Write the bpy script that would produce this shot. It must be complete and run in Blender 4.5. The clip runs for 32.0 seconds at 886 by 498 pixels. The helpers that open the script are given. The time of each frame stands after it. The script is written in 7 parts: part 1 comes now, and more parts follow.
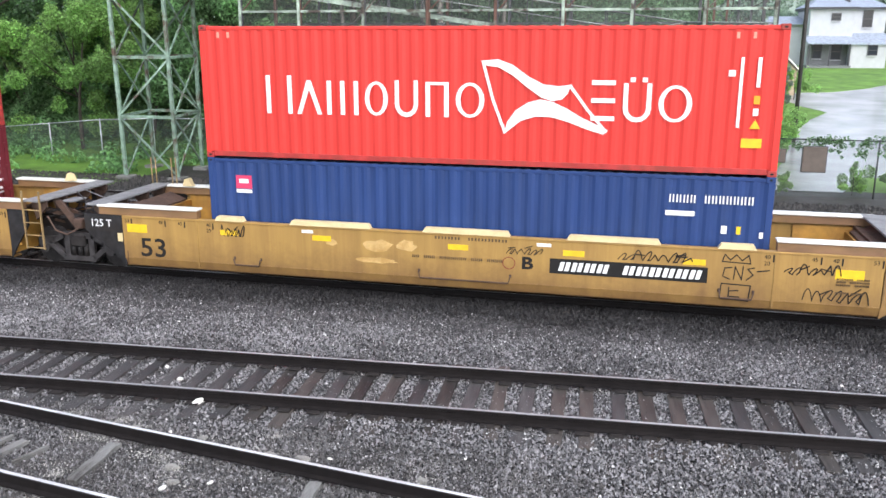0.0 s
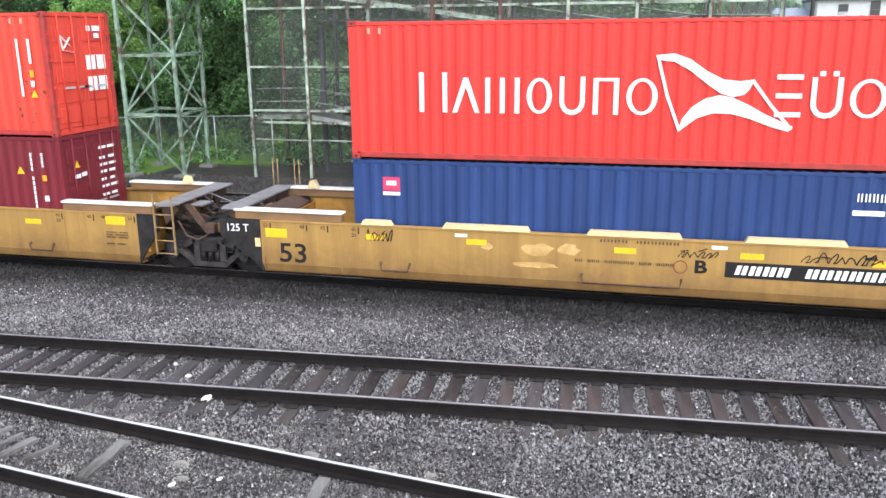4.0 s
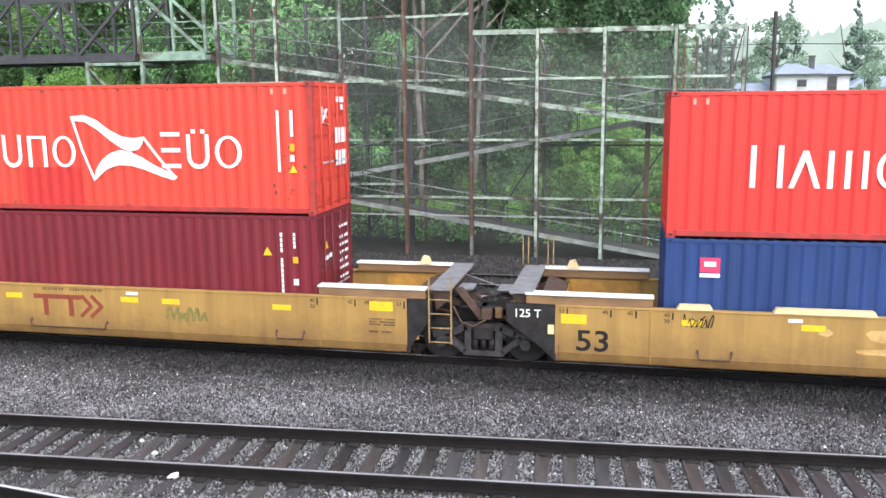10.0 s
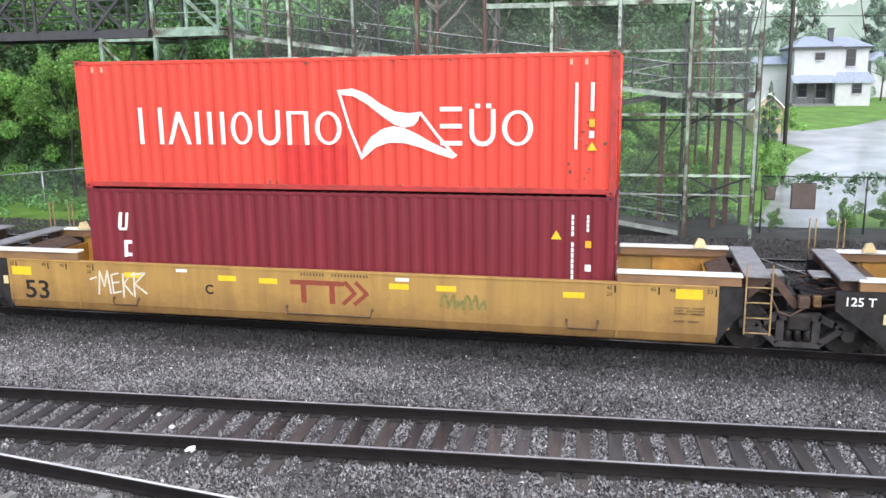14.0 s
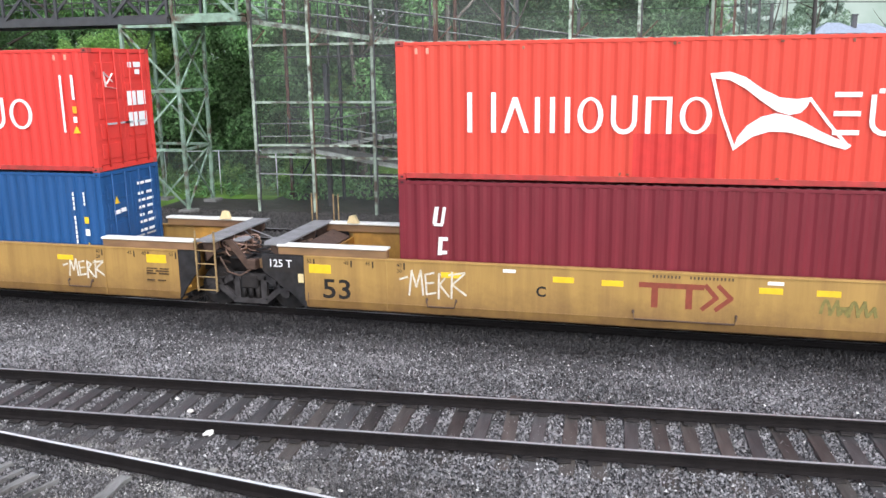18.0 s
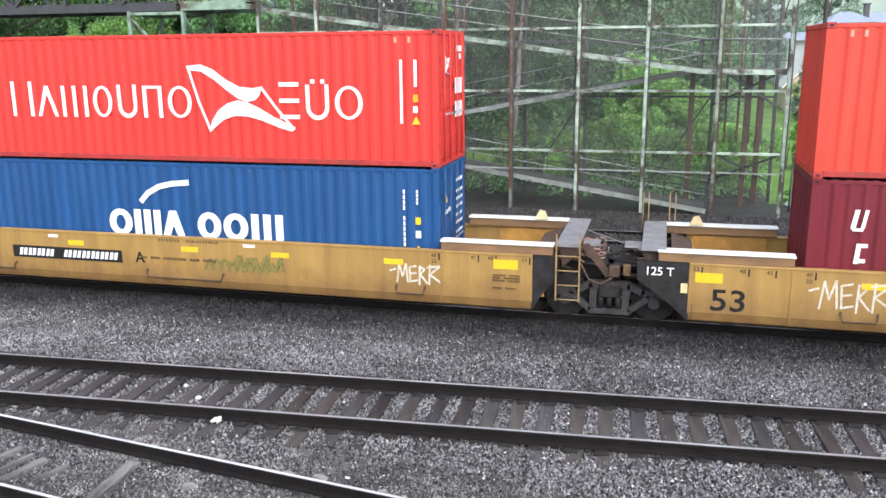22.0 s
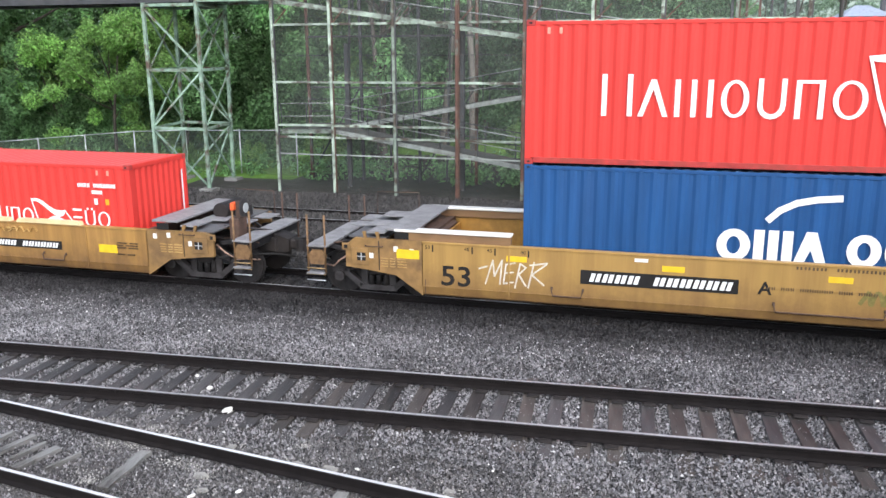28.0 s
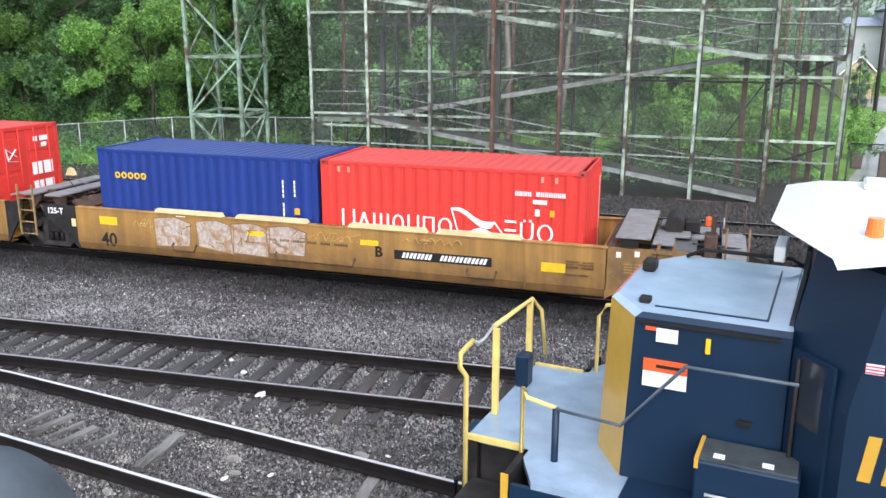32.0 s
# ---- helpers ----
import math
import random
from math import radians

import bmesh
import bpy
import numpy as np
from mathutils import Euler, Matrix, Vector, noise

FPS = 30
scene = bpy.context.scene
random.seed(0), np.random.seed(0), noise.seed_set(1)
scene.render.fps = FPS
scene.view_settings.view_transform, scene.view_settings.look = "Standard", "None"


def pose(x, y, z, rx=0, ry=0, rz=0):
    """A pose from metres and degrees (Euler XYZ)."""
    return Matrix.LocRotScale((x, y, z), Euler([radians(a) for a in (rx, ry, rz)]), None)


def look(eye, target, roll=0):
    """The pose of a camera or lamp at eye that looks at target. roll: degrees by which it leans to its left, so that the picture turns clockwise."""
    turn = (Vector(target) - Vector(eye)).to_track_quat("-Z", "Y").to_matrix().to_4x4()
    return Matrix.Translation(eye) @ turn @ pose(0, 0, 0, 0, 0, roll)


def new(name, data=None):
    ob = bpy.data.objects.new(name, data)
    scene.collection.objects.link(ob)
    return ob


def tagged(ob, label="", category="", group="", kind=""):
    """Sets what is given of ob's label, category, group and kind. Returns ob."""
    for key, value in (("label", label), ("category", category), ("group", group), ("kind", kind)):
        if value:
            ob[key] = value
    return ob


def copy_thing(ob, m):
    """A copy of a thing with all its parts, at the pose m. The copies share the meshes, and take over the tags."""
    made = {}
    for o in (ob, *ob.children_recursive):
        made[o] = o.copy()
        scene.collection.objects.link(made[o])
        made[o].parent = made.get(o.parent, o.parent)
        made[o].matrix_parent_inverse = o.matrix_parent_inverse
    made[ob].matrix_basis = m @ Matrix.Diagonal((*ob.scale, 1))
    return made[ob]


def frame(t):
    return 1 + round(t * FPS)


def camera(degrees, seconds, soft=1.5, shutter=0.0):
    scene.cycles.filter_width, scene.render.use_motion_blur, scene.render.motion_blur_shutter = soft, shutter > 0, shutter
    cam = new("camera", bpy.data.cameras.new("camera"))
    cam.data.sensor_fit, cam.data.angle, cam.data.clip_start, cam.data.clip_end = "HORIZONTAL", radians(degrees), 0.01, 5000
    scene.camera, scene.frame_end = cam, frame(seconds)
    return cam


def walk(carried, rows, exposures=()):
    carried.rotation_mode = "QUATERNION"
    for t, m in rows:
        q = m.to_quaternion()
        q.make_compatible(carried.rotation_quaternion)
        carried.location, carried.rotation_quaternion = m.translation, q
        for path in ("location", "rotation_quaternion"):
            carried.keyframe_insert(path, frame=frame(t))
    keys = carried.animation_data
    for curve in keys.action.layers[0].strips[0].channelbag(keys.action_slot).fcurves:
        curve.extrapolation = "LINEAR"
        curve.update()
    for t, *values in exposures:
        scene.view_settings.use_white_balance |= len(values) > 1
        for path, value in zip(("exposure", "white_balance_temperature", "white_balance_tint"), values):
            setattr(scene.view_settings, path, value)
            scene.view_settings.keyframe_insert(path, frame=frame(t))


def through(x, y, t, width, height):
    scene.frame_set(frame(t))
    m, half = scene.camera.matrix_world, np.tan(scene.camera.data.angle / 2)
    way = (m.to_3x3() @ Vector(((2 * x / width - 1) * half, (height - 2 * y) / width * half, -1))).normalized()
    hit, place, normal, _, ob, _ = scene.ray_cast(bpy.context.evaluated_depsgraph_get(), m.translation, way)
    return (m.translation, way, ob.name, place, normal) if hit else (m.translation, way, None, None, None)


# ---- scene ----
cam = camera(56.0, 32.0, soft=1.5)
EYE = (0.0, 0.0, 5.58)
PATH = [
    (0.0, 13.52, -14.44, 0.01), (0.5, 14.07, -14.51, 0.13), (1.0, 14.31, -14.86, 0.32), (1.5, 14.36, -14.98, 0.86),
    (2.0, 14.12, -15.52, 1.13), (2.5, 13.89, -15.75, 0.61), (3.0, 13.58, -15.38, 0.92), (3.5, 13.74, -14.74, 0.64),
    (5.5, 14.06, -14.80, 0.55), (6.0, 14.46, -16.40, 0.83), (6.5, 14.20, -17.33, 1.17), (7.0, 13.11, -18.09, 1.21),
    (7.5, 12.58, -18.34, 1.53), (8.0, 12.62, -17.16, 1.43), (8.5, 12.11, -13.55, 1.09), (9.0, 12.13, -11.51, 0.82),
    (9.5, 11.98, -10.44, 0.68), (10.0, 11.97, -9.91, 0.55), (10.5, 12.09, -10.13, 0.48), (11.0, 12.04, -10.36, 0.49),
    (11.5, 12.12, -10.63, 0.49), (12.0, 12.30, -10.92, 0.66), (12.5, 12.30, -11.07, 0.74), (13.0, 12.52, -11.21, 0.77),
    (13.5, 12.80, -11.36, 0.83), (15.5, 13.09, -12.00, 0.62), (16.0, 13.41, -11.87, 0.62), (16.5, 13.80, -12.06, 0.79),
    (17.0, 14.00, -12.21, 0.91), (17.5, 13.97, -12.28, 0.78), (18.0, 14.07, -12.43, 0.71), (18.5, 14.14, -12.52, 0.84),
    (19.0, 14.19, -12.42, 0.91), (19.5, 14.42, -12.45, 0.82), (20.0, 14.39, -12.48, 0.84), (20.5, 14.40, -12.65, 0.71),
    (21.0, 14.34, -12.91, 0.63), (21.5, 14.47, -13.12, 0.68), (22.0, 14.66, -13.19, 0.53), (22.5, 14.75, -13.29, 0.77),
    (23.0, 14.94, -13.23, 0.80), (23.5, 14.98, -13.22, 0.69), (24.0, 15.02, -13.32, 0.78), (24.5, 15.02, -13.48, 0.41),
    (25.0, 15.04, -13.50, 0.23), (25.5, 15.32, -13.53, 0.22), (27.5, 15.42, -13.57, 0.30), (28.0, 15.49, -13.68, 0.31),
    (28.5, 15.72, -13.69, 0.34), (29.0, 15.82, -13.70, 0.29), (29.5, 15.95, -13.80, 0.25), (30.0, 16.09, -13.79, 0.22),
    (30.5, 16.29, -13.96, 0.28), (31.0, 16.55, -13.92, 0.22), (31.5, 17.08, -14.09, 0.23), (32.0, 17.87, -14.40, -0.13),
]


def lean(t):
    """The holder leans a centimetre or two aside at the start and towards the end, tuned to fit the near blob in view.
    """
    k = min(max((t - 27.5) / 4.5, 0.0), 1.0)
    j = min(max((10.0 - t) / 2.5, 0.0), 1.0)
    return -0.026 * k * k - 0.012 * j


walk(cam, [(t, pose(EYE[0] + lean(t), EYE[1], EYE[2], 90 + pitch, roll, yaw)) for t, yaw, pitch, roll in PATH],
     exposures=[(0, 1.22), (2, 1.27), (4.5, 1.33), (6, 1.37), (8, 1.44), (9, 1.43), (10, 1.34), (11, 1.30), (13, 1.28), (16, 1.12), (17.5, 1.16), (19, 1.26), (21, 1.29), (23, 1.28), (24.5, 1.15), (28, 1.26), (29, 1.42), (30, 1.52), (31, 1.56), (31.5, 1.45), (32, 1.25)])

# ---- light: an overcast, rainy sky ----
world = bpy.data.worlds.new("overcast_sky")
scene.world = world
world.use_nodes = True
wn = world.node_tree
sky = wn.nodes.new("ShaderNodeTexSky")
sky.sky_type = "NISHITA"
sky.sun_disc = False
sky.sun_elevation, sky.sun_rotation = radians(45), radians(150)
sky.air_density, sky.dust_density, sky.ozone_density = 1.0, 2.0, 1.5
grey = wn.nodes.new("ShaderNodeHueSaturation")
grey.inputs["Saturation"].default_value = 0.58
wn.links.new(sky.outputs[0], grey.inputs["Color"])
bg = next(n for n in wn.nodes if n.type == "BACKGROUND")
wn.links.new(grey.outputs[0], bg.inputs["Color"])
bg.inputs["Strength"].default_value = 0.15
sun = new("sun", bpy.data.lights.new("sun", "SUN"))
sun.data.energy, sun.data.angle, sun.data.color = 1.0, radians(90), (0.97, 0.99, 1.0)
sun.matrix_world = look((0, 0, 0), (-0.5, 0.85, -1.0))

# ---- places ----
YT = 18.34        # centre line of the train's track; its rail tops are at z = 0
Z2 = 0.48         # rail tops of the two nearer tracks
GA = 0.7525       # half the distance between rail centres


def y_track2(x):
    return 11.45 + 0.0624 * x


def track3(x):
    """Centre of the siding, which runs askew to the other tracks."""
    y = 7.36 - 0.1325 * max(x, -11.0)
    if x < -11:
        y += -0.004 * (x + 11)
    return y


# ---- materials ----
MATS = {}


def material(name, rgb, rough=0.5, metal=0.0, vary=0.15, scale=6.0, bump=0.0, bscale=60.0, dirt=0.0, dirt_rgb=(0.03, 0.025, 0.02),
             island=0.0, per_object=0.0, coat=0.0, stretch=(1, 1, 1), spec=0.5, through=0.0, edge=(0.45, 0.75)):
    m = bpy.data.materials.new(name)
    m.use_nodes = True
    n, l = m.node_tree.nodes, m.node_tree.links
    b = n["Principled BSDF"]
    b.inputs["Roughness"].default_value, b.inputs["Metallic"].default_value = rough, metal
    b.inputs["Coat Weight"].default_value = coat
    b.inputs["Coat Roughness"].default_value = 0.12
    b.inputs["Specular IOR Level"].default_value = spec
    co = n.new("ShaderNodeTexCoord")
    mp = n.new("ShaderNodeMapping")
    mp.inputs["Scale"].default_value = stretch
    l.new(co.outputs["Object"], mp.inputs["Vector"])
    big = n.new("ShaderNodeTexNoise")
    big.inputs["Scale"].default_value, big.inputs["Detail"].default_value = scale, 6.0
    l.new(mp.outputs[0], big.inputs["Vector"])
    ramp = n.new("ShaderNodeMapRange")
    ramp.inputs[1].default_value, ramp.inputs[2].default_value = 0.3, 0.7
    ramp.inputs[3].default_value, ramp.inputs[4].default_value = 1 - vary, 1 + vary
    l.new(big.outputs["Fac"], ramp.inputs[0])
    value = ramp.outputs[0]
    hs = n.new("ShaderNodeHueSaturation")
    hs.inputs["Color"].default_value = (*rgb, 1)

    def times(a, src, amount):
        r = n.new("ShaderNodeMapRange")
        r.inputs[3].default_value, r.inputs[4].default_value = 1 - amount, 1 + amount
        l.new(src, r.inputs[0])
        k = n.new("ShaderNodeMath")
        k.operation = "MULTIPLY"
        l.new(a, k.inputs[0]), l.new(r.outputs[0], k.inputs[1])
        return k.outputs[0]
    if island:
        g = n.new("ShaderNodeNewGeometry")
        value = times(value, g.outputs["Random Per Island"], island)
    if per_object:
        o = n.new("ShaderNodeObjectInfo")
        value = times(value, o.outputs["Random"], per_object)
    l.new(value, hs.inputs["Value"])
    colour = hs.outputs[0]
    if dirt:
        d = n.new("ShaderNodeTexNoise")
        d.inputs["Scale"].default_value, d.inputs["Detail"].default_value, d.inputs["Roughness"].default_value = scale * 0.37, 9.0, 0.7
        l.new(mp.outputs[0], d.inputs["Vector"])
        dr = n.new("ShaderNodeMapRange")
        dr.inputs[1].default_value, dr.inputs[2].default_value, dr.inputs[4].default_value = edge[0], edge[1], dirt
        l.new(d.outputs["Fac"], dr.inputs[0])
        mx = n.new("ShaderNodeMix")
        mx.data_type = "RGBA"
        mx.inputs[7].default_value = (*dirt_rgb, 1)
        l.new(dr.outputs[0], mx.inputs[0]), l.new(colour, mx.inputs[6])
        colour = mx.outputs[2]
        rr = n.new("ShaderNodeMapRange")
        rr.inputs[3].default_value, rr.inputs[4].default_value = rough, min(1.0, rough + 0.3)
        l.new(dr.outputs[0], rr.inputs[0])
        l.new(rr.outputs[0], b.inputs["Roughness"])
    l.new(colour, b.inputs["Base Color"])
    if bump:
        f = n.new("ShaderNodeTexNoise")
        f.inputs["Scale"].default_value, f.inputs["Detail"].default_value = bscale, 4.0
        l.new(mp.outputs[0], f.inputs["Vector"])
        bp = n.new("ShaderNodeBump")
        bp.inputs["Strength"].default_value, bp.inputs["Distance"].default_value = bump, 0.02
        l.new(f.outputs["Fac"], bp.inputs["Height"])
        l.new(bp.outputs[0], b.inputs["Normal"])
    if through:
        tl = n.new("ShaderNodeBsdfTranslucent")
        mx = n.new("ShaderNodeMixShader")
        mx.inputs[0].default_value = through
        l.new(colour, tl.inputs["Color"])
        l.new(b.outputs[0], mx.inputs[1]), l.new(tl.outputs[0], mx.inputs[2])
        l.new(mx.outputs[0], next(k for k in n if k.type == "OUTPUT_MATERIAL").inputs["Surface"])
    MATS[name] = m
    return m


YELLOW = material("railcar_yellow", (0.372, 0.222, 0.066), 0.42, vary=0.10, scale=1.6, dirt=0.75, dirt_rgb=(0.22, 0.115, 0.035), bump=0.1, bscale=14, stretch=(3.2, 1, 0.22))


def road_grime(m, z0, z1, rgb, amount):
    """Brown splash dirt that thins out upwards, broken up by noise."""
    n, l = m.node_tree.nodes, m.node_tree.links
    b = n["Principled BSDF"]
    src = b.inputs["Base Color"].links[0].from_socket
    co = n.new("ShaderNodeTexCoord")
    sp = n.new("ShaderNodeSeparateXYZ")
    l.new(co.outputs["Object"], sp.inputs[0])
    r = n.new("ShaderNodeMapRange")
    r.inputs[1].default_value, r.inputs[2].default_value, r.inputs[3].default_value, r.inputs[4].default_value = z0, z1, 1.0, 0.0
    l.new(sp.outputs["Z"], r.inputs[0])
    t = n.new("ShaderNodeTexNoise")
    t.inputs["Scale"].default_value, t.inputs["Detail"].default_value, t.inputs["Roughness"].default_value = 2.2, 9.0, 0.75
    l.new(co.outputs["Object"], t.inputs["Vector"])
    q = n.new("ShaderNodeMath")
    q.operation = "MULTIPLY_ADD"
    q.inputs[1].default_value, q.inputs[2].default_value = 1.5, -0.75
    l.new(t.outputs["Fac"], q.inputs[0])
    a = n.new("ShaderNodeMath")
    a.operation = "ADD"
    l.new(r.outputs[0], a.inputs[0]), l.new(q.outputs[0], a.inputs[1])
    c = n.new("ShaderNodeMapRange")
    c.inputs[1].default_value, c.inputs[2].default_value, c.inputs[4].default_value = 0.15, 1.0, amount
    l.new(a.outputs[0], c.inputs[0])
    mx = n.new("ShaderNodeMix")
    mx.data_type = "RGBA"
    mx.inputs[7].default_value = (*rgb, 1)
    l.new(c.outputs[0], mx.inputs[0]), l.new(src, mx.inputs[6]), l.new(mx.outputs[2], b.inputs["Base Color"])


road_grime(YELLOW, 0.2, 1.15, (0.16, 0.085, 0.035), 0.85)
YELLOW_BROWN = material("browned_yellow", (0.36, 0.195, 0.055), 0.45, vary=0.18, scale=1.8, dirt=0.9, dirt_rgb=(0.17, 0.085, 0.03), bump=0.1, bscale=14, stretch=(3.2, 1, 0.22))
road_grime(YELLOW_BROWN, 0.2, 1.2, (0.12, 0.065, 0.03), 0.9)
YELLOW_END = material("grimy_yellow_end", (0.26, 0.148, 0.052), 0.5, vary=0.25, scale=4, dirt=0.85, dirt_rgb=(0.085, 0.05, 0.03), bump=0.2, bscale=20)
RISER = material("rust_brown_riser", (0.21, 0.115, 0.06), 0.55, vary=0.3, scale=3, dirt=0.7, dirt_rgb=(0.33, 0.19, 0.06), bump=0.15, bscale=20, stretch=(0.5, 1, 1))
WEBDARK = material("grimy_black_end", (0.023, 0.022, 0.024), 0.6, vary=0.45, scale=5, dirt=0.4, dirt_rgb=(0.035, 0.026, 0.02), bump=0.25, bscale=30, spec=0.2)
YELLOW_IN = material("railcar_yellow_inside", (0.48, 0.25, 0.05), 0.5, vary=0.2, scale=2.5, dirt=0.8, dirt_rgb=(0.11, 0.05, 0.02), bump=0.15, bscale=20)
FADED = material("faded_yellow_patch", (0.57, 0.375, 0.15), 0.5, vary=0.15, scale=5, dirt=0.95, edge=(0.45, 0.62), dirt_rgb=(0.42, 0.245, 0.072))
# Light paint and the sky reflected on wet caps share this pale tone.
CAPW = material("pale_cap", (0.80, 0.79, 0.76), 0.3, vary=0.08, scale=5, dirt=0.25, dirt_rgb=(0.35, 0.27, 0.16))
CREAM = material("cream_guide", (0.74, 0.60, 0.34), 0.4, vary=0.12, scale=4, dirt=0.35, dirt_rgb=(0.4, 0.25, 0.1))
DARKSTEEL = material("black_steel", (0.024, 0.022, 0.023), 0.6, spec=0.22, vary=0.4, scale=5, dirt=0.5, dirt_rgb=(0.04, 0.028, 0.02), bump=0.2, bscale=30)
RUSTY = material("rusty_steel", (0.085, 0.048, 0.034), 0.7, vary=0.35, scale=6, dirt=0.6, dirt_rgb=(0.05, 0.035, 0.03), bump=0.25, bscale=40)
GRATE = material("grey_platform", (0.235, 0.23, 0.24), 0.5, vary=0.2, scale=5, dirt=0.4, dirt_rgb=(0.10, 0.09, 0.085), bump=0.3, bscale=90)
RED = material("red_container", (0.64, 0.046, 0.038), 0.5, vary=0.06, scale=3.2, dirt=0.22, dirt_rgb=(0.45, 0.05, 0.035), bump=0.05, bscale=8, coat=0.04, spec=0.28, stretch=(1, 1, 0.10), edge=(0.48, 0.72))
REDFADE = material("faded_red_container", (0.63, 0.063, 0.042), 0.5, vary=0.10, scale=3.2, dirt=0.35, dirt_rgb=(0.42, 0.06, 0.035), bump=0.05, bscale=8, coat=0.04, spec=0.28, stretch=(1, 1, 0.10), edge=(0.48, 0.72))
WORNSHADERED = material("worn_red_edge", (0.40, 0.032, 0.03), 0.5, vary=0.25, scale=5, dirt=0.75, dirt_rgb=(0.20, 0.05, 0.03))
MAROON = material("maroon_container", (0.165, 0.020, 0.030), 0.42, vary=0.14, scale=3.2, dirt=0.3, dirt_rgb=(0.10, 0.02, 0.02), bump=0.05, bscale=8, coat=0.04, spec=0.28, stretch=(1, 1, 0.10), edge=(0.48, 0.72))
NAVY = material("dark_blue_container", (0.024, 0.052, 0.165), 0.4, vary=0.16, scale=3.2, dirt=0.35, dirt_rgb=(0.02, 0.035, 0.08), bump=0.05, bscale=8, coat=0.04, spec=0.28, stretch=(1, 1, 0.10), edge=(0.48, 0.72))
BLUE = material("blue_container", (0.016, 0.075, 0.215), 0.4, vary=0.16, scale=3.2, dirt=0.3, dirt_rgb=(0.02, 0.05, 0.12), bump=0.05, bscale=8, coat=0.04, spec=0.28, stretch=(1, 1, 0.10), edge=(0.48, 0.72))
SEABLUE = material("deep_blue_container", (0.016, 0.040, 0.21), 0.35, vary=0.1, scale=3.2, dirt=0.2, dirt_rgb=(0.02, 0.03, 0.1), bump=0.05, bscale=8, coat=0.04, spec=0.28, stretch=(1, 1, 0.10), edge=(0.48, 0.72))
WHITE = material("white_marking", (0.82, 0.82, 0.82), 0.45, vary=0.05, scale=3, dirt=0.1, dirt_rgb=(0.5, 0.48, 0.45))
BLACK = material("black_marking", (0.018, 0.017, 0.017), 0.6, vary=0.2, scale=5, spec=0.2)
BRIGHT = material("yellow_placard", (0.78, 0.50, 0.02), 0.45, vary=0.1, scale=6, dirt=0.2, dirt_rgb=(0.5, 0.3, 0.05))
DECALRED = material("red_orange_paint", (0.75, 0.11, 0.03), 0.4, vary=0.05)
DECKGREY = material("dark_deck_plate", (0.10, 0.098, 0.105), 0.5, vary=0.3, scale=4, dirt=0.5, dirt_rgb=(0.05, 0.035, 0.028), bump=0.2, bscale=60)
PALEVENT = material("pale_vent_plastic", (0.70, 0.30, 0.22), 0.5, vary=0.15, scale=9)
PATCHRED = material("fresh_red_paint", (0.52, 0.036, 0.032), 0.5, vary=0.08, scale=4, spec=0.28)
CHIPRUST = material("rust_spot", (0.20, 0.085, 0.05), 0.7, vary=0.4, scale=9, island=0.5)
ORANGE = material("orange_decal", (0.85, 0.36, 0.02), 0.45, vary=0.05)
PINK = material("pink_decal", (0.62, 0.05, 0.13), 0.4, vary=0.05)
OXIDE = material("oxide_red_marking", (0.22, 0.045, 0.025), 0.5, vary=0.15, scale=8)
GALV = material("galvanised_steel", (0.55, 0.57, 0.60), 0.4, metal=0.4, vary=0.12, scale=6, dirt=0.2, dirt_rgb=(0.2, 0.16, 0.12))
RAIL = material("rail_steel", (0.012, 0.010, 0.0102), 0.7, spec=0.12, vary=0.25, scale=5, dirt=0.3, dirt_rgb=(0.02, 0.015, 0.013), bump=0.1)
# Sky brightness mirrored by the polished heads is put into this pale colour.
RAILTOP = material("polished_rail", (0.62, 0.62, 0.63), 0.5, metal=0.15, vary=0.15, scale=3, dirt=0.3, dirt_rgb=(0.12, 0.09, 0.08), stretch=(0.2, 4, 1))
HEADSIDE = material("worn_rail_head", (0.018, 0.016, 0.016), 0.6, vary=0.3, scale=3, dirt=0.4, dirt_rgb=(0.03, 0.025, 0.025), stretch=(0.2, 4, 1), spec=0.3)
DULLTOP = material("dull_rail_head", (0.34, 0.335, 0.345), 0.5, metal=0.1, vary=0.25, scale=3, dirt=0.5, dirt_rgb=(0.05, 0.04, 0.04), stretch=(0.2, 4, 1))
TIE = material("weathered_tie", (0.050, 0.046, 0.046), 0.6, vary=0.45, scale=7, bump=0.5, bscale=40, per_object=0.6, dirt=0.4, dirt_rgb=(0.075, 0.068, 0.066), stretch=(1, 0.12, 1))
BROWNTIE = material("brown_tie", (0.047, 0.039, 0.035), 0.6, vary=0.45, scale=7, bump=0.5, bscale=40, per_object=0.6, dirt=0.5, dirt_rgb=(0.085, 0.075, 0.065), stretch=(1, 0.12, 1))
PALETIE = material("pale_tie", (0.24, 0.235, 0.225), 0.55, vary=0.35, scale=8, bump=0.4, bscale=40, dirt=0.95, edge=(0.42, 0.62), dirt_rgb=(0.06, 0.055, 0.05), stretch=(1, 0.25, 1))
BALLAST = material("ballast_bed", (0.045, 0.043, 0.045), 0.65, vary=0.5, scale=22, bump=0.9, bscale=45, dirt=0.5, dirt_rgb=(0.030, 0.028, 0.028))
STONE = material("ballast_stone", (0.153, 0.147, 0.153), 0.55, vary=0.35, scale=1.1, island=0.95)
CHIP = material("pale_chip", (0.36, 0.355, 0.355), 0.5, vary=0.2, scale=30, island=0.5)
REARSTONE = material("rear_stone", (0.035, 0.032, 0.031), 0.6, vary=0.2, scale=30, island=0.9)
GRIT = material("pale_grit", (0.34, 0.33, 0.31), 0.7, vary=0.2, scale=30, island=0.6)
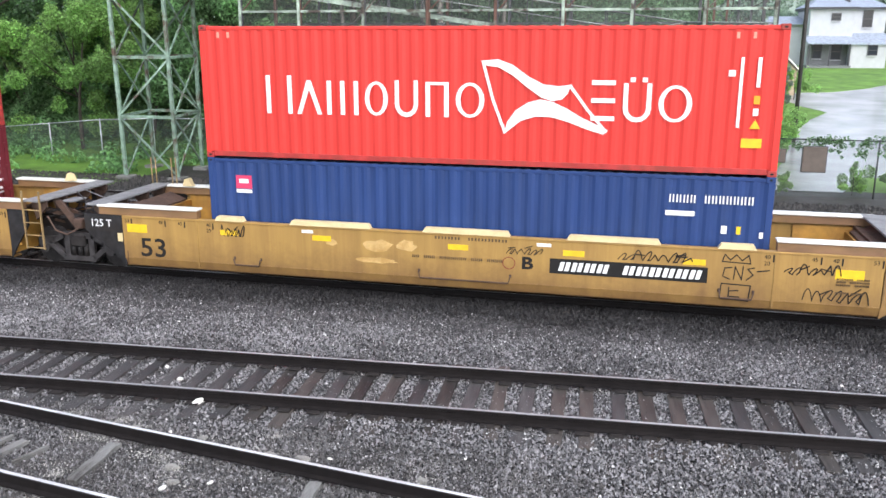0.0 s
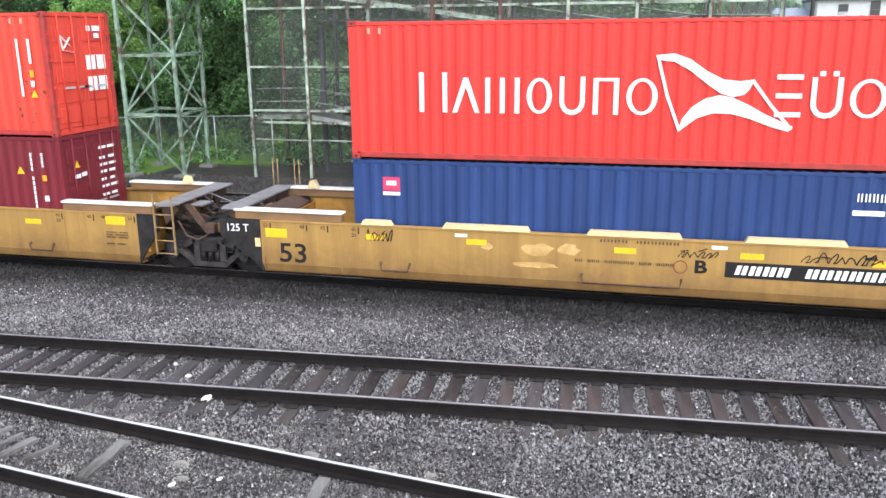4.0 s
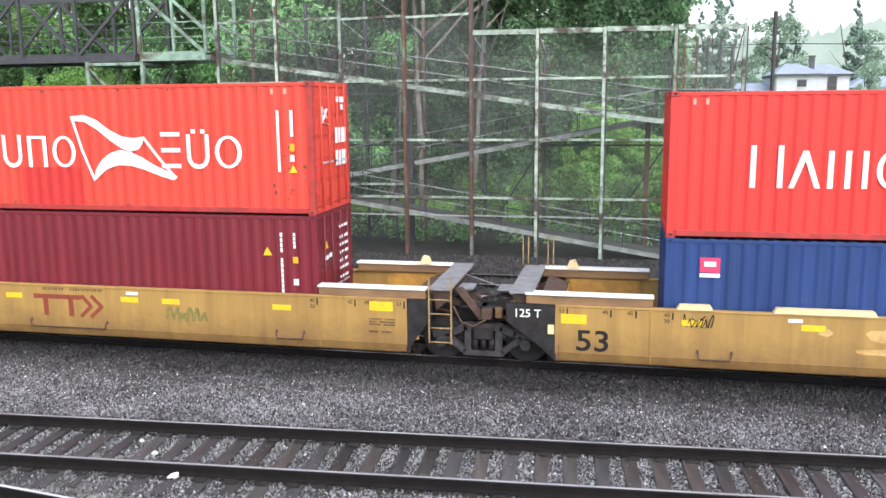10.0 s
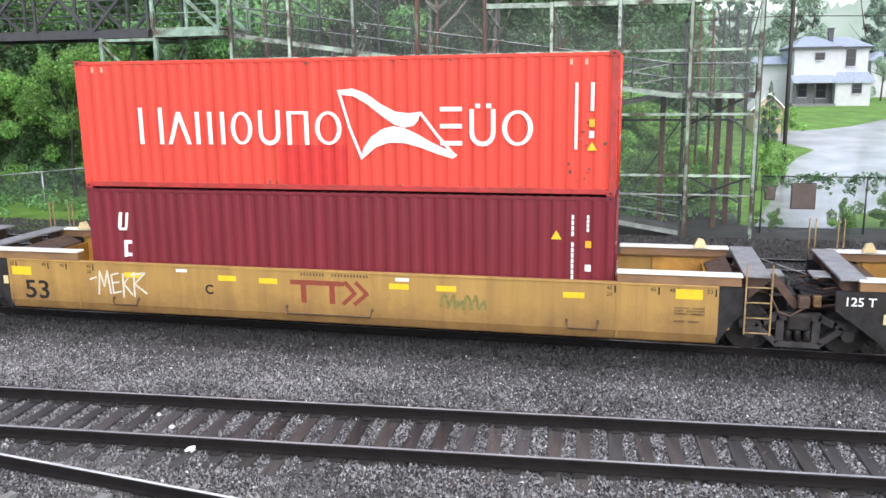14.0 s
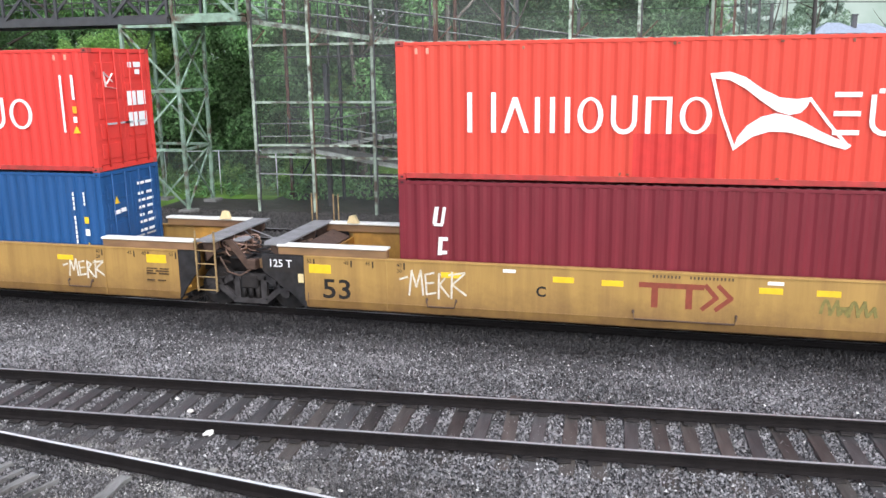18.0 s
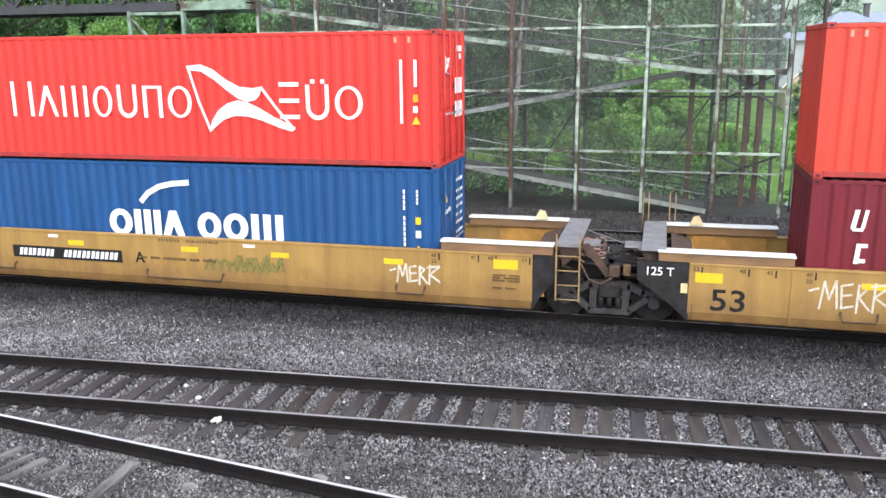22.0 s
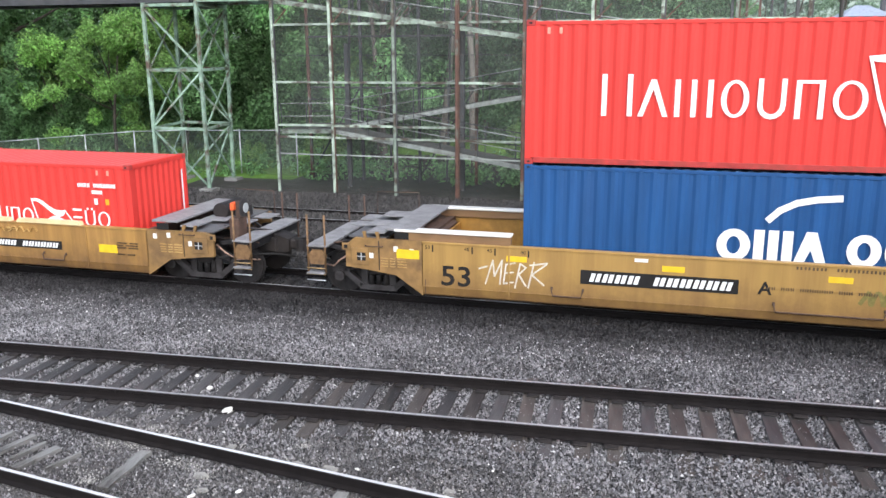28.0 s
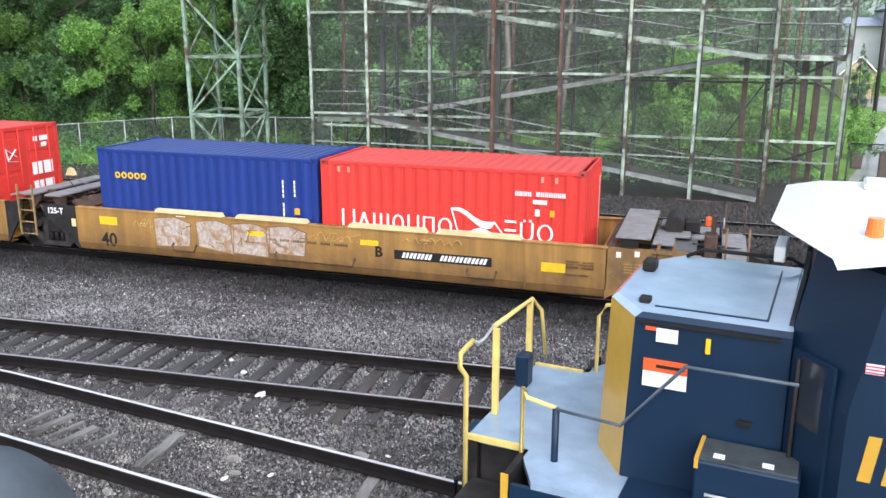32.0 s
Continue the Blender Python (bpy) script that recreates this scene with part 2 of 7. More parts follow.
# Oil fouling and the shade under the cars are mixed into these dark tones.
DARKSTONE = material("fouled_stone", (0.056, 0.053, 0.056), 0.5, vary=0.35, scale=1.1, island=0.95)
OILSHADESTONE = material("oily_stone", (0.021, 0.019, 0.020), 0.5, vary=0.3, scale=2, island=0.7, spec=0.3)
SILT = material("dark_silt", (0.095, 0.089, 0.088), 0.6, vary=0.45, scale=1.4, island=0.5)
PALESTONE = material("white_stone", (0.72, 0.70, 0.66), 0.6, vary=0.1, scale=20)


# ---- mesh helpers ----
def link_mesh(name, bm, mat):
    me = bpy.data.meshes.new(name)
    bm.normal_update()
    bm.to_mesh(me)
    bm.free()
    for k in (mat if isinstance(mat, (list, tuple)) else [mat]):
        me.materials.append(k)
    return me


def part(name, bm, mat, parent=None, label=""):
    me = bm if isinstance(bm, bpy.types.Mesh) else link_mesh(name, bm, mat)
    ob = new(name, me)
    if parent is not None:
        ob.parent = parent
    return tagged(ob, label)


def thing(name, label, category, group="", kind="", at=None):
    e = new(name)
    e.empty_display_size = 0.3
    if at is not None:
        e.matrix_world = at
    return tagged(e, label, category, group, kind)


def box(x0, x1, y0, y1, z0, z1, bev=0.0, bm=None):
    bm = bm or bmesh.new()
    vs = bmesh.ops.create_cube(bm, size=1.0)["verts"]
    bmesh.ops.transform(bm, matrix=Matrix.Translation(((x0 + x1) / 2, (y0 + y1) / 2, (z0 + z1) / 2)) @ Matrix.Diagonal((x1 - x0, y1 - y0, z1 - z0, 1)), verts=vs)
    if bev:
        bmesh.ops.bevel(bm, geom=[e for e in bm.edges if e.verts[0] in vs], offset=bev, segments=1, affect="EDGES")
    return bm


def bar(a, b, w, h=None, bm=None, up=(0, 0, 1)):
    """A rectangular bar from a to b, w across and h high."""
    bm = bm or bmesh.new()
    a, b = Vector(a), Vector(b)
    d = (b - a).normalized()
    u = Vector(up)
    if abs(d.dot(u)) > 0.98:
        u = Vector((0, 1, 0))
    side = d.cross(u).normalized()
    u = side.cross(d)
    m = Matrix((side, d, u)).transposed().to_4x4()
    m.translation = (a + b) / 2
    vs = bmesh.ops.create_cube(bm, size=1.0)["verts"]
    bmesh.ops.transform(bm, matrix=m @ Matrix.Diagonal((w, (b - a).length, h or w, 1)), verts=vs)
    return bm


def rod(pts, r, bm=None, seg=8):
    """A round tube along points."""
    bm = bm or bmesh.new()
    rings = []
    pts = [Vector(p) for p in pts]
    for i, p in enumerate(pts):
        d = (pts[min(i + 1, len(pts) - 1)] - pts[max(i - 1, 0)]).normalized()
        u = Vector((0, 0, 1)) if abs(d.z) < 0.9 else Vector((1, 0, 0))
        s = d.cross(u).normalized()
        u = s.cross(d)
        rings.append([bm.verts.new(p + r * (math.cos(2 * math.pi * k / seg) * s + math.sin(2 * math.pi * k / seg) * u)) for k in range(seg)])
    for a, b in zip(rings, rings[1:]):
        for k in range(seg):
            bm.faces.new((a[k], a[(k + 1) % seg], b[(k + 1) % seg], b[k])).smooth = True
    bm.faces.new(rings[0][::-1]), bm.faces.new(rings[-1])
    return bm


def disc(c, r, depth, axis="y", seg=24, bm=None, r2=None):
    bm = bm or bmesh.new()
    vs = bmesh.ops.create_cone(bm, cap_ends=True, segments=seg, radius1=r, radius2=r if r2 is None else r2, depth=depth)["verts"]
    turn = {"y": pose(0, 0, 0, 90), "x": pose(0, 0, 0, 0, 90), "z": pose(0, 0, 0)}[axis]
    bmesh.ops.transform(bm, matrix=Matrix.Translation(c) @ turn, verts=vs)
    return bm


def prism(profile, axis, a, b, bm=None):
    """A closed profile of 2D points, drawn out along an axis from a to b. Axis y: points are (x, z); axis x: (y, z)."""
    bm = bm or bmesh.new()

    def place(p, k):
        return {"y": (p[0], k, p[1]), "x": (k, p[0], p[1]), "z": (p[0], p[1], k)}[axis]
    r0 = [bm.verts.new(place(p, a)) for p in profile]
    r1 = [bm.verts.new(place(p, b)) for p in profile]
    n = len(profile)
    for i in range(n):
        bm.faces.new((r0[i], r0[(i + 1) % n], r1[(i + 1) % n], r1[i]))
    bm.faces.new(r0[::-1]), bm.faces.new(r1)
    bmesh.ops.recalc_face_normals(bm, faces=bm.faces)
    return bm


def plate(shapes, y, bm=None, thick=0.003):
    """Flat marks on a side that faces -y: closed outlines of (x, z)."""
    bm = bm or bmesh.new()
    for k, s in enumerate(shapes):
        prism(s, "y", y - thick - 0.0003 * k, y, bm)
    return bm


def rect(x0, x1, z0, z1, slant=0.0):
    return [(x0, z0), (x1, z0), (x1 + slant, z1), (x0 + slant, z1)]


def stroke(pts, w):
    """Outlines of straight strokes along points of (x, z)."""
    out = []
    for a, b in zip(pts, pts[1:]):
        d = Vector((b[0] - a[0], b[1] - a[1]))
        if d.length < 1e-4:
            continue
        d.normalize()
        n = Vector((-d.y, d.x)) * w / 2
        e = d * w * 0.3
        out.append([(a[0] - n.x - e.x, a[1] - n.y - e.y), (b[0] - n.x + e.x, b[1] - n.y + e.y), (b[0] + n.x + e.x, b[1] + n.y + e.y), (a[0] + n.x - e.x, a[1] + n.y - e.y)])
    return out


LETTERS = {}


def letters(text, height, mat, parent, x, y, z, name="lettering", label="", face="-y", stretch=1.0, bold=0.0):
    """Raised lettering in the built-in font, its lower left corner at x, y, z on a side that faces -y."""
    key = (text, height, bold)
    if key not in LETTERS:
        cu = bpy.data.curves.new("lettering", "FONT")
        cu.body, cu.size, cu.extrude, cu.offset, cu.resolution_u = text, height / 0.72, 0.002, bold, 3
        ob = bpy.data.objects.new("lettering", cu)
        scene.collection.objects.link(ob)
        dg = bpy.context.evaluated_depsgraph_get()
        LETTERS[key] = bpy.data.meshes.new_from_object(ob.evaluated_get(dg))
        bpy.data.objects.remove(ob)
    me = LETTERS[key].copy()
    me.materials.clear()
    me.materials.append(mat)
    ob = new(name, me)
    ob.parent = parent
    ob.matrix_basis = pose(x, y, z, 90) @ Matrix.Diagonal((stretch, 1, 1, 1))
    return tagged(ob, label)


# ---- ground, tracks and ballast ----
def ground_height(x, y):
    def ramp(v, a, b, p, q):
        k = min(max((v - a) / (b - a), 0.0), 1.0)
        return p + (q - p) * k * k * (3 - 2 * k)
    z = ramp(y, 13.2, 16.4, Z2 - 0.25, -0.24)
    if y > 20:
        z = ramp(y, 20, 24, -0.24, -0.08)
    if y > 31:
        right = ramp(y, 33, 95, -0.05, 2.3)
        left = ramp(y, 35, 60, -0.05, 3.0)
        k = min(max((x + 6) / 8, 0.0), 1.0)
        z = left * (1 - k) + right * k
    if y > 95:
        z += (y - 95) * 0.02
    return z


def make_ground():
    xs = sorted(set([-900, -500, -300, -200, -140, -100, -80] + list(range(-64, 65, 4)) + [80, 100, 140, 200, 300, 500, 900]))
    ys = [-300, -120, -60, -30, -15, -8, 0, 4, 8, 11, 13, 13.6, 14.2, 14.8, 15.4, 16, 16.6, 18, 20, 21, 22, 23, 24, 28, 31, 33, 36, 40, 45, 50, 56, 64, 72, 80, 88, 96, 120, 160, 240, 400, 800, 1400]
    bm = bmesh.new()
    grid = [[bm.verts.new((x, y, ground_height(x, y))) for x in xs] for y in ys]
    for j in range(len(ys) - 1):
        for i in range(len(xs) - 1):
            f = bm.faces.new((grid[j][i], grid[j][i + 1], grid[j + 1][i + 1], grid[j + 1][i]))
            f.smooth = True
            # Behind the ramp the dark dirt colour stands in for slope shade.
            f.material_index = 0 if ys[j] < 21 else (1 if ys[j] < (28 if xs[i] < -20 else 33) or (ys[j] < 40 and -17 < xs[i] < 3) else 2)
    ob = part("ground", bm, [BALLAST, DIRT, GRASS])
    tagged(ob, "dark wet ballast, bare dirt, a shade-dark slope and grass", "ground", kind="structure")


DIRT = material("wet_dirt", (0.042, 0.038, 0.036), 0.6, vary=0.4, scale=1.5, bump=0.8, bscale=18, dirt=0.6, dirt_rgb=(0.03, 0.03, 0.026))
GRASS = material("lawn_grass", (0.12, 0.235, 0.035), 0.8, vary=0.35, scale=0.8, bump=0.8, bscale=30, dirt=0.5, dirt_rgb=(0.075, 0.15, 0.025))
# Pale base colour includes the white sky reflected off the wet street.
ROAD = material("wet_road", (0.42, 0.42, 0.43), 0.15, vary=0.25, scale=0.5, dirt=0.5, dirt_rgb=(0.16, 0.16, 0.17), bump=0.1, bscale=12)
make_ground()

RAIL_PROFILE = [(-0.062, 0.0), (0.062, 0.0), (0.062, 0.012), (0.012, 0.035), (0.010, 0.115), (0.036, 0.130), (0.036, 0.160), (0.026, 0.168), (0.0, 0.169), (-0.026, 0.168), (-0.036, 0.160), (-0.036, 0.130), (-0.010, 0.115), (-0.012, 0.035), (-0.062, 0.012)]


def rail_along(pts, top, parent, head):
    """One rail along points of (x, y); its head is at z = top."""
    bm = bmesh.new()
    rings = []
    for i, (x, y) in enumerate(pts):
        a, b = pts[max(i - 1, 0)], pts[min(i + 1, len(pts) - 1)]
        d = Vector((b[0] - a[0], b[1] - a[1])).normalized()
        rings.append([bm.verts.new((x - d.y * u, y + d.x * u, top - 0.168 + v)) for u, v in RAIL_PROFILE])
    n = len(RAIL_PROFILE)
    for a, b in zip(rings, rings[1:]):
        for k in range(n):
            f = bm.faces.new((a[k], b[k], b[(k + 1) % n], a[(k + 1) % n]))
            f.material_index = 1 if k in (7, 8) else (2 if k in (6, 9) else 0)
    bm.faces.new(rings[0]), bm.faces.new(rings[-1][::-1])
    bmesh.ops.recalc_face_normals(bm, faces=bm.faces)
    return part("rail", bm, [RAIL, head, HEADSIDE], parent)


def tie_mesh(seed, mat=None, length=2.6):
    r = random.Random(seed)
    bm = box(-0.105, 0.105, -length / 2, length / 2, -0.16, 0.0, 0.012)
    for v in bm.verts:
        v.co.x += r.uniform(-0.008, 0.008)
        v.co.z += r.uniform(-0.01, 0.006)
        v.co.y += r.uniform(-0.03, 0.03)
    return link_mesh("tie", bm, mat or TIE)


TIES = [tie_mesh(k) for k in range(6)]
BROWNTIES = [tie_mesh(k + 20, BROWNTIE) for k in range(4)]
PLATE = link_mesh("tie_plate", box(-0.10, 0.10, -0.17, 0.17, 0.0, 0.018, 0.005), DARKSTEEL)


def railway(name, centre, top, x0, x1, step, label, plates=True, sunk=0.0, skip=0.0, head=None):
    tr = thing(name, label, "railway track", kind="structure")
    xs = [x0 + (x1 - x0) * i / 60 for i in range(61)]
    for side in (GA, -GA):
        rail_along([(x, centre(x) + side) for x in xs], top, tr, head or DULLTOP)
    r = random.Random(name)
    x = x0
    while x < x1:
        x += step * r.uniform(0.9, 1.1)
        if r.random() < skip:
            continue
        y = centre(x)
        turn = math.degrees(math.atan(centre(x + 0.5) - centre(x - 0.5))) + r.uniform(-1.2, 1.2)
        t = part("tie", r.choice(BROWNTIES if -5.5 < x < 4 and r.random() < 0.4 else TIES), None, tr)
        t.matrix_basis = pose(x, y + r.uniform(-0.08, 0.08), top - 0.19 - sunk * r.uniform(0.3, 1.0), 0, r.uniform(-1, 1), turn)
        if plates and -16 < x < 9:
            for side in (GA, -GA):
                p = part("tie_plate", PLATE, None, tr)
                p.matrix_basis = pose(x, y + side, top - 0.187, 0, 0, turn)
    return tr


railway("train_track", lambda x: YT, 0.0, -60, 40, 0.52, "running track of dark rails and ties under the train", plates=False)
railway("second_track", y_track2, Z2, -40, 24, 0.44, "weathered track with dark wooden ties in ballast", sunk=0.006)
railway("siding", track3, Z2, -40, 60, 0.55, "siding with shiny rail heads and half-buried ties", plates=False, sunk=0.07, skip=0.35, head=RAILTOP)

# pale ties and loose timbers of the siding
for x, y, ln, w, turn in ((-3.62, 8.02, 0.95, 0.18, 3), (-6.60, 8.32, 0.98, 0.19, 2), (-8.50, 8.52, 0.62, 0.13, -14), (-7.93, 8.28, 0.66, 0.15, -14), (-8.18, 8.42, 0.55, 0.07, -12), (-7.52, 8.30, 0.50, 0.06, -16), (-8.86, 8.55, 0.60, 0.09, -10), (-0.98, 7.62, 0.75, 0.20, 6), (-0.48, 7.62, 0.75, 0.19, 8), (0.06, 7.70, 0.7, 0.20, 8), (-1.62, 7.58, 0.5, 0.16, 5)):
    bm = bmesh.new()
    rt = random.Random(int(x * 100))
    n = 7
    edge = [(-w / 2 * rt.uniform(0.6, 1.0), -ln / 2 + ln * i / n) for i in range(n + 1)] + [(w / 2 * rt.uniform(0.6, 1.0), ln / 2 - ln * i / n) for i in range(n + 1)]
    ob = part("timber", prism(edge[::-1], "z", -0.06, 0.0, bm), PALETIE)
    ob.matrix_world = pose(x, y, Z2 - 0.165, 0, 0, turn)
    tagged(ob, "pale weathered timber lying between the siding rails", "timber", "timbers in the siding")


def slab(name, label, category, group, x, y, z, a, b, turn, mat, seed, thick=0.03):
    """A flat stone or patch with an uneven outline and a chipped, lower rim."""
    rs = random.Random(seed)
    bm = bmesh.new()
    n = 15 if a < 0.2 else 44
    rim, top = [], []
    for k in range(n):
        q = 2 * math.pi * k / n
        f = rs.uniform(0.72, 1.12) if n == 15 else 0.85 + 0.16 * math.sin(3 * q + seed) + 0.10 * math.sin(7 * q + 2 * seed) + rs.uniform(-0.07, 0.07)
        rim.append(bm.verts.new((a * f * math.cos(q), b * f * math.sin(q), -thick)))
        top.append(bm.verts.new((a * f * 0.82 * math.cos(q), b * f * 0.82 * math.sin(q), rs.uniform(-0.006, 0.006))))
    for k in range(n):
        bm.faces.new((rim[k], rim[(k + 1) % n], top[(k + 1) % n], top[k]))
    bm.faces.new(top)
    ob = part(name, bm, mat)
    ob.matrix_world = pose(x, y, z, 0, 0, turn)
    return tagged(ob, label, category, group)


FLATSTONE = material("pale_flat_stone", (0.30, 0.29, 0.265), 0.6, vary=0.25, scale=14, dirt=0.7, edge=(0.46, 0.62), dirt_rgb=(0.10, 0.095, 0.09), bump=0.4, bscale=50)
for k, (x, y) in enumerate(((-4.5, 9.02), (-3.15, 8.87), (-4.04, 9.02), (-2.41, 8.86), (-6.56, 7.27), (-6.05, 7.18), (-5.57, 8.45), (-5.36, 8.13), (-5.59, 9.23), (-6.65, 9.32), (0.1, 8.65), (0.67, 8.69), (1.51, 8.6), (1.86, 8.55))):
    rk = random.Random(k)
    slab("flat_stone", "flat pale stone half sunk in the siding's bed", "stone", "flat stones by the siding", x, y, Z2 - 0.178, rk.uniform(0.07, 0.13), rk.uniform(0.05, 0.085), rk.uniform(-30, 30), FLATSTONE, k)
SAND = material("pale_sand_crust", (0.36, 0.345, 0.31), 0.7, vary=0.3, scale=5, dirt=0.95, edge=(0.46, 0.66), dirt_rgb=(0.085, 0.08, 0.075), bump=0.5, bscale=70)
for k, (x, y, a, b) in enumerate(((-2.30, 7.66, 0.62, 0.30), (-0.95, 7.58, 0.95, 0.40), (-0.2, 7.2, 0.9, 0.3))):
    slab("sand_patch", "crust of pale sand between the siding's rails", "sand", "sand patches in the siding", x, y, Z2 - 0.206 + 0.002 * k, a, b, -8, SAND, k + 40, 0.05)


def scatter_stones(name, count, seed, region, size, mat, label):
    """Loose ballast, many small angular stones in one mesh."""
    rng = np.random.default_rng(seed)
    pts = region(rng, count)
    n = len(pts)
    octa = np.array([(1, 0, -0.5), (-1, 0, -0.5), (0, 1, -0.5), (0, -1, -0.5), (0, 0, 1)], float)
    tri = np.array([(0, 2, 4), (2, 1, 4), (1, 3, 4), (3, 0, 4)])
    v = octa[None] * rng.uniform(0.55, 1.25, (n, 5, 1)) + rng.normal(0, 0.22, (n, 5, 3))
    s = rng.uniform(size[0], size[1], n)[:, None] * rng.uniform(0.7, 1.3, (n, 3))
    v = v * s[:, None, :]
    a = rng.uniform(0, 2 * math.pi, n)
    c, d = np.cos(a)[:, None], np.sin(a)[:, None]
    v = np.stack([v[..., 0] * c - v[..., 1] * d, v[..., 0] * d + v[..., 1] * c, v[..., 2]], -1) + pts[:, None, :]
    me = bpy.data.meshes.new(name)
    faces = (tri[None] + 5 * np.arange(n)[:, None, None]).reshape(-1, 3)
    me.from_pydata(v.reshape(-1, 3).tolist(), [], faces.tolist())
    me.materials.append(mat)
    ob = new(name, me)
    return tagged(ob, label, "gravel", kind="stuff")


def ballast_region(rng, count):
    x = rng.uniform(-19.5, 6.6, count)
    y = rng.uniform(6.5, 17.6, count)
    keep = (x > -1.06 * y - 0.6) & (x < 0.32 * y + 0.8)
    x, y = x[keep], y[keep]
    k = np.clip((y - 13.2) / 3.2, 0, 1)
    z = Z2 - 0.25 + (-0.24 - (Z2 - 0.25)) * k * k * (3 - 2 * k)
    off = np.abs(y - (11.45 + 0.0624 * x))
    t3 = np.abs(y - (7.36 - 0.1325 * np.maximum(x, -11)))
    hump = np.where(off < 1.3, rng.uniform(-0.015, 0.036, len(x)), rng.uniform(0.02, 0.085, len(x)))
    side = (y_track2(x) - y > 0.9) & (off < 1.45) & (x > -4.5)
    hump = np.where(side, rng.uniform(0.0, 0.07 + 0.02 * np.sin(x * 1.7), len(x)), hump)
    silted = (t3 < 1.9) | (y < 8.5)
    hump = np.where(silted, rng.uniform(-0.02, 0.05, len(x)), hump)
    return np.stack([x, y, z + hump], -1)


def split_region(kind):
    """The bed by fouling and painted-in car shade: 0 clean, 1 fouled, 2 black right beside the running track."""
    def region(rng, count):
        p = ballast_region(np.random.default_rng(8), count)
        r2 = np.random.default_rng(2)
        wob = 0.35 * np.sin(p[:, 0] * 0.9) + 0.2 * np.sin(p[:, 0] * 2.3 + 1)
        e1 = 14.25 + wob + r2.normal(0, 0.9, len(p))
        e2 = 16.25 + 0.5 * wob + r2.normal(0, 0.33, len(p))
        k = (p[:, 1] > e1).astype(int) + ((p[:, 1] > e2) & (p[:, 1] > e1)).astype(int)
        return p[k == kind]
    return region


scatter_stones("ballast", 430000, 5, split_region(0), (0.009, 0.027), STONE, "loose grey angular ballast stones, wet")


def grit_region(rng, count):
    """Small sandy patches between and beside the siding's rails."""
    spots = [(-6.65, 9.32), (-5.59, 9.23), (-5.11, 9.15), (-4.49, 9.02), (-5.57, 8.45), (-5.36, 8.13), (-6.6, 7.37), (-6.1, 8.63), (-3.08, 8.89), (-2.38, 8.86), (-6.24, 7.61), (-7.3, 8.9), (-1.2, 8.3), (-4.0, 7.9), (-7.0, 8.1)]
    extra = np.stack([rng.uniform(-9.8, 1.5, 22), rng.uniform(6.7, 9.7, 22)], 1)
    c = np.concatenate([np.array(spots), extra])
    wide = np.concatenate([np.full(len(spots), 0.085), np.full(22, 0.06)]) * rng.uniform(0.7, 1.4, len(c))
    k = rng.integers(0, len(c), count)
    x = c[k, 0] + rng.normal(0, 1, count) * wide[k] * 1.5
    y = c[k, 1] + rng.normal(0, 1, count) * wide[k]
    return np.stack([x, y, Z2 - 0.25 + rng.uniform(0.045, 0.07, count)], -1)


def silt_region(rng, count):
    """Fine dark silt that fills the siding's bed."""
    x, y = rng.uniform(-11, 3, count), rng.uniform(6.4, 9.9, count)
    keep = np.sin(x * 2.1 + y) + np.sin(x * 0.8 - 2.3 * y) + rng.normal(0, 0.9, count) > -0.9
    return np.stack([x, y, Z2 - 0.25 + rng.uniform(0.02, 0.055, count)], -1)[keep]


scatter_stones("silt", 90000, 14, silt_region, (0.006, 0.016), SILT, "fine dark silty gravel in the siding's bed")
scatter_stones("pale_grit", 3500, 12, grit_region, (0.005, 0.014), GRIT, "pale sandy grit and chips by the siding")


def chip_region(rng, count):
    p = ballast_region(rng, count)
    return p[p[:, 1] < 15.8] + np.array([0, 0, 0.012])


def rear_region(rng, count):
    """Gravel strewn behind the train."""
    x, y = rng.uniform(-34, 9, count), 19.9 + 10.4 * rng.uniform(0, 1, count) ** 1.15
    bank = 0.14 * np.exp(-((y - 23.4) / 0.9) ** 2) * (0.55 + 0.45 * np.sin(x * 1.3))
    z = np.where(y < 24, -0.24 + 0.16 * np.clip((y - 20) / 4, 0, 1), -0.08)
    return np.stack([x, y, z + bank + rng.uniform(-0.01, 0.05, count)], -1)


def outer_region(rng, count, lo=2.0, hi=16.6):
    """Coarser cover of the yard beyond the near tracks."""
    x, y = rng.uniform(-40, 26, count), rng.uniform(lo, hi, count)
    far = ~((x > -1.06 * y - 0.6) & (x < 0.32 * y + 0.8) & (y > 6.5) & (y < 17.6))
    x, y = x[far], y[far]
    k = np.clip((y - 13.2) / 3.2, 0, 1)
    return np.stack([x, y, Z2 - 0.25 - (Z2 - 0.01) * k * k * (3 - 2 * k) + rng.uniform(0.0, 0.06, len(x))], -1)


scatter_stones("yard_ballast", 75000, 35, outer_region, (0.018, 0.05), STONE, "grey ballast stones over the yard")
scatter_stones("track_ballast", 26000, 36, lambda rng, count: outer_region(rng, count, 16.6, 19.6), (0.018, 0.05), OILSHADESTONE, "ballast between the train's rails, black with oil and painted car shade")
scatter_stones("pale_chips", 15000, 31, chip_region, (0.010, 0.024), CHIP, "pale wet chips among the ballast")
scatter_stones("rear_gravel", 90000, 33, rear_region, (0.018, 0.06), REARSTONE, "dark gravel behind the train")
railway("rear_track", lambda x: 25.75, 0.04, -60, 12, 0.55, "disused dark track between train and ramp", plates=False, skip=0.2, sunk=0.05)
scatter_stones("fouled_ballast", 430000, 6, split_region(1), (0.010, 0.029), DARKSTONE, "dark ballast near the train's track, fouled and partly shade-toned")
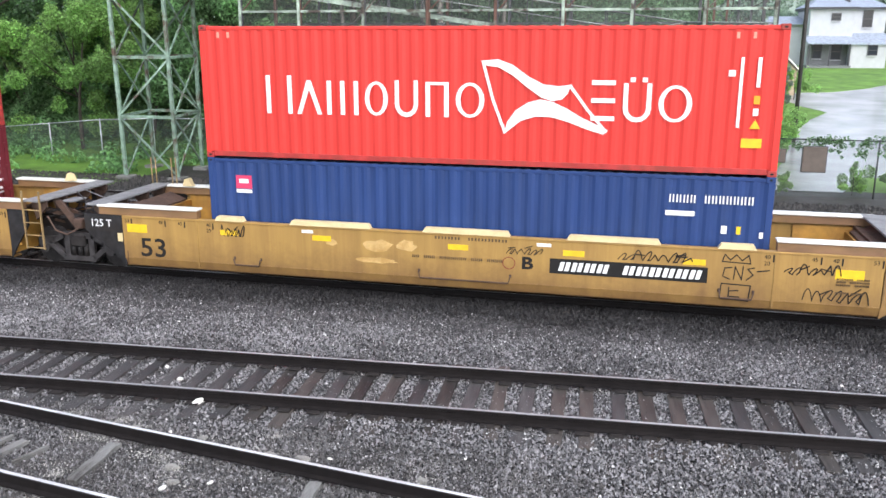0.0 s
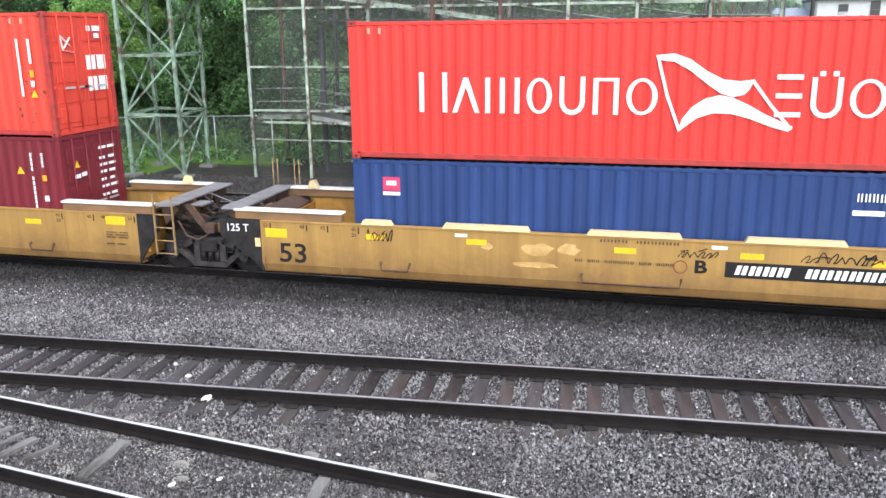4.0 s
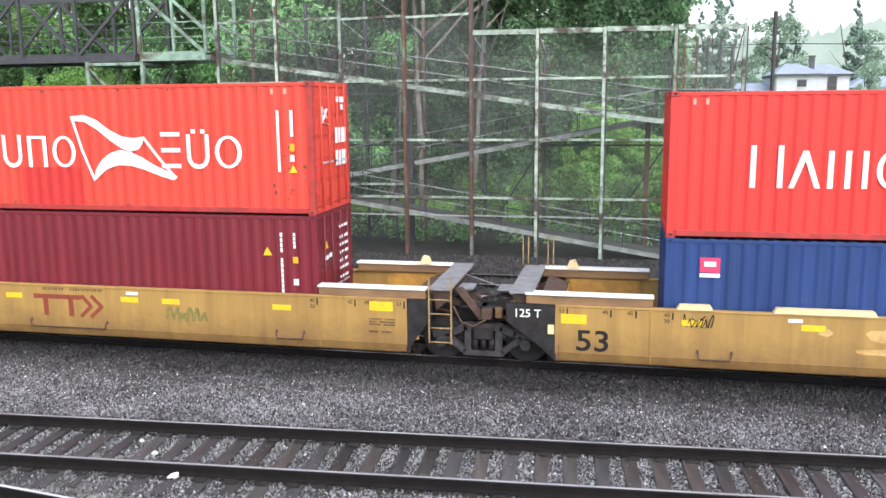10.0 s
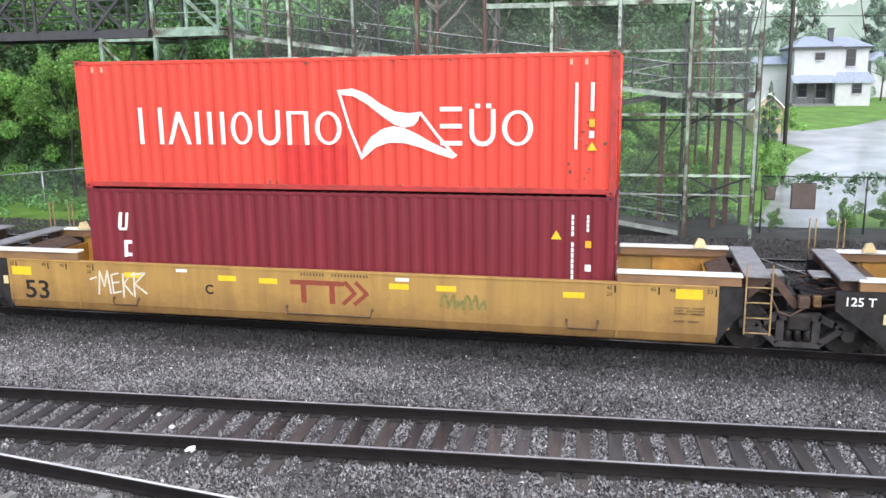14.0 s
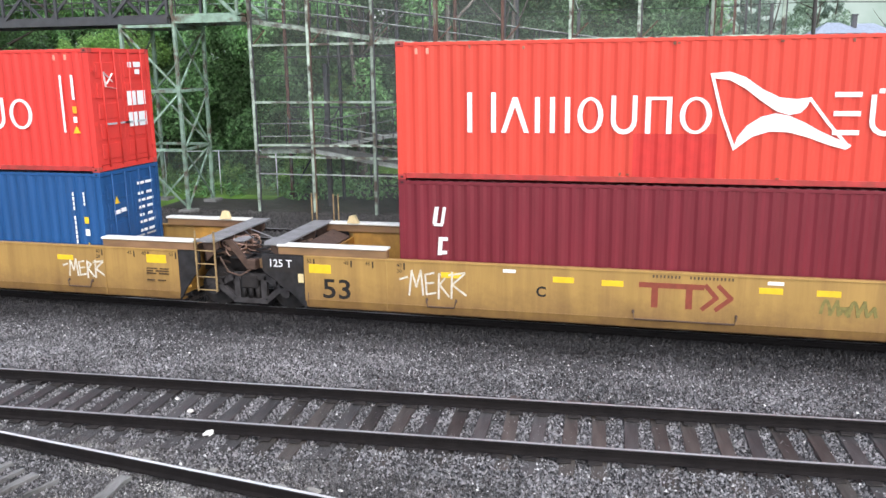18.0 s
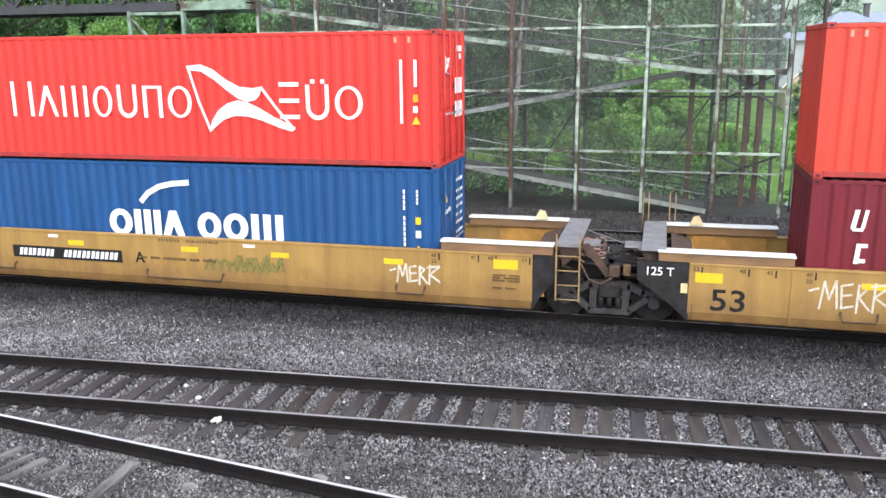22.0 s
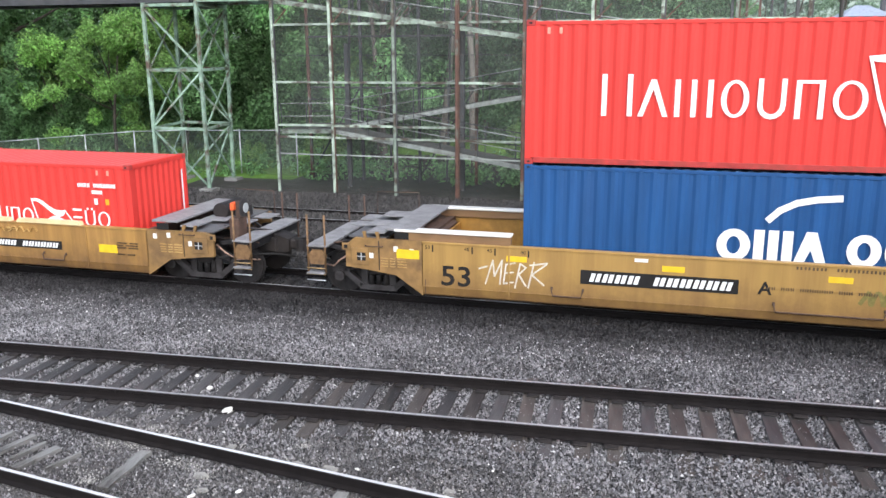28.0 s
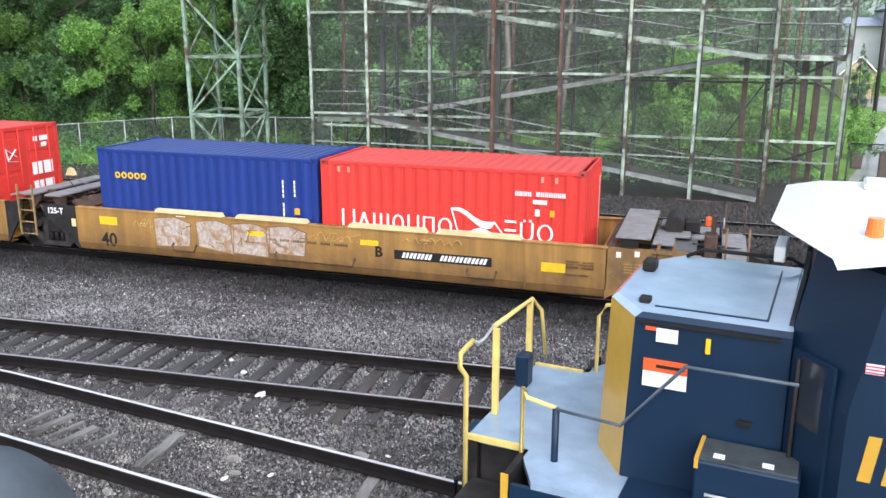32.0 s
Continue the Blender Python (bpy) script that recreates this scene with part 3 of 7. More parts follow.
scatter_stones("oily_ballast", 430000, 7, split_region(2), (0.012, 0.032), OILSHADESTONE, "black ballast beside the train's rails, oil and painted car shade")


# ---- containers ----
LOGO_U, LOGO_X = [463, 853, 1085, 1230], [1.54, 6.32, 8.92, 10.52]


def wave(length, x0, pitch=0.278, depth=0.028):
    """The outer line of a corrugated wall: points of (along, depth)."""
    n = max(1, round(length / pitch))
    p = length / n
    out = []
    for i in range(n):
        a = x0 + i * p
        out += [(a, 0.0), (a + 0.26 * p, 0.0), (a + 0.5 * p, depth), (a + 0.76 * p, depth)]
    out.append((x0 + length, 0.0))
    return out


def upright_block(a, b, lo, top, kind, w, t):
    """One plain block of a company mark between a and b."""
    m, h = (a + b) / 2, top - lo
    if kind == "wedge":
        return [[(a, lo), (a + w, lo), (m, top - w * 1.9), (b - w, lo), (b, lo), (m + w / 2, top), (m - w / 2, top)]]
    if kind == "bars":
        return [rect(a, b, lo + h * q, lo + h * q + t * 1.5) for q in (0.0, 0.43, 0.86)]
    if kind == "triple":
        return [rect(a, a + w, lo, top), rect(m - w / 2, m + w / 2, lo, top), rect(b - w, b, lo, top)]
    if kind == "cup":
        arc = [(a + w / 2, top)] + [(m + (b - a - w) / 2 * math.cos(q), lo + h * 0.36 + (h * 0.36 - t / 2) * math.sin(q)) for q in np.linspace(math.pi, 2 * math.pi, 9)] + [(b - w / 2, top)]
        return stroke(arc, w * 0.92)
    if kind == "gate":
        return [rect(a, a + w, lo, top), rect(b - w, b, lo, top), rect(a + w, b - w, top - t, top)]
    if kind == "round":
        cz, rx, rz = (lo + top) / 2, (b - a) / 2, h / 2
        arc = [(math.cos(k * math.pi / 10), math.sin(k * math.pi / 10)) for k in range(21)]
        return [[(m + rx * p, cz + rz * q) for p, q in g] + [(m + (rx - w) * p, cz + (rz - t) * q) for p, q in g[::-1]] for g in (arc[:11], arc[10:])]
    return [rect(a, a + w, lo, top), rect(b - w, b, lo, top)]


def brand_blocks(x0, scale, z0):
    """The white mark: upright blocks in the place of letters, and a flag of two bands."""
    def fx(u):
        return x0 + scale * float(np.interp(u, LOGO_U, LOGO_X))
    shapes = []
    lo, hi = z0 + 1.02 * scale, z0 + 1.74 * scale
    tall = z0 + 1.84 * scale

    def block(u0, u1, kind, top):
        return upright_block(fx(u0), fx(u1), lo, top, kind, 0.10 * scale, 0.062 * scale)
    for u0, u1, kind, top in [(463, 512, "pair", tall), (521, 568, "wedge", hi), (578, 636, "triple", hi), (648, 690, "round", hi), (702, 744, "cup", hi), (757, 798, "gate", hi), (810, 860, "round", hi),
                              (1054, 1096, "bars", tall), (1110, 1160, "cup", hi), (1172, 1230, "round", hi)]:
        shapes += block(u0, u1, kind, top)
    d = 0.05 * scale
    for u in (1126, 1147):
        shapes.append(rect(fx(u) - d, fx(u) + d, hi + 0.05 * scale, hi + 0.14 * scale))

    def pt(u, v):
        return (fx(u), z0 + scale * (2.18 - (v - 95) / 132 * 1.47))
    upper = [(853, 95), (885, 92), (912, 102), (940, 122), (968, 136), (995, 139), (1018, 136), (1012, 152), (1003, 162), (985, 166), (965, 160), (940, 143), (912, 121), (885, 106), (864, 104)]
    lower = [(897, 228), (903, 205), (918, 184), (940, 169), (963, 163), (985, 167), (1010, 178), (1036, 193), (1062, 205), (1086, 216), (1078, 224), (1050, 216), (1015, 203), (985, 195), (955, 194), (928, 203)]
    flag = [[pt(*p) for p in upper][::-1], [pt(*p) for p in lower][::-1]]
    flag += stroke([pt(857, 97), pt(876, 165), pt(899, 224)], 0.06 * scale) + stroke([pt(1016, 138), pt(1048, 180), pt(1082, 219)], 0.06 * scale)
    return shapes, flag


def serial_bars(x, z_top, height, n, w, gap=0.2):
    """A column of small bars in place of a number that reads downwards."""
    step = height / n
    return [rect(x, x + w * 0.75, z_top - (i + 1) * step + step * gap, z_top - i * step) for i in range(n) if i not in (4,)]


def triangle(x, z, s):
    return [(x - s / 2, z), (x + s / 2, z), (x, z + s * 0.88)]


WET = {}


def wet(m):
    """The same paint under a film of rain, as it lies on level sheets."""
    if m.name not in WET:
        k = m.copy()
        k.name = "wet_" + m.name
        b = k.node_tree.nodes["Principled BSDF"]
        b.inputs["Coat Weight"].default_value, b.inputs["Coat Roughness"].default_value = 0.8, 0.55
        b.inputs["Specular IOR Level"].default_value = 0.6
        WET[m.name] = k
    return WET[m.name]


def container(label, length, height, mat, marks=(), doors="right", group="containers on the train", castings=None):
    """A steel box container: x along its side, its near lower left corner at the origin."""
    L, H, W = length, height, 2.438
    c = thing("shipping_container", label, "shipping container", group)
    post = 0.13
    # corrugated walls with a flat back
    for name, y, sgn in (("side_panel", 0.012, 1), ("side_panel", W - 0.012, -1)):
        line = wave(L - 2 * post, post)
        prof = [(a, y + sgn * d) for a, d in line] + [(L - post, y + sgn * 0.055), (post, y + sgn * 0.055)]
        part(name, prism(prof, "z", 0.15, H - 0.10), mat, c)
    roof = [(a, H - 0.02 - d * 0.5) for a, d in wave(L - 0.3, 0.15, 0.24, 0.05)] + [(L - 0.15, H - 0.06), (0.15, H - 0.06)]
    part("roof_panel", prism(roof, "y", 0.06, W - 0.06), wet(mat), c, "rain-wet roof")
    part("floor_panel", box(0.1, L - 0.1, 0.06, W - 0.06, 0.10, 0.16), mat, c)
    for x in (0.0, L - post):
        for y in (0.0, W - post):
            part("corner_post", box(x, x + post, y, y + post, 0.118, H - 0.118, 0.01), WORNSHADERED if mat is REDFADE and x > 1 else mat, c)
    for y in (0.0, W - 0.06):
        part("top_rail", box(0.178, L - 0.178, y + (0.012 if y < 1 else -0.012), y + 0.06, H - 0.10, H - 0.03, 0.006), mat, c)
        for x in (0.42, 0.66, L - 0.95, L - 0.65) if mat in (RED, REDFADE) else ():
            part("vent_cover", box(x, x + 0.06, *sorted((y + (0.004 if y < 1 else 0.056), y + 0.03)), H - 0.27, H - 0.15, 0.006), PALEVENT, c, "pale vent cover")
        # Darker red on the bottom rail paints in the stacking gap's shade.
        part("bottom_rail", box(0.178, L - 0.178, y + (0.012 if y < 1 else -0.012), y + 0.06, 0.035, 0.15, 0.006), WORNSHADERED if mat in (RED, REDFADE) else mat, c)
    for x in (0.0, L - 0.06):
        part("end_header", box(x, x + 0.06, 0.162, W - 0.162, H - 0.11, H - 0.008, 0.006), mat, c)
        part("end_sill", box(x, x + 0.06, 0.162, W - 0.162, 0.012, 0.15, 0.006), mat, c)
    for x in (-0.004, L - 0.174):
        for y in (-0.004, W - 0.158):
            for z in (0.0, H - 0.118):
                b = box(x, x + 0.178, y, y + 0.162, z, z + 0.118, 0.012)
                part("corner_casting", b, WORNSHADERED if mat in (RED, REDFADE) else mat, c)
                if y < 0:
                    hole = prism([(x + 0.089 + 0.035 * math.cos(k * math.pi / 5), z + 0.059 + 0.022 * math.sin(k * math.pi / 5)) for k in range(10)], "y", y - 0.002, y + 0.01)
                    part("casting_hole", hole, BLACK, c)
    for side in ("left", "right"):
        x = 0.0 if side == "left" else L
        s = 1 if side == "left" else -1
        if side != doors:
            line = wave(W - 2 * post, post, 0.25, 0.045)
            prof = [(x + s * (0.012 + d), a) for a, d in line] + [(x + s * 0.07, W - post), (x + s * 0.07, post)]
            part("end_wall", prism(prof, "z", 0.15, H - 0.11), mat, c)
        else:
            mid = W / 2
            for k, (y0, y1) in enumerate(((post + 0.01, mid - 0.006), (mid + 0.006, W - post - 0.01))):
                xa, xb = sorted((x + s * 0.015, x + s * 0.065))
                d = part("door", box(xa, xb, y0, y1, 0.16, H - 0.12, 0.008), mat, c)
                n = 5
                for i in range(n):
                    za = 0.28 + i * (H - 0.5) / n
                    xa, xb = sorted((x - s * 0.006, x + s * 0.02))
                    part("door_panel", box(xa, xb, y0 + 0.10, y1 - 0.10, za, za + (H - 0.5) / n * 0.78, 0.012), mat, d)
                for y in (y0 + 0.28, y1 - 0.28):
                    part("locking_bar", rod([(x - s * 0.035, y, 0.10), (x - s * 0.035, y, H - 0.06)], 0.018), mat, d)
                    part("bar_handle", bar((x - s * 0.05, y, 1.12), (x - s * 0.05, y + 0.38 * (1 if k == 0 else -1), 1.12), 0.02, 0.045), GALV, d)
                for z in (0.45, 1.1, 1.75, 2.35):
                    yh = y0 if k == 0 else y1
                    part("hinge", box(min(x - s * 0.02, x), max(x - s * 0.02, x), yh - 0.06, yh + 0.06, z, z + 0.07), mat, d)
    for k, (name, shapes, m, lab) in enumerate(marks):
        y = -0.0005 - 0.0012 * (k % 6)
        if name in ("mark_bar", "data_panel", "maker_decal", "flag_mark"):
            for j, s in enumerate(shapes):
                part(name, plate([s], y - 0.0003 * (j % 5)), m, c, lab)
        else:
            tagged(part(name, plate(shapes, y), m, c, lab), kind="stuff" if name == "serial_bar" else "")
    return c


def brand(x0, scale, z0):
    bars, flag = brand_blocks(x0, scale, z0)
    return [("mark_bar", bars, WHITE, ""), ("flag_mark", flag, WHITE, "white flag-shaped mark")]


def end_plate(c, x, rows, mat, label):
    """Marks on the right-hand end of a container: rectangles of (y0, y1, z0, z1)."""
    for y0, y1, z0, z1 in rows:
        part("door_marking", box(x, x + 0.004, y0, y1, z0, z1), mat, c, label)


def red_marks(z=0.0, right=True):
    m = brand(0.0, 1.0, 0.0)
    m += [("serial_bar", [rect(11.36, 11.42, 0.95, 2.28)], WHITE, "white column of small marks"),
          ("serial_bar", [rect(11.67, 11.74, 1.72, 2.28)], WHITE, ""),
          ("caution_decal", [rect(11.65, 11.76, 1.40, 1.56)], ORANGE, "orange decal"),
          ("size_decal", [rect(11.65, 11.75, 1.18, 1.32)], WHITE, ""),
          ("warning_triangle", [triangle(11.71, 0.93, 0.20)], BRIGHT, "yellow warning triangle")]
    return m


def door_marks(c, L, H):
    x = L + 0.036
    end_plate(c, x, [(1.45, 1.60, H - 0.45, H - 0.32), (1.68, 1.98, H - 0.45, H - 0.32), (1.72, 1.92, H - 0.62, H - 0.50)], WHITE, "white marks")
    end_plate(c, x, [(1.32, 1.68, 1.52, 1.87), (1.74, 2.08, 1.52, 1.87), (1.32, 1.68, 1.00, 1.35), (1.74, 2.08, 1.00, 1.35)], WHITE, "white data panels")
    bm = bmesh.new()
    for a, b in (((0.45, 2.35), (0.52, 2.0)), ((0.45, 2.35), (0.80, 2.10)), ((0.52, 2.0), (0.88, 1.95)), ((0.80, 2.30), (0.55, 2.05))):
        bar((x, a[0], a[1]), (x, b[0], b[1]), 0.006, 0.05, bm, up=(1, 0, 0))
    part("door_mark", bm, WHITE, c, "white flag mark")


# ---- markings on the cars ----
def scribble(x0, x1, z0, z1, w, n, seed):
    """A spray-can scrawl: one looping line with tall and low humps, and a few cross strokes."""
    r = random.Random(seed)
    h, step = z1 - z0, (x1 - x0) / n
    pts, out = [], []
    for i in range(n):
        a = x0 + i * step
        lo, hi = z0 + h * r.uniform(0.0, 0.25), z0 + h * r.choice((0.55, 0.65, 0.95, 1.0))
        lean = step * r.uniform(0.05, 0.3)
        kind = r.choice("hump loop peak".split())
        for k in range(9):
            q = k / 8
            if kind == "hump":
                pts.append((a + step * q, lo + (hi - lo) * math.sin(math.pi * q) ** 0.7))
            elif kind == "loop":
                pts.append((a + step * (0.45 + 0.5 * q + 0.35 * math.cos(2 * math.pi * q + 2.6)), (lo + hi) / 2 + (hi - lo) / 2 * math.sin(2 * math.pi * q - 1.6)))
            else:
                pts.append((a + step * 0.9 * q + lean * (1 - abs(2 * q - 1)), lo + (hi - lo) * (1 - abs(2 * q - 1))))
    out += stroke(pts, w)
    for i in range(max(1, n // 3)):
        a = r.uniform(x0, x1 - step)
        out += stroke([(a, z0 + h * r.uniform(0.3, 0.8)), (a + step * r.uniform(0.8, 1.4), z0 + h * r.uniform(0.4, 1.0))], w * 0.8)
    return out


def white_tag(x0, x1, z0, z1, w, lean=0.0):
    """A four-part spray tag of quick angular strokes, with a lead-in dash."""
    lines = [[(0.0, 0.02), (0.05, 0.97), (0.13, 0.35), (0.21, 1.0), (0.25, 0.05)], [(0.44, 0.92), (0.29, 0.84), (0.31, 0.08), (0.47, 0.16)], [(0.30, 0.5), (0.44, 0.55)], [(0.52, -0.06), (0.53, 0.9), (0.64, 0.76), (0.54, 0.48), (0.70, 0.04)],
             [(0.76, 0.98), (0.745, -0.02)], [(0.97, 0.93), (0.76, 0.5), (1.0, 0.12)], [(-0.16, 0.62), (-0.03, 0.72)], [(0.70, 0.86), (0.98, 0.98)]]
    out = []
    for ln in lines:
        out += stroke([(x0 + (x1 - x0) * (u + lean * v), z0 + (z1 - z0) * v) for u, v in ln], w)
    return out


def crown_tag(x0, x1, z0, z1, w):
    """A tall black tag: a crown, three loose signs and a box under them."""
    lines = [[(0.0, 0.84), (0.06, 1.0), (0.2, 0.88), (0.35, 1.0), (0.5, 0.88), (0.66, 1.0), (0.72, 0.82), (0.0, 0.84)],
             [(0.26, 0.72), (0.08, 0.70), (0.04, 0.52), (0.22, 0.46)], [(0.32, 0.46), (0.34, 0.74), (0.52, 0.46), (0.54, 0.76)], [(0.82, 0.74), (0.66, 0.70), (0.80, 0.58), (0.64, 0.46)],
             [(0.02, 0.36), (0.0, 0.04), (0.72, 0.0), (0.76, 0.34), (0.02, 0.36)], [(0.22, 0.28), (0.22, 0.08), (0.5, 0.08)], [(0.22, 0.2), (0.46, 0.22)], [(0.9, 0.66), (1.2, 0.7)]]
    out = []
    for ln in lines:
        out += stroke([(x0 + (x1 - x0) * u, z0 + (z1 - z0) * v) for u, v in ln], w)
    return out


def number_bars(x0, x1, z0, z1, groups, slant=0.0, w=0.4):
    """Upright bars in the place of characters that are not lettered."""
    n = sum(groups) + len(groups) - 1
    step = (x1 - x0) / n
    out, k = [], 0
    for g in groups:
        for i in range(g):
            a = x0 + k * step
            out += [rect(a + step * 0.08, a + step * (0.08 + w * 0.62), z0, z1, slant), rect(a + step * 0.55, a + step * (0.55 + w * 0.62), z0, z1, slant)]
            k += 1
        k += 1
    return out


# ---- well cars ----
GRABTAN = material("grimy_tan_iron", (0.17, 0.095, 0.042), 0.55, vary=0.35, scale=9)
TAN = material("tan_painted_iron", (0.31, 0.21, 0.095), 0.5, vary=0.3, scale=7, dirt=0.6, dirt_rgb=(0.17, 0.10, 0.05))
HOSE = material("pale_hose", (0.35, 0.22, 0.17), 0.6, vary=0.3, scale=9)
SPRAY = material("white_spray", (0.62, 0.58, 0.50), 0.5, vary=0.2, scale=14, dirt=0.6, edge=(0.5, 0.62), dirt_rgb=(0.45, 0.33, 0.16))
GRIME = material("faded_stencil", (0.10, 0.06, 0.03), 0.6, vary=0.3, scale=9)
CASTSTEEL = material("grey_cast_steel", (0.048, 0.044, 0.046), 0.65, spec=0.2, vary=0.4, scale=5, dirt=0.5, dirt_rgb=(0.030, 0.024, 0.02), bump=0.2, bscale=30)


def truck(label="black cast steel rail truck with two wheelsets"):
    """A two-axle truck, its centre over the origin, rail tops at z = 0."""
    t = thing("rail_truck", label, "rail truck", "trucks under the cars")
    R = 0.46
    sets = []
    for x in (-0.92, 0.92):
        ws = part("wheelset", rod([(0, -0.95, 0), (0, 0.95, 0)], 0.08), DARKSTEEL, t)
        ws.location = (x, 0, R)
        for y in (-GA, GA):
            bm = disc((0, y, 0), R, 0.10, "y", 28)
            disc((0, y + (0.05 if y < 0 else -0.05), 0), R + 0.025, 0.03, "y", 28, bm)
            disc((0, y - (0.05 if y < 0 else -0.05), 0), R * 0.78, 0.02, "y", 28, bm, r2=R * 0.78)
            part("wheel", bm, DARKSTEEL, ws)
        sets.append(ws)
    for y in (-1.0, 1.0):
        bm = bmesh.new()
        for a, b, h in (((-1.12, 0.60), (-0.66, 0.66), 0.16), ((-0.70, 0.64), (-0.38, 0.80), 0.14), ((-0.42, 0.80), (0.42, 0.80), 0.15), ((0.38, 0.80), (0.70, 0.64), 0.14), ((0.66, 0.66), (1.12, 0.60), 0.16),
                        ((-0.84, 0.58), (-0.40, 0.24), 0.13), ((-0.44, 0.22), (0.44, 0.22), 0.13), ((0.40, 0.24), (0.84, 0.58), 0.13), ((-0.34, 0.2), (-0.34, 0.8), 0.10), ((0.34, 0.2), (0.34, 0.8), 0.10)):
            bar((a[0], y, a[1]), (b[0], y, b[1]), 0.15, h, bm)
        f = part("side_frame", bm, CASTSTEEL, t)
        yo = y - 0.02 if y < 0 else y + 0.02
        for x in (-0.18, 0.0, 0.18):
            part("spring", rod([(x, yo, 0.28), (x, yo, 0.58)], 0.07, None, 10), DARKSTEEL, f)
        for x in (-0.92, 0.92):
            part("bearing_cap", disc((x, y + (-0.1 if y < 0 else 0.1), R), 0.12, 0.10, "y", 14), CASTSTEEL, f)
    part("bolster", box(-0.22, 0.22, -1.12, 1.12, 0.52, 0.82, 0.03), DARKSTEEL, t)
    return t, sets


def small_text(car, text, x, z, h=0.13, mat=None, y=-1.503, name="lettering", bold=0.0, stretch=1.0):
    return letters(text, h, mat or BLACK, car, x, y, z, name, bold=bold, stretch=stretch)


def well_car(label, ends=("joint", "joint"), long_well=True, guides=False, spots=(), stencils=True, paint=YELLOW):
    """A well unit: its container's left end at x = 0, the track's centre at y = 0, rail tops at z = 0."""
    c = thing("well_car", label, "railway wagon", "well units of the train")
    xa, xb = (-2.17, 14.28) if long_well else (-0.62, 12.72)
    top = 1.42 if long_well else 1.32
    for s in (-1, 1):
        prof = [(s * 1.50, top), (s * 1.50, 0.46), (s * 1.46, 0.28), (s * 1.40, 0.24), (s * 1.20, 0.24), (s * 1.20, 0.28), (s * 1.38, 0.30), (s * 1.43, 0.62), (s * 1.43, top)]
        part("side_sheet", prism(prof, "x", xa, xb), paint, c)
        part("top_chord", box(xa, xb, *sorted((s * 1.515, s * 1.38)), top, top + 0.05, 0.01), paint, c)
        part("side_crease", box(xa + 0.02, xb - 0.02, *sorted((s * 1.498, s * 1.508)), 0.455, 0.470), paint, c)
        seams = (-0.24, 12.30) if long_well else (11.0,)
        for x in seams:
            part("side_rib", box(x - 0.02, x + 0.02, *sorted((s * 1.498, s * 1.516)), 0.30, top - 0.01), paint, c)
        if long_well:
            for x0, x1 in ((-2.80, -0.20), (12.28, 14.72)):
                part("end_riser", box(x0 + 0.02, x1 - 0.02, *sorted((s * 1.49, s * 1.30)), top + 0.05, top + 0.235, 0.008), RISER, c)
                part("riser_cap", box(x0, x1, *sorted((s * 1.53, s * 1.24)), top + 0.235, top + 0.285, 0.012), CAPW, c, "pale cap with sky sheen in its tone")
                part("inner_panel", box(x0 + 0.75, x1 - 0.2, *sorted((s * 1.425, s * 1.38)), 0.55, top + 0.03, 0.01), YELLOW_IN, c)
        for x0, x1 in ((xa + 2.85, xa + 3.5), ((xa + xb) / 2 - 1.0, (xa + xb) / 2 + 1.0), (xb - 3.0, xb - 2.35)):
            if s < 0:
                part("grab_iron", rod([(x0, -1.50, 0.62), (x0, -1.56, 0.60), (x0 + 0.03, -1.57, 0.47), (x1 - 0.03, -1.57, 0.47), (x1, -1.56, 0.60), (x1, -1.50, 0.62)], 0.019, seg=6), RUSTY, c)
                for x in (x0, x1):
                    part("grab_foot", box(x - 0.025, x + 0.025, -1.512, -1.50, 0.58, 0.65, 0.004), RUSTY, c)
    for i in range(7):
        x = xa + 0.8 + i * (xb - xa - 1.6) / 6
        part("cross_member", box(x - 0.12, x + 0.12, -1.25, 1.25, 0.16, 0.28, 0.01), DARKSTEEL, c)
    if guides:
        for x0, x1 in ((0.24, 0.95), (2.07, 3.96), (5.13, 7.03), (8.21, 10.10), (11.20, 11.93)):
            for s in (-1, 1):
                prof = [(x0, top + 0.05), (x1, top + 0.05), (x1 - 0.06, top + 0.15), (x0 + 0.06, top + 0.15)]
                part("container_guide", prism(prof, "y", *sorted((s * 1.53, s * 1.36))), CREAM, c, "cream steel guide")
    for side, kind in zip((-1, 1), ends):
        xe = xa if side < 0 else xb

        def X(d):
            """A place d metres out from this end of the side sheets."""
            return xe + side * d

        def span(d0, d1):
            return sorted((X(d0), X(d1)))
        part("bulkhead", box(*span(-0.15, -0.10), -1.38, 1.38, 0.3, top - 0.1), YELLOW_IN, c)
        slope = [(X(-0.1), top - 0.05), (X(0.35), top + 0.12), (X(0.35), top + 0.06), (X(-0.1), top - 0.11)]
        part("end_slope", prism(slope if side < 0 else slope[::-1], "y", -1.2, 1.2), RUSTY, c)
        if kind == "joint":
            for s in (-1, 1):
                wide = 1.02 if side < 0 else 0.55
                prof = [(X(-0.02), 0.24), (X(0.30 * wide), 0.55), (X(0.93 * wide), 1.02), (X(wide), 1.08), (X(wide), top + 0.04), (X(-0.02), top + 0.04)]
                part("end_sheet", prism(prof if side > 0 else prof[::-1], "y", *sorted((s * 1.49, s * 1.43))), WEBDARK, c, "black end sheet")
            part("platform", box(*span(0.46, 0.96), -1.47, 1.47, top + 0.24, top + 0.29, 0.008), GRATE, c, "grey anti-slip platform")
            for y in (-1.2, -0.45, 0.45, 1.2):
                part("platform_bracket", prism([(X(0.5), top + 0.24), (X(0.92), top + 0.24), (X(0.92), top + 0.08), (X(0.6), top - 0.25)][::side], "y", y - 0.03, y + 0.03), RUSTY, c)
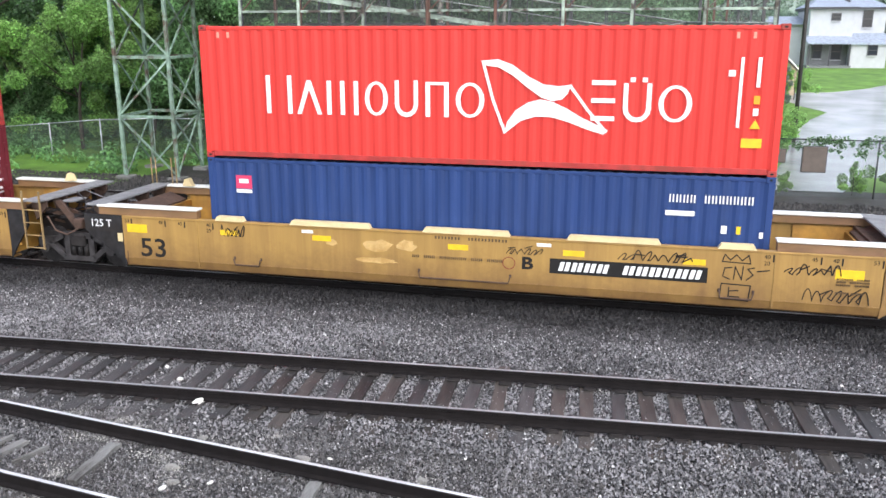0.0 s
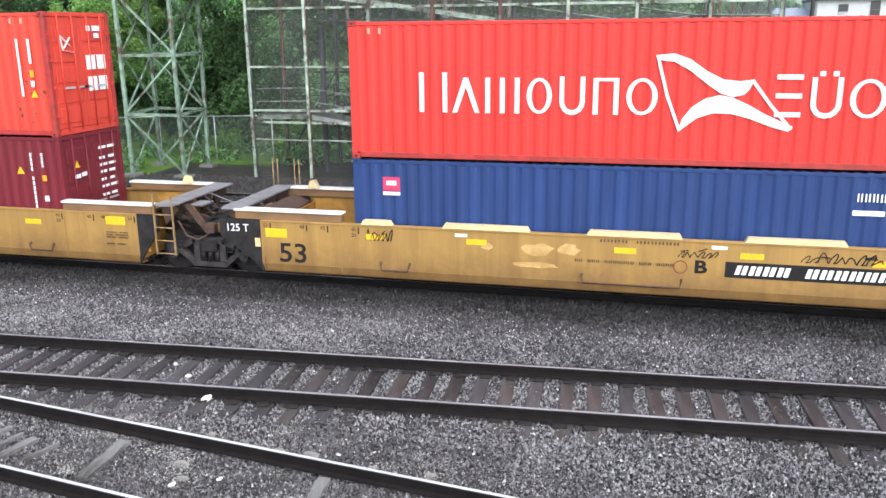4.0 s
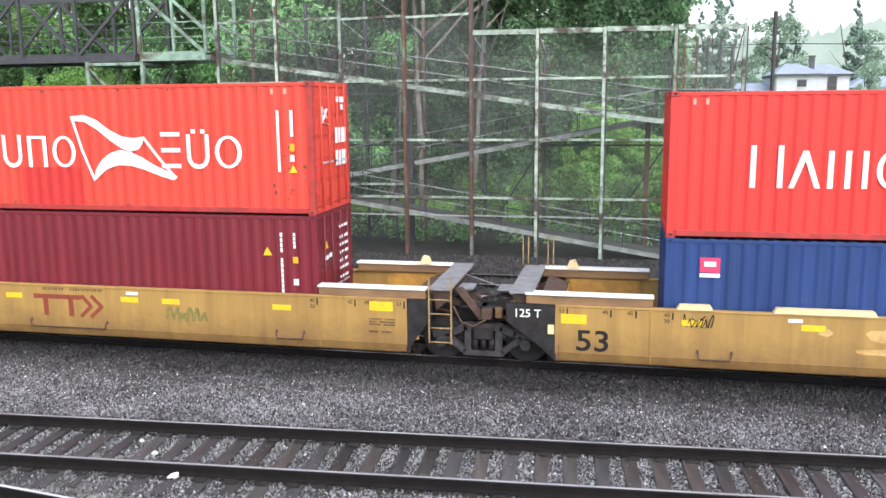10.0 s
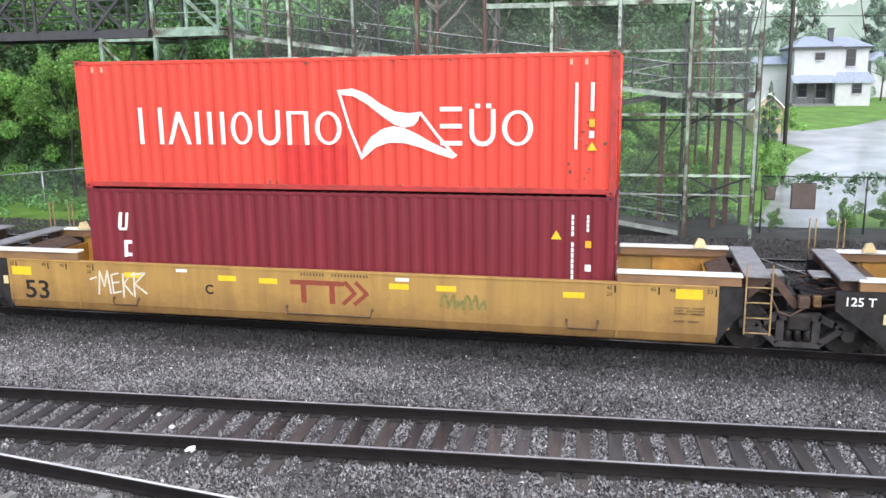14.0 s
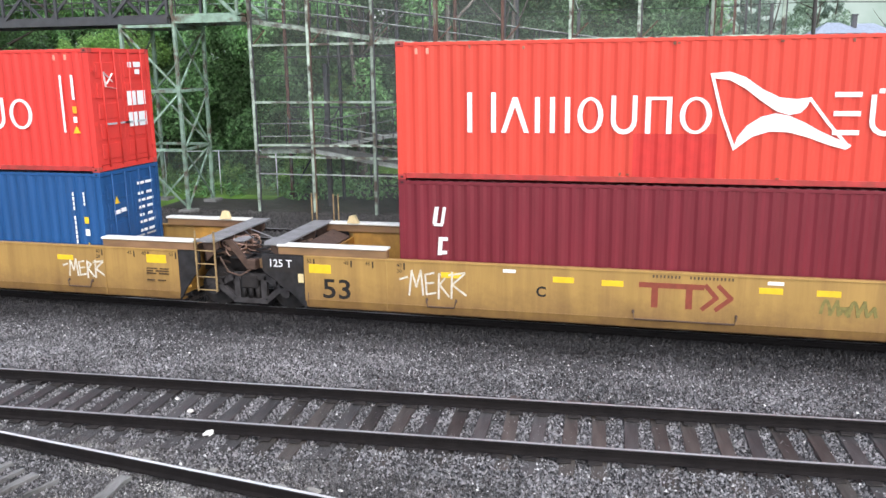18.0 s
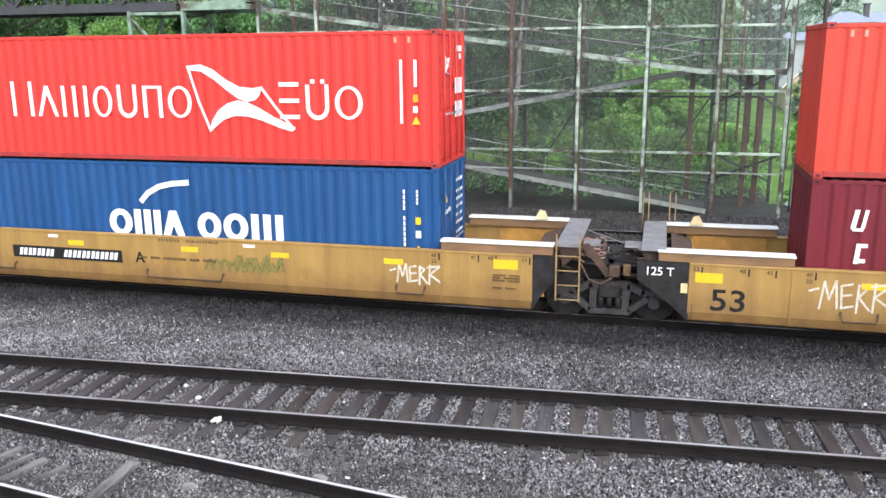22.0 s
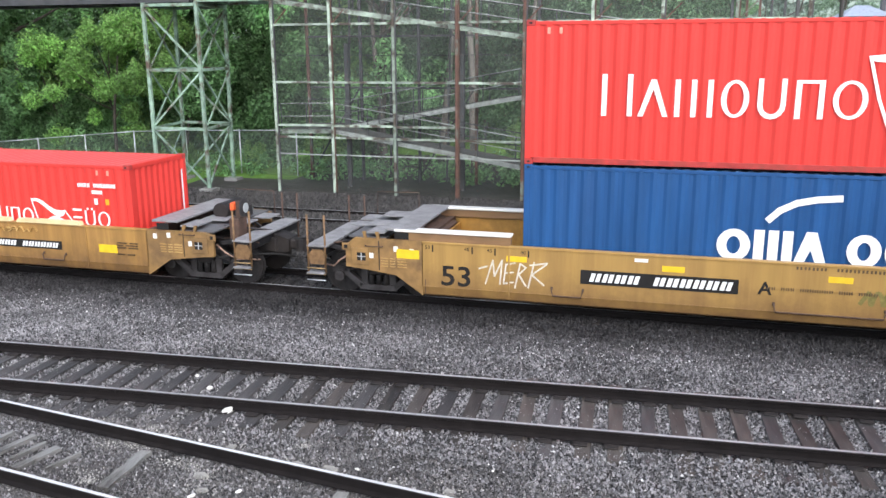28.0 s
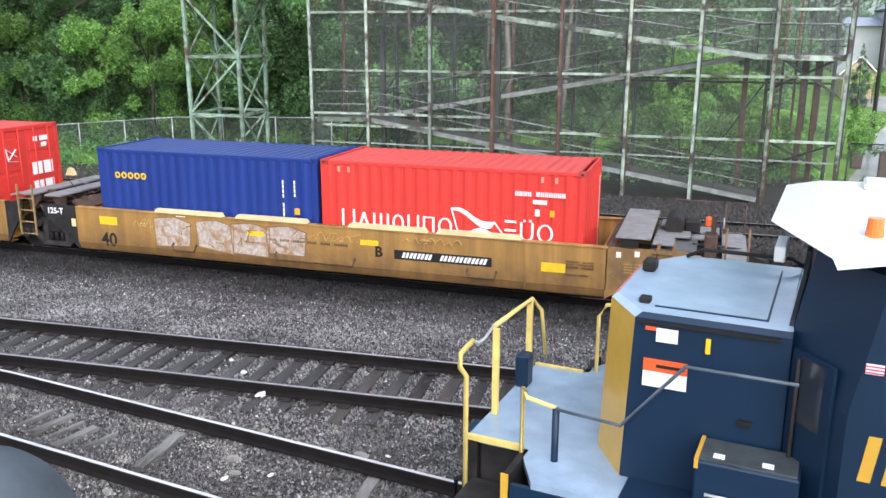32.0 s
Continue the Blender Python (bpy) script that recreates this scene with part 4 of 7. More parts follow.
            part("walk_board", box(*span(0.96, 1.32), -0.75, -0.2, top + 0.12, top + 0.16, 0.008), GRATE, c)
            rj = random.Random(round(xe * 10))
            for k in range(14):
                a = Vector((X(rj.uniform(0.3, 0.9)), rj.uniform(-1.1, 0.6), rj.uniform(0.95, 1.5)))
                b = Vector((X(rj.uniform(1.0, 1.7)), rj.uniform(-1.0, 0.6), rj.uniform(0.8, 1.45)))
                part("brake_pipe", rod([a, (a + b) / 2 + Vector((0, 0, rj.uniform(-0.15, 0.2))), b], rj.uniform(0.015, 0.04), seg=6), rj.choice((RUSTY, DARKSTEEL, CASTSTEEL, HOSE)), c)
            part("connector_plate", box(*span(1.05, 1.65), -0.95, -0.45, 1.18, 1.24, 0.01), DARKSTEEL, c)
            part("draft_sill", box(*span(0.0, 1.48), -0.36, 0.36, 0.72, 1.12, 0.03), DARKSTEEL, c)
            part("brace", bar((X(0.2), -0.9, 1.45), (X(1.5), -0.25, 1.0), 0.10, 0.12), RUSTY, c)
            part("brace", bar((X(0.2), 0.9, 1.45), (X(1.5), 0.25, 1.0), 0.10, 0.12), RUSTY, c)
            if side > 0:
                lad = part("ladder", bar((X(0.50), -1.53, 0.52), (X(0.50), -1.53, top + 0.52), 0.03, 0.045), TAN, c, "thin tan ladder")
                part("ladder_rail", bar((X(0.98), -1.53, 0.52), (X(0.98), -1.53, top + 0.52), 0.03, 0.045), TAN, lad)
                for z in (0.55, 0.86, 1.17, 1.48):
                    part("rung", rod([(X(0.50), -1.53, z), (X(0.98), -1.53, z)], 0.015, seg=6), TAN, lad)
                # rusty brake rigging that shows in the gap between two units
                part("rigging_plate", prism([(X(0.95), 1.62), (X(1.12), 1.64), (X(1.62), 1.02), (X(1.50), 0.92)], "y", -0.98, -0.90), RUSTY, c, "rust-brown plate")
                part("rigging_plate", prism([(X(1.05), 1.40), (X(1.55), 1.20), (X(1.58), 1.08), (X(1.0), 1.22)], "y", -0.62, -0.56), RUSTY, c)
                part("rigging_rod", rod([(X(1.15), -0.35, 1.74), (X(1.75), -0.55, 1.38), (X(2.1), -0.6, 1.28)], 0.014, seg=6), CASTSTEEL, c)
                part("rigging_rod", rod([(X(1.0), 0.15, 1.70), (X(1.9), 0.1, 1.42)], 0.014, seg=6), GRATE, c)
                part("valve_box", box(*span(1.55, 1.78), -1.12, -0.88, 0.98, 1.22, 0.02), RUSTY, c)
                part("valve_box", box(*span(1.84, 2.0), -1.05, -0.9, 1.0, 1.24, 0.02), GRABTAN, c)
                part("slack_chain", rod([(X(0.98), -1.3, 1.30), (X(1.15), -1.28, 0.95), (X(1.4), -1.2, 0.84), (X(1.65), -1.1, 0.98)], 0.022, seg=6), RUSTY, c)
            else:
                for d in (0.28, 0.88):
                    part("far_handrail", rod([(X(d), 1.45, top + 0.05), (X(d), 1.45, top + 0.98), (X(d + 0.13), 1.45, top + 0.98), (X(d + 0.13), 1.45, top + 0.05)], 0.018, seg=6), TAN, c)
                part("stencil_plate", box(*span(0.02, 1.0), -1.496, -1.49, 1.06, top), DARKSTEEL, c)
                part("reflector", box(*span(0.02, 0.15), -1.512, -1.504, 0.84, 1.04), CREAM, c, "cream data panel")
            part("lifting_lug", prism([(X(-0.35), top + 0.29), (X(-0.05), top + 0.29), (X(-0.12), top + 0.47), (X(-0.25), top + 0.50)][::side], "y", 1.15, 1.28), CREAM, c)
        else:
            for s in (-1, 1):
                prof = [(X(-0.02), 0.24), (X(0.12), 0.34), (X(0.60), 0.66), (X(1.20), 0.74), (X(1.78), 0.80), (X(1.78), 1.30), (X(1.55), top + 0.05), (X(-0.02), top + 0.05)]
                part("end_sheet", prism(prof if side > 0 else prof[::-1], "y", *sorted((s * 1.50, s * 1.42))), YELLOW_END, c, "stepped grimy yellow end sheet")
                part("end_frame", box(*span(1.22, 1.64), *sorted((s * 1.525, s * 1.50)), 0.86, 1.24, 0.01), YELLOW_END, c)
                part("opening", box(*span(1.30, 1.50), *sorted((s * 1.530, s * 1.524)), 0.96, 1.14), BLACK, c)
            part("platform", box(*span(0.15, 0.85), -1.47, 1.47, top + 0.24, top + 0.29, 0.008), GRATE, c, "grey anti-slip platform")
            part("deck_plate", box(*span(0.85, 1.75), -1.40, 1.40, top + 0.02, top + 0.06, 0.008), DECKGREY, c, "dark grey deck plate")
            for d0, d1, y0, y1, z in ((0.88, 1.30, -1.42, -0.70, 0.14), (0.95, 1.55, 0.35, 0.95, 0.16), (1.60, 2.20, 0.55, 1.15, 0.0), (1.62, 2.10, -0.30, 0.15, 0.04)):
                part("foot_board", box(*span(d0, d1), y0, y1, top + z, top + z + 0.035, 0.006), GRATE, c)
            for d in (0.98, 1.28):
                part("hook_bracket", prism([(X(d), top + 0.05), (X(d + 0.05), top + 0.05), (X(d + 0.09), top + 0.20), (X(d + 0.02), top + 0.20)][::side], "y", -1.52, -1.46), YELLOW_END, c)
            part("pull_plate", box(*span(1.66, 1.86), -1.535, -1.50, 1.18, 1.34, 0.015), YELLOW_END, c)
            part("pull_slot", box(*span(1.72, 1.80), -1.540, -1.534, 1.22, 1.30), BLACK, c)
            # Black plate stands in for the shade in this gap.
            part("shade_gap", box(*span(0.30, 0.62), -1.505, -1.49, top + 0.07, top + 0.22), BLACK, c)
            part("crossover_rail", rod([(X(0.9), 1.25, top + 0.02), (X(0.9), 1.25, top + 0.62), (X(2.0), 1.25, top + 0.60), (X(2.0), 1.25, top + 0.0)], 0.016, seg=6), RUSTY, c)
            part("pale_hose", rod([(X(1.75), -1.3, 1.05), (X(2.0), -1.35, 0.88), (X(2.2), -1.2, 0.70), (X(2.6), -0.8, 0.62)], 0.02, seg=6), HOSE, c)
            for k in range(3):
                part("lower_rung", rod([(X(2.28), -1.50, 0.42 + 0.14 * k), (X(2.74), -1.50, 0.42 + 0.14 * k)], 0.014, seg=6), GALV if k == 0 else TAN, c)
            part("walk_board", box(*span(0.9, 1.6), -0.55, 0.0, top + 0.12, top + 0.16, 0.008), GRATE, c)
            part("coupler_platform", box(*span(2.25, 2.75), -1.47, 1.2, 1.18, 1.23, 0.008), GRATE, c, "grey end platform")
            part("end_beam", box(*span(2.35, 2.65), -1.40, 1.2, 0.95, 1.18, 0.02), WEBDARK, c)
            part("end_fender", prism([(X(2.28), 0.98), (X(2.34), 0.78), (X(2.66), 0.78), (X(2.72), 0.98), (X(2.62), 1.12), (X(2.38), 1.12)][::side], "y", -1.46, -1.40), GRABTAN, c)
            for k, y in enumerate((-1.1, -0.5, 0.5, 1.0)):
                part("platform_bracket", bar((X(1.75), y, 1.05), (X(2.4), y * 0.95, 1.15), 0.05, 0.10), WEBDARK, c)
            rj = random.Random(round(xe * 7))
            for k in range(12):
                a = Vector((X(rj.uniform(1.0, 2.0)), rj.uniform(-1.2, 0.9), rj.uniform(0.75, 1.5)))
                b = Vector((X(rj.uniform(1.8, 2.9)), rj.uniform(-1.2, 0.9), rj.uniform(0.65, 1.25)))
                part("brake_pipe", rod([a, (a + b) / 2 + Vector((0, 0, rj.uniform(-0.2, 0.12))), b], rj.uniform(0.012, 0.032), seg=6), rj.choice((RUSTY, DARKSTEEL, CASTSTEEL, WEBDARK)), c)
            for k in range(4):
                tagged(part("end_stencil", plate(number_bars(*span(0.35, 0.95), 1.02 - 0.06 * k, 1.05 - 0.06 * k, (4, 3, 5)), -1.501), FADED, c), kind="stuff")
            for d, z in ((0.18, 1.16), (0.55, 1.20), (1.12, 1.02)):
                part("data_panel", box(*span(d, d + 0.10), -1.506, -1.50, z, z + 0.12), CAPW, c)
            part("opening_bar", box(*span(1.39, 1.41), -1.535, -1.53, 0.96, 1.14), GALV, c)
            part("opening_bar", box(*span(1.30, 1.50), -1.537, -1.53, 1.045, 1.06), GALV, c)
            part("end_seam", box(*span(0.98, 1.0), -1.506, -1.50, 0.76, top), WEBDARK, c)
            part("end_handle", rod([(X(0.9), -1.50, 1.30), (X(0.9), -1.56, 1.30), (X(1.3), -1.56, 1.30), (X(1.3), -1.50, 1.30)], 0.012, seg=6), RUSTY, c)
            part("centre_sill", box(*span(0.0, 2.8), -0.34, 0.34, 0.68, 1.05, 0.03), DARKSTEEL, c)
            part("coupler", box(*span(2.8, 3.4), -0.14, 0.14, 0.74, 1.0, 0.05), DARKSTEEL, c)
            part("coupler_knuckle", disc((X(3.35), -0.06, 0.87), 0.15, 0.30, "z", 12), DARKSTEEL, c)
            part("draft_casting", prism([(X(2.7), 0.62), (X(3.1), 0.72), (X(3.1), 1.02), (X(2.7), 1.14)][::side], "y", -0.26, 0.26), DARKSTEEL, c)
            for y in (-1.45, 1.1):
                for d in (2.30, 2.72):
                    part("grab_post", rod([(X(d), y, 0.6), (X(d), y, 1.92)], 0.024, seg=6), GRABTAN if y < 0 else RUSTY, c)
                part("step", box(*span(2.30, 2.72), y - 0.12, y + 0.05, 0.58, 0.61), GRATE, c)
            part("air_hose", rod([(X(1.2), -1.2, 1.0), (X(1.8), -1.3, 0.72), (X(2.4), -1.1, 0.80), (X(2.8), -0.5, 0.70), (X(3.3), -0.3, 0.62)], 0.03, seg=6), BLACK, c)
            if not long_well:
                part("air_reservoir", disc((X(1.25), 0.25, top + 0.30), 0.20, 0.9, "y", 16), DARKSTEEL, c, "dark air tank")
                st = part("brake_stand", box(*span(2.0, 2.10), -0.75, -0.65, 1.2, 2.0), RUSTY, c)
                part("brake_wheel", disc((X(2.18), -0.70, 1.85), 0.22, 0.03, "x", 16), CASTSTEEL, st)
                part("brake_lever", box(*span(1.88, 2.0), -0.85, -0.62, 1.78, 1.98, 0.03), DECALRED, st, "red brake lever")
                part("wheel_rim", disc((X(2.24), -0.70, 1.85), 0.12, 0.02, "x", 16), GALV, st, "pale wheel rim")
                part("valve_body", box(*span(1.45, 1.78), 0.1, 0.5, top + 0.10, top + 0.36, 0.03), DARKSTEEL, c)
                part("chain_housing", box(*span(1.88, 2.14), -0.92, -0.48, 0.95, 1.62, 0.03), RUSTY, c)
            bm = box(*span(0.0, 0.15), -1.45, 1.45, 1.0, top + 0.05)
            part("end_plate", bm, RUSTY, c)
    # yellow and white data panels
    spots = list(spots) or [(0.1, 0.98), (4.3, 1.0), (7.2, 1.0), (11.35, 0.75)]
    for i, (x, z) in enumerate(spots):
        big = i in (0, len(spots) - 1)
        part("reflective_panel", box(x, x + (0.52 if big else 0.44), -1.508, -1.50, z - 0.02, z + (0.18 if big else 0.10)), BRIGHT, c, "yellow reflective panel")
    part("data_panel", box(2.35, 2.62, -1.508, -1.50, 1.30, 1.37), WHITE, c)
    if long_well:
        part("data_panel", box(7.6, 7.9, -1.508, -1.50, 1.30, 1.37), WHITE, c)
        part("seam", box(-2.10, -2.085, -1.506, -1.50, 0.30, 0.62), RUSTY, c)
    extra = number_bars(4.9, 6.9, 0.90, 0.96, (2, 3, 7, 3, 4)) if stencils else []
    tagged(part("small_stencil", plate(number_bars(5.4, 7.0, 1.34, 1.40, (4, 6)) + extra + number_bars(xb - 0.85, xb - 0.25, 0.98, 1.01, (5, 4)) + number_bars(xb - 0.85, xb - 0.25, 0.92, 0.95, (3, 6)) + number_bars(xb - 0.85, xb - 0.25, 0.86, 0.89, (4, 4)) + number_bars(xb - 0.85, xb - 0.35, 0.70, 0.73, (3, 3)), -1.501), GRIME, c), kind="stuff")
    ring = [(7.02 - 0.0 + 0.13 * math.cos(k * math.pi / 8), 0.90 + 0.13 * math.sin(k * math.pi / 8)) for k in range(17)]
    if long_well and guides:
        part("round_stencil", plate(stroke(ring, 0.018), -1.501), OXIDE, c)
    if long_well:
        for x, t in ((-2.1, "53"), (-1.22, "48"), (-0.72, "45"), (0.0, "40"), (12.08, "40"), (12.95, "45"), (13.33, "48"), (14.05, "53")):
            small_text(c, t, x, 1.31, 0.085)
            part("length_tick", plate([rect(x + 0.16, x + 0.19, 1.25, 1.40)], -1.501), BLACK, c)
        for x in (0.0, 12.08):
            small_text(c, "20", x, 1.18, 0.085)
    return c


# ---- the train ----
TRAIN = []        # things that roll with it, and the distance of each along it


def roll(ob, x, y=YT, z=0.0):
    TRAIN.append((ob, x, y, z))
    return ob


OFF = {"b": 0.0, "c": -19.62, "a": -39.23, "d": -61.0, "e": -76.6}
WHEELSETS = []


def add_truck(x):
    t, sets = truck()
    roll(t, x)
    WHEELSETS.extend(sets)


car_b = roll(well_car("dirty yellow steel well car with graffiti and a black number panel", ("joint", "end"), guides=True, spots=((-2.05, 1.10), (0.35, 1.16), (2.6, 1.16), (5.7, 1.14), (8.15, 1.15), (10.55, 1.12), (13.4, 1.0))), OFF["b"])
car_c = roll(well_car("dirty yellow steel well car with a rust-red mark and white tag", ("joint", "joint"), spots=((-2.05, 1.10), (1.0, 1.14), (3.4, 1.16), (4.4, 1.14), (7.45, 1.14), (8.5, 1.14), (11.2, 1.12), (13.45, 1.20)), stencils=False), OFF["c"])
car_a = roll(well_car("dirty yellow steel well car with green and white tags", ("end", "joint"), spots=((-2.75, 1.08), (-0.3, 1.16), (2.9, 1.15), (6.0, 1.14), (8.3, 1.12), (11.0, 1.12), (13.45, 1.15))), OFF["a"])
car_d = roll(well_car("short yellow well car with a large silver graffito", ("joint", "end"), long_well=False, paint=YELLOW_BROWN), OFF["d"])
car_e = roll(well_car("short yellow well car behind a coupling", ("joint", "joint"), long_well=False, paint=YELLOW_BROWN), OFF["e"])
for x in (-3.75, OFF["c"] - 3.75, OFF["a"] - 3.35, OFF["d"] - 1.72, OFF["d"] + 14.0, OFF["e"] - 1.72, 15.5):
    add_truck(x)


def car_marks():
    for c, mat in ((car_b, BLACK), (car_c, BLACK), (car_a, BLACK)):
        small_text(c, "53", -1.76, 0.52, 0.45, mat, name="length_number", bold=0.008, stretch=1.16)
    for c in (car_b, car_c):
        small_text(c, "125 T", -3.04, 1.18, 0.175, WHITE, y=-1.498, name="load_stencil", bold=0.002)
    small_text(car_d, "125-T", -1.52, 1.14, 0.15, WHITE, y=-1.498, name="load_stencil", bold=0.005)
    small_text(car_d, "40", 0.10, 0.42, 0.34, BLACK, name="length_number", bold=0.01)
    small_text(car_b, "B", 7.28, 0.80, 0.26, BLACK, name="unit_letter", bold=0.012, stretch=1.25)
    small_text(car_c, "C", 3.05, 0.82, 0.22, BLACK, name="unit_letter", bold=0.008)
    small_text(car_a, "A", 4.75, 0.80, 0.26, BLACK, name="unit_letter", bold=0.008)
    small_text(car_d, "B", 7.55, 0.74, 0.24, BLACK, name="unit_letter", bold=0.01)
    for c, x0, x1, z0, z1 in ((car_b, 7.88, 11.04, 0.74, 1.06), (car_a, 1.27, 4.38, 0.76, 1.06), (car_d, 8.02, 10.27, 0.72, 0.93)):
        p = part("number_panel", box(x0, x1, -1.507, -1.50, z0, z1), BLACK, c, "black number panel with white characters")
        g = (z1 - z0) * 0.2
        for s in number_bars(x0 + 0.16, x1 - 0.12, z0 + g, z1 - g, (4, 6), 0.05, 0.55):
            part("number_bar", plate([s], -1.5075), WHITE, p)
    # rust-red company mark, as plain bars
    sh = [rect(5.15, 6.42, 1.13, 1.24), rect(5.40, 5.53, 0.72, 1.13), rect(6.07, 6.20, 0.72, 1.13)]
    sh += stroke([(6.40, 0.74), (6.66, 0.98), (6.45, 1.22)], 0.09) + stroke([(6.66, 0.74), (6.94, 0.98), (6.70, 1.22)], 0.09)
    for k, s in enumerate(sh):
        part("mark_bar", plate([s], -1.502 - 0.0004 * k), OXIDE, car_c, "rust-red bar")
    tagged(part("graffiti_tag", plate(scribble(6.95, 7.72, 1.10, 1.32, 0.016, 6, 4), -1.502), BLACK, car_b), kind="stuff")
    tagged(part("graffiti_tag", plate(scribble(9.25, 10.75, 1.12, 1.34, 0.018, 9, 14), -1.502), BLACK, car_b), kind="stuff")
    tagged(part("graffiti_tag", plate(crown_tag(11.3, 12.05, 0.42, 1.36, 0.022), -1.502), BLACK, car_b), kind="stuff")
    tagged(part("graffiti_tag", plate(scribble(12.45, 13.5, 1.02, 1.26, 0.02, 7, 6), -1.502), BLACK, car_b), kind="stuff")
    tagged(part("graffiti_tag", plate(scribble(12.85, 14.05, 0.50, 0.90, 0.018, 7, 7), -1.502), BLACK, car_b), kind="stuff")
    tagged(part("graffiti_tag", plate(scribble(0.35, 0.95, 1.12, 1.38, 0.02, 6, 8), -1.502), BLACK, car_b), kind="stuff")
    tagged(part("graffiti_tag", plate(white_tag(0.28, 1.55, 0.68, 1.26, 0.04), -1.502), SPRAY, car_c, "white spray tag"), kind="stuff")
    tagged(part("graffiti_tag", plate(scribble(8.6, 9.6, 0.75, 1.05, 0.06, 6, 10), -1.502), MOSS, car_c, "faint green spray tag"), kind="stuff")
    tagged(part("graffiti_tag", plate(white_tag(11.3, 12.28, 0.70, 1.12, 0.042), -1.502), SPRAY, car_a, "white spray tag"), kind="stuff")
    tagged(part("graffiti_tag", plate(white_tag(-0.75, 0.50, 0.60, 1.16, 0.034, 0.08), -1.502), SPRAY, car_a, "white spray tag"), kind="stuff")
    tagged(part("graffiti_tag", plate(scribble(6.6, 8.6, 0.72, 1.10, 0.08, 10, 13), -1.502), MOSS, car_a, "faint green spray tag"), kind="stuff")
    silver = []
    for i, x in enumerate((1.75, 2.95, 3.9, 4.85)):
        silver.append([(x, 0.52 + 0.08 * (i % 2)), (x + 0.95, 0.48 + 0.1 * (i % 3 == 0)), (x + 1.0, 1.15), (x + 0.55, 1.28), (x - 0.05, 1.22)])
    for x, z, w, h, seed in ((3.75, 0.95, 0.75, 0.30, 1), (4.55, 1.0, 0.45, 0.28, 2), (3.6, 0.70, 1.0, 0.14, 3), (2.9, 1.05, 0.3, 0.15, 4)):
        r = random.Random(seed)
        blot = [(x + w / 2 + w / 2 * math.cos(k * math.pi / 7) * r.uniform(0.7, 1.15), z + h / 2 + h / 2 * math.sin(k * math.pi / 7) * r.uniform(0.7, 1.15)) for k in range(14)]
        part("faded_patch", plate([blot], -1.5005, thick=0.0015), FADED, car_b, "paler faded paint patch")
    part("graffiti_fill", plate(silver, -1.502), SILVER, car_d, "silver spray-painted letters")
    rim, rs = [], random.Random(21)
    for p in silver:
        rim += stroke(p + p[:1], 0.022)
        cx, cz = sum(q[0] for q in p) / 5, sum(q[1] for q in p) / 5
        for k in range(4):
            a = (cx + rs.uniform(-0.38, 0.38), cz + rs.uniform(-0.26, 0.26))
            rim += stroke([a, (a[0] + rs.uniform(-0.25, 0.25), a[1] + rs.uniform(-0.18, 0.18)), (a[0] + rs.uniform(-0.1, 0.3), a[1] + rs.uniform(-0.2, 0.2))], 0.018)
    tagged(part("graffiti_outline", plate(rim, -1.5045, thick=0.001), RISER, car_d), kind="stuff")
    tagged(part("graffiti_tag", plate(scribble(1.1, 1.8, 0.95, 1.20, 0.012, 4, 51) + scribble(5.9, 7.2, 1.0, 1.22, 0.012, 6, 52) + scribble(8.2, 9.6, 1.12, 1.26, 0.010, 7, 53), -1.502, thick=0.001), FADED, car_d), kind="stuff")
    for x in (1.75, 4.0, 6.9, 9.0):
        prof = [(x, 1.37), (x + 1.9, 1.37), (x + 1.84, 1.46), (x + 0.06, 1.46)]
        part("container_guide", prism(prof, "y", -1.53, -1.38), CREAM, car_d, "cream steel guide")
    hoses = bmesh.new()
    r = random.Random(4)
    for k in range(16):
        c0 = Vector((15.35 + r.uniform(-0.15, 0.25), r.uniform(-0.9, 0.1), 1.42 + r.uniform(-0.05, 0.12)))
        ra, rb, tilt, ph = r.uniform(0.12, 0.3), r.uniform(0.08, 0.2), r.uniform(-0.8, 0.8), r.uniform(0, 6.28)
        turn = [c0 + Vector((ra * math.cos(ph + q * 0.55), 0.25 * math.sin(tilt + q * 0.4) * ra, rb * math.sin(ph + q * 0.55) * math.cos(tilt))) for q in range(r.randint(6, 12))]
        rod(turn, r.uniform(0.010, 0.018), hoses, 6)
    part("hose_bundle", hoses, HOSE, car_a, "tangle of pale brown air hoses")


MOSS = material("green_spray", (0.19, 0.16, 0.045), 0.6, vary=0.3, scale=12)
SILVER = material("silver_spray", (0.44, 0.37, 0.33), 0.5, vary=0.3, scale=12, dirt=0.9, edge=(0.46, 0.60), dirt_rgb=(0.30, 0.17, 0.08))
car_marks()


def load(label, length, height, mat, x, z, marks=(), doors="right"):
    c = container(label, length, height, mat, marks, doors)
    return roll(c, x, YT - 1.219, z)


L40, HC, STD, BASE = 12.192, 2.896, 2.591, 0.29
low_b = [("maker_decal", [rect(0.68, 1.07, 1.90, 2.20)], PINK, "pink square decal"), ("maker_decal", [rect(0.76, 0.99, 2.02, 2.12), rect(0.68, 1.07, 1.80, 1.88)], WHITE, ""),
         ("serial_bar", number_bars(10.2, 11.85, 2.02, 2.18, (4, 7), 0, 0.34), WHITE, "white number marks"),
         ("data_panel", [rect(10.15, 10.72, 1.75, 1.85)], WHITE, ""), ("data_panel", [rect(11.25, 11.36, 1.42, 1.58)], WHITE, ""), ("data_panel", [rect(11.54, 11.62, 1.42, 1.58)], BRIGHT, ""), ("data_panel", [rect(11.98, 12.05, 1.36, 1.48)], WHITE, "")]
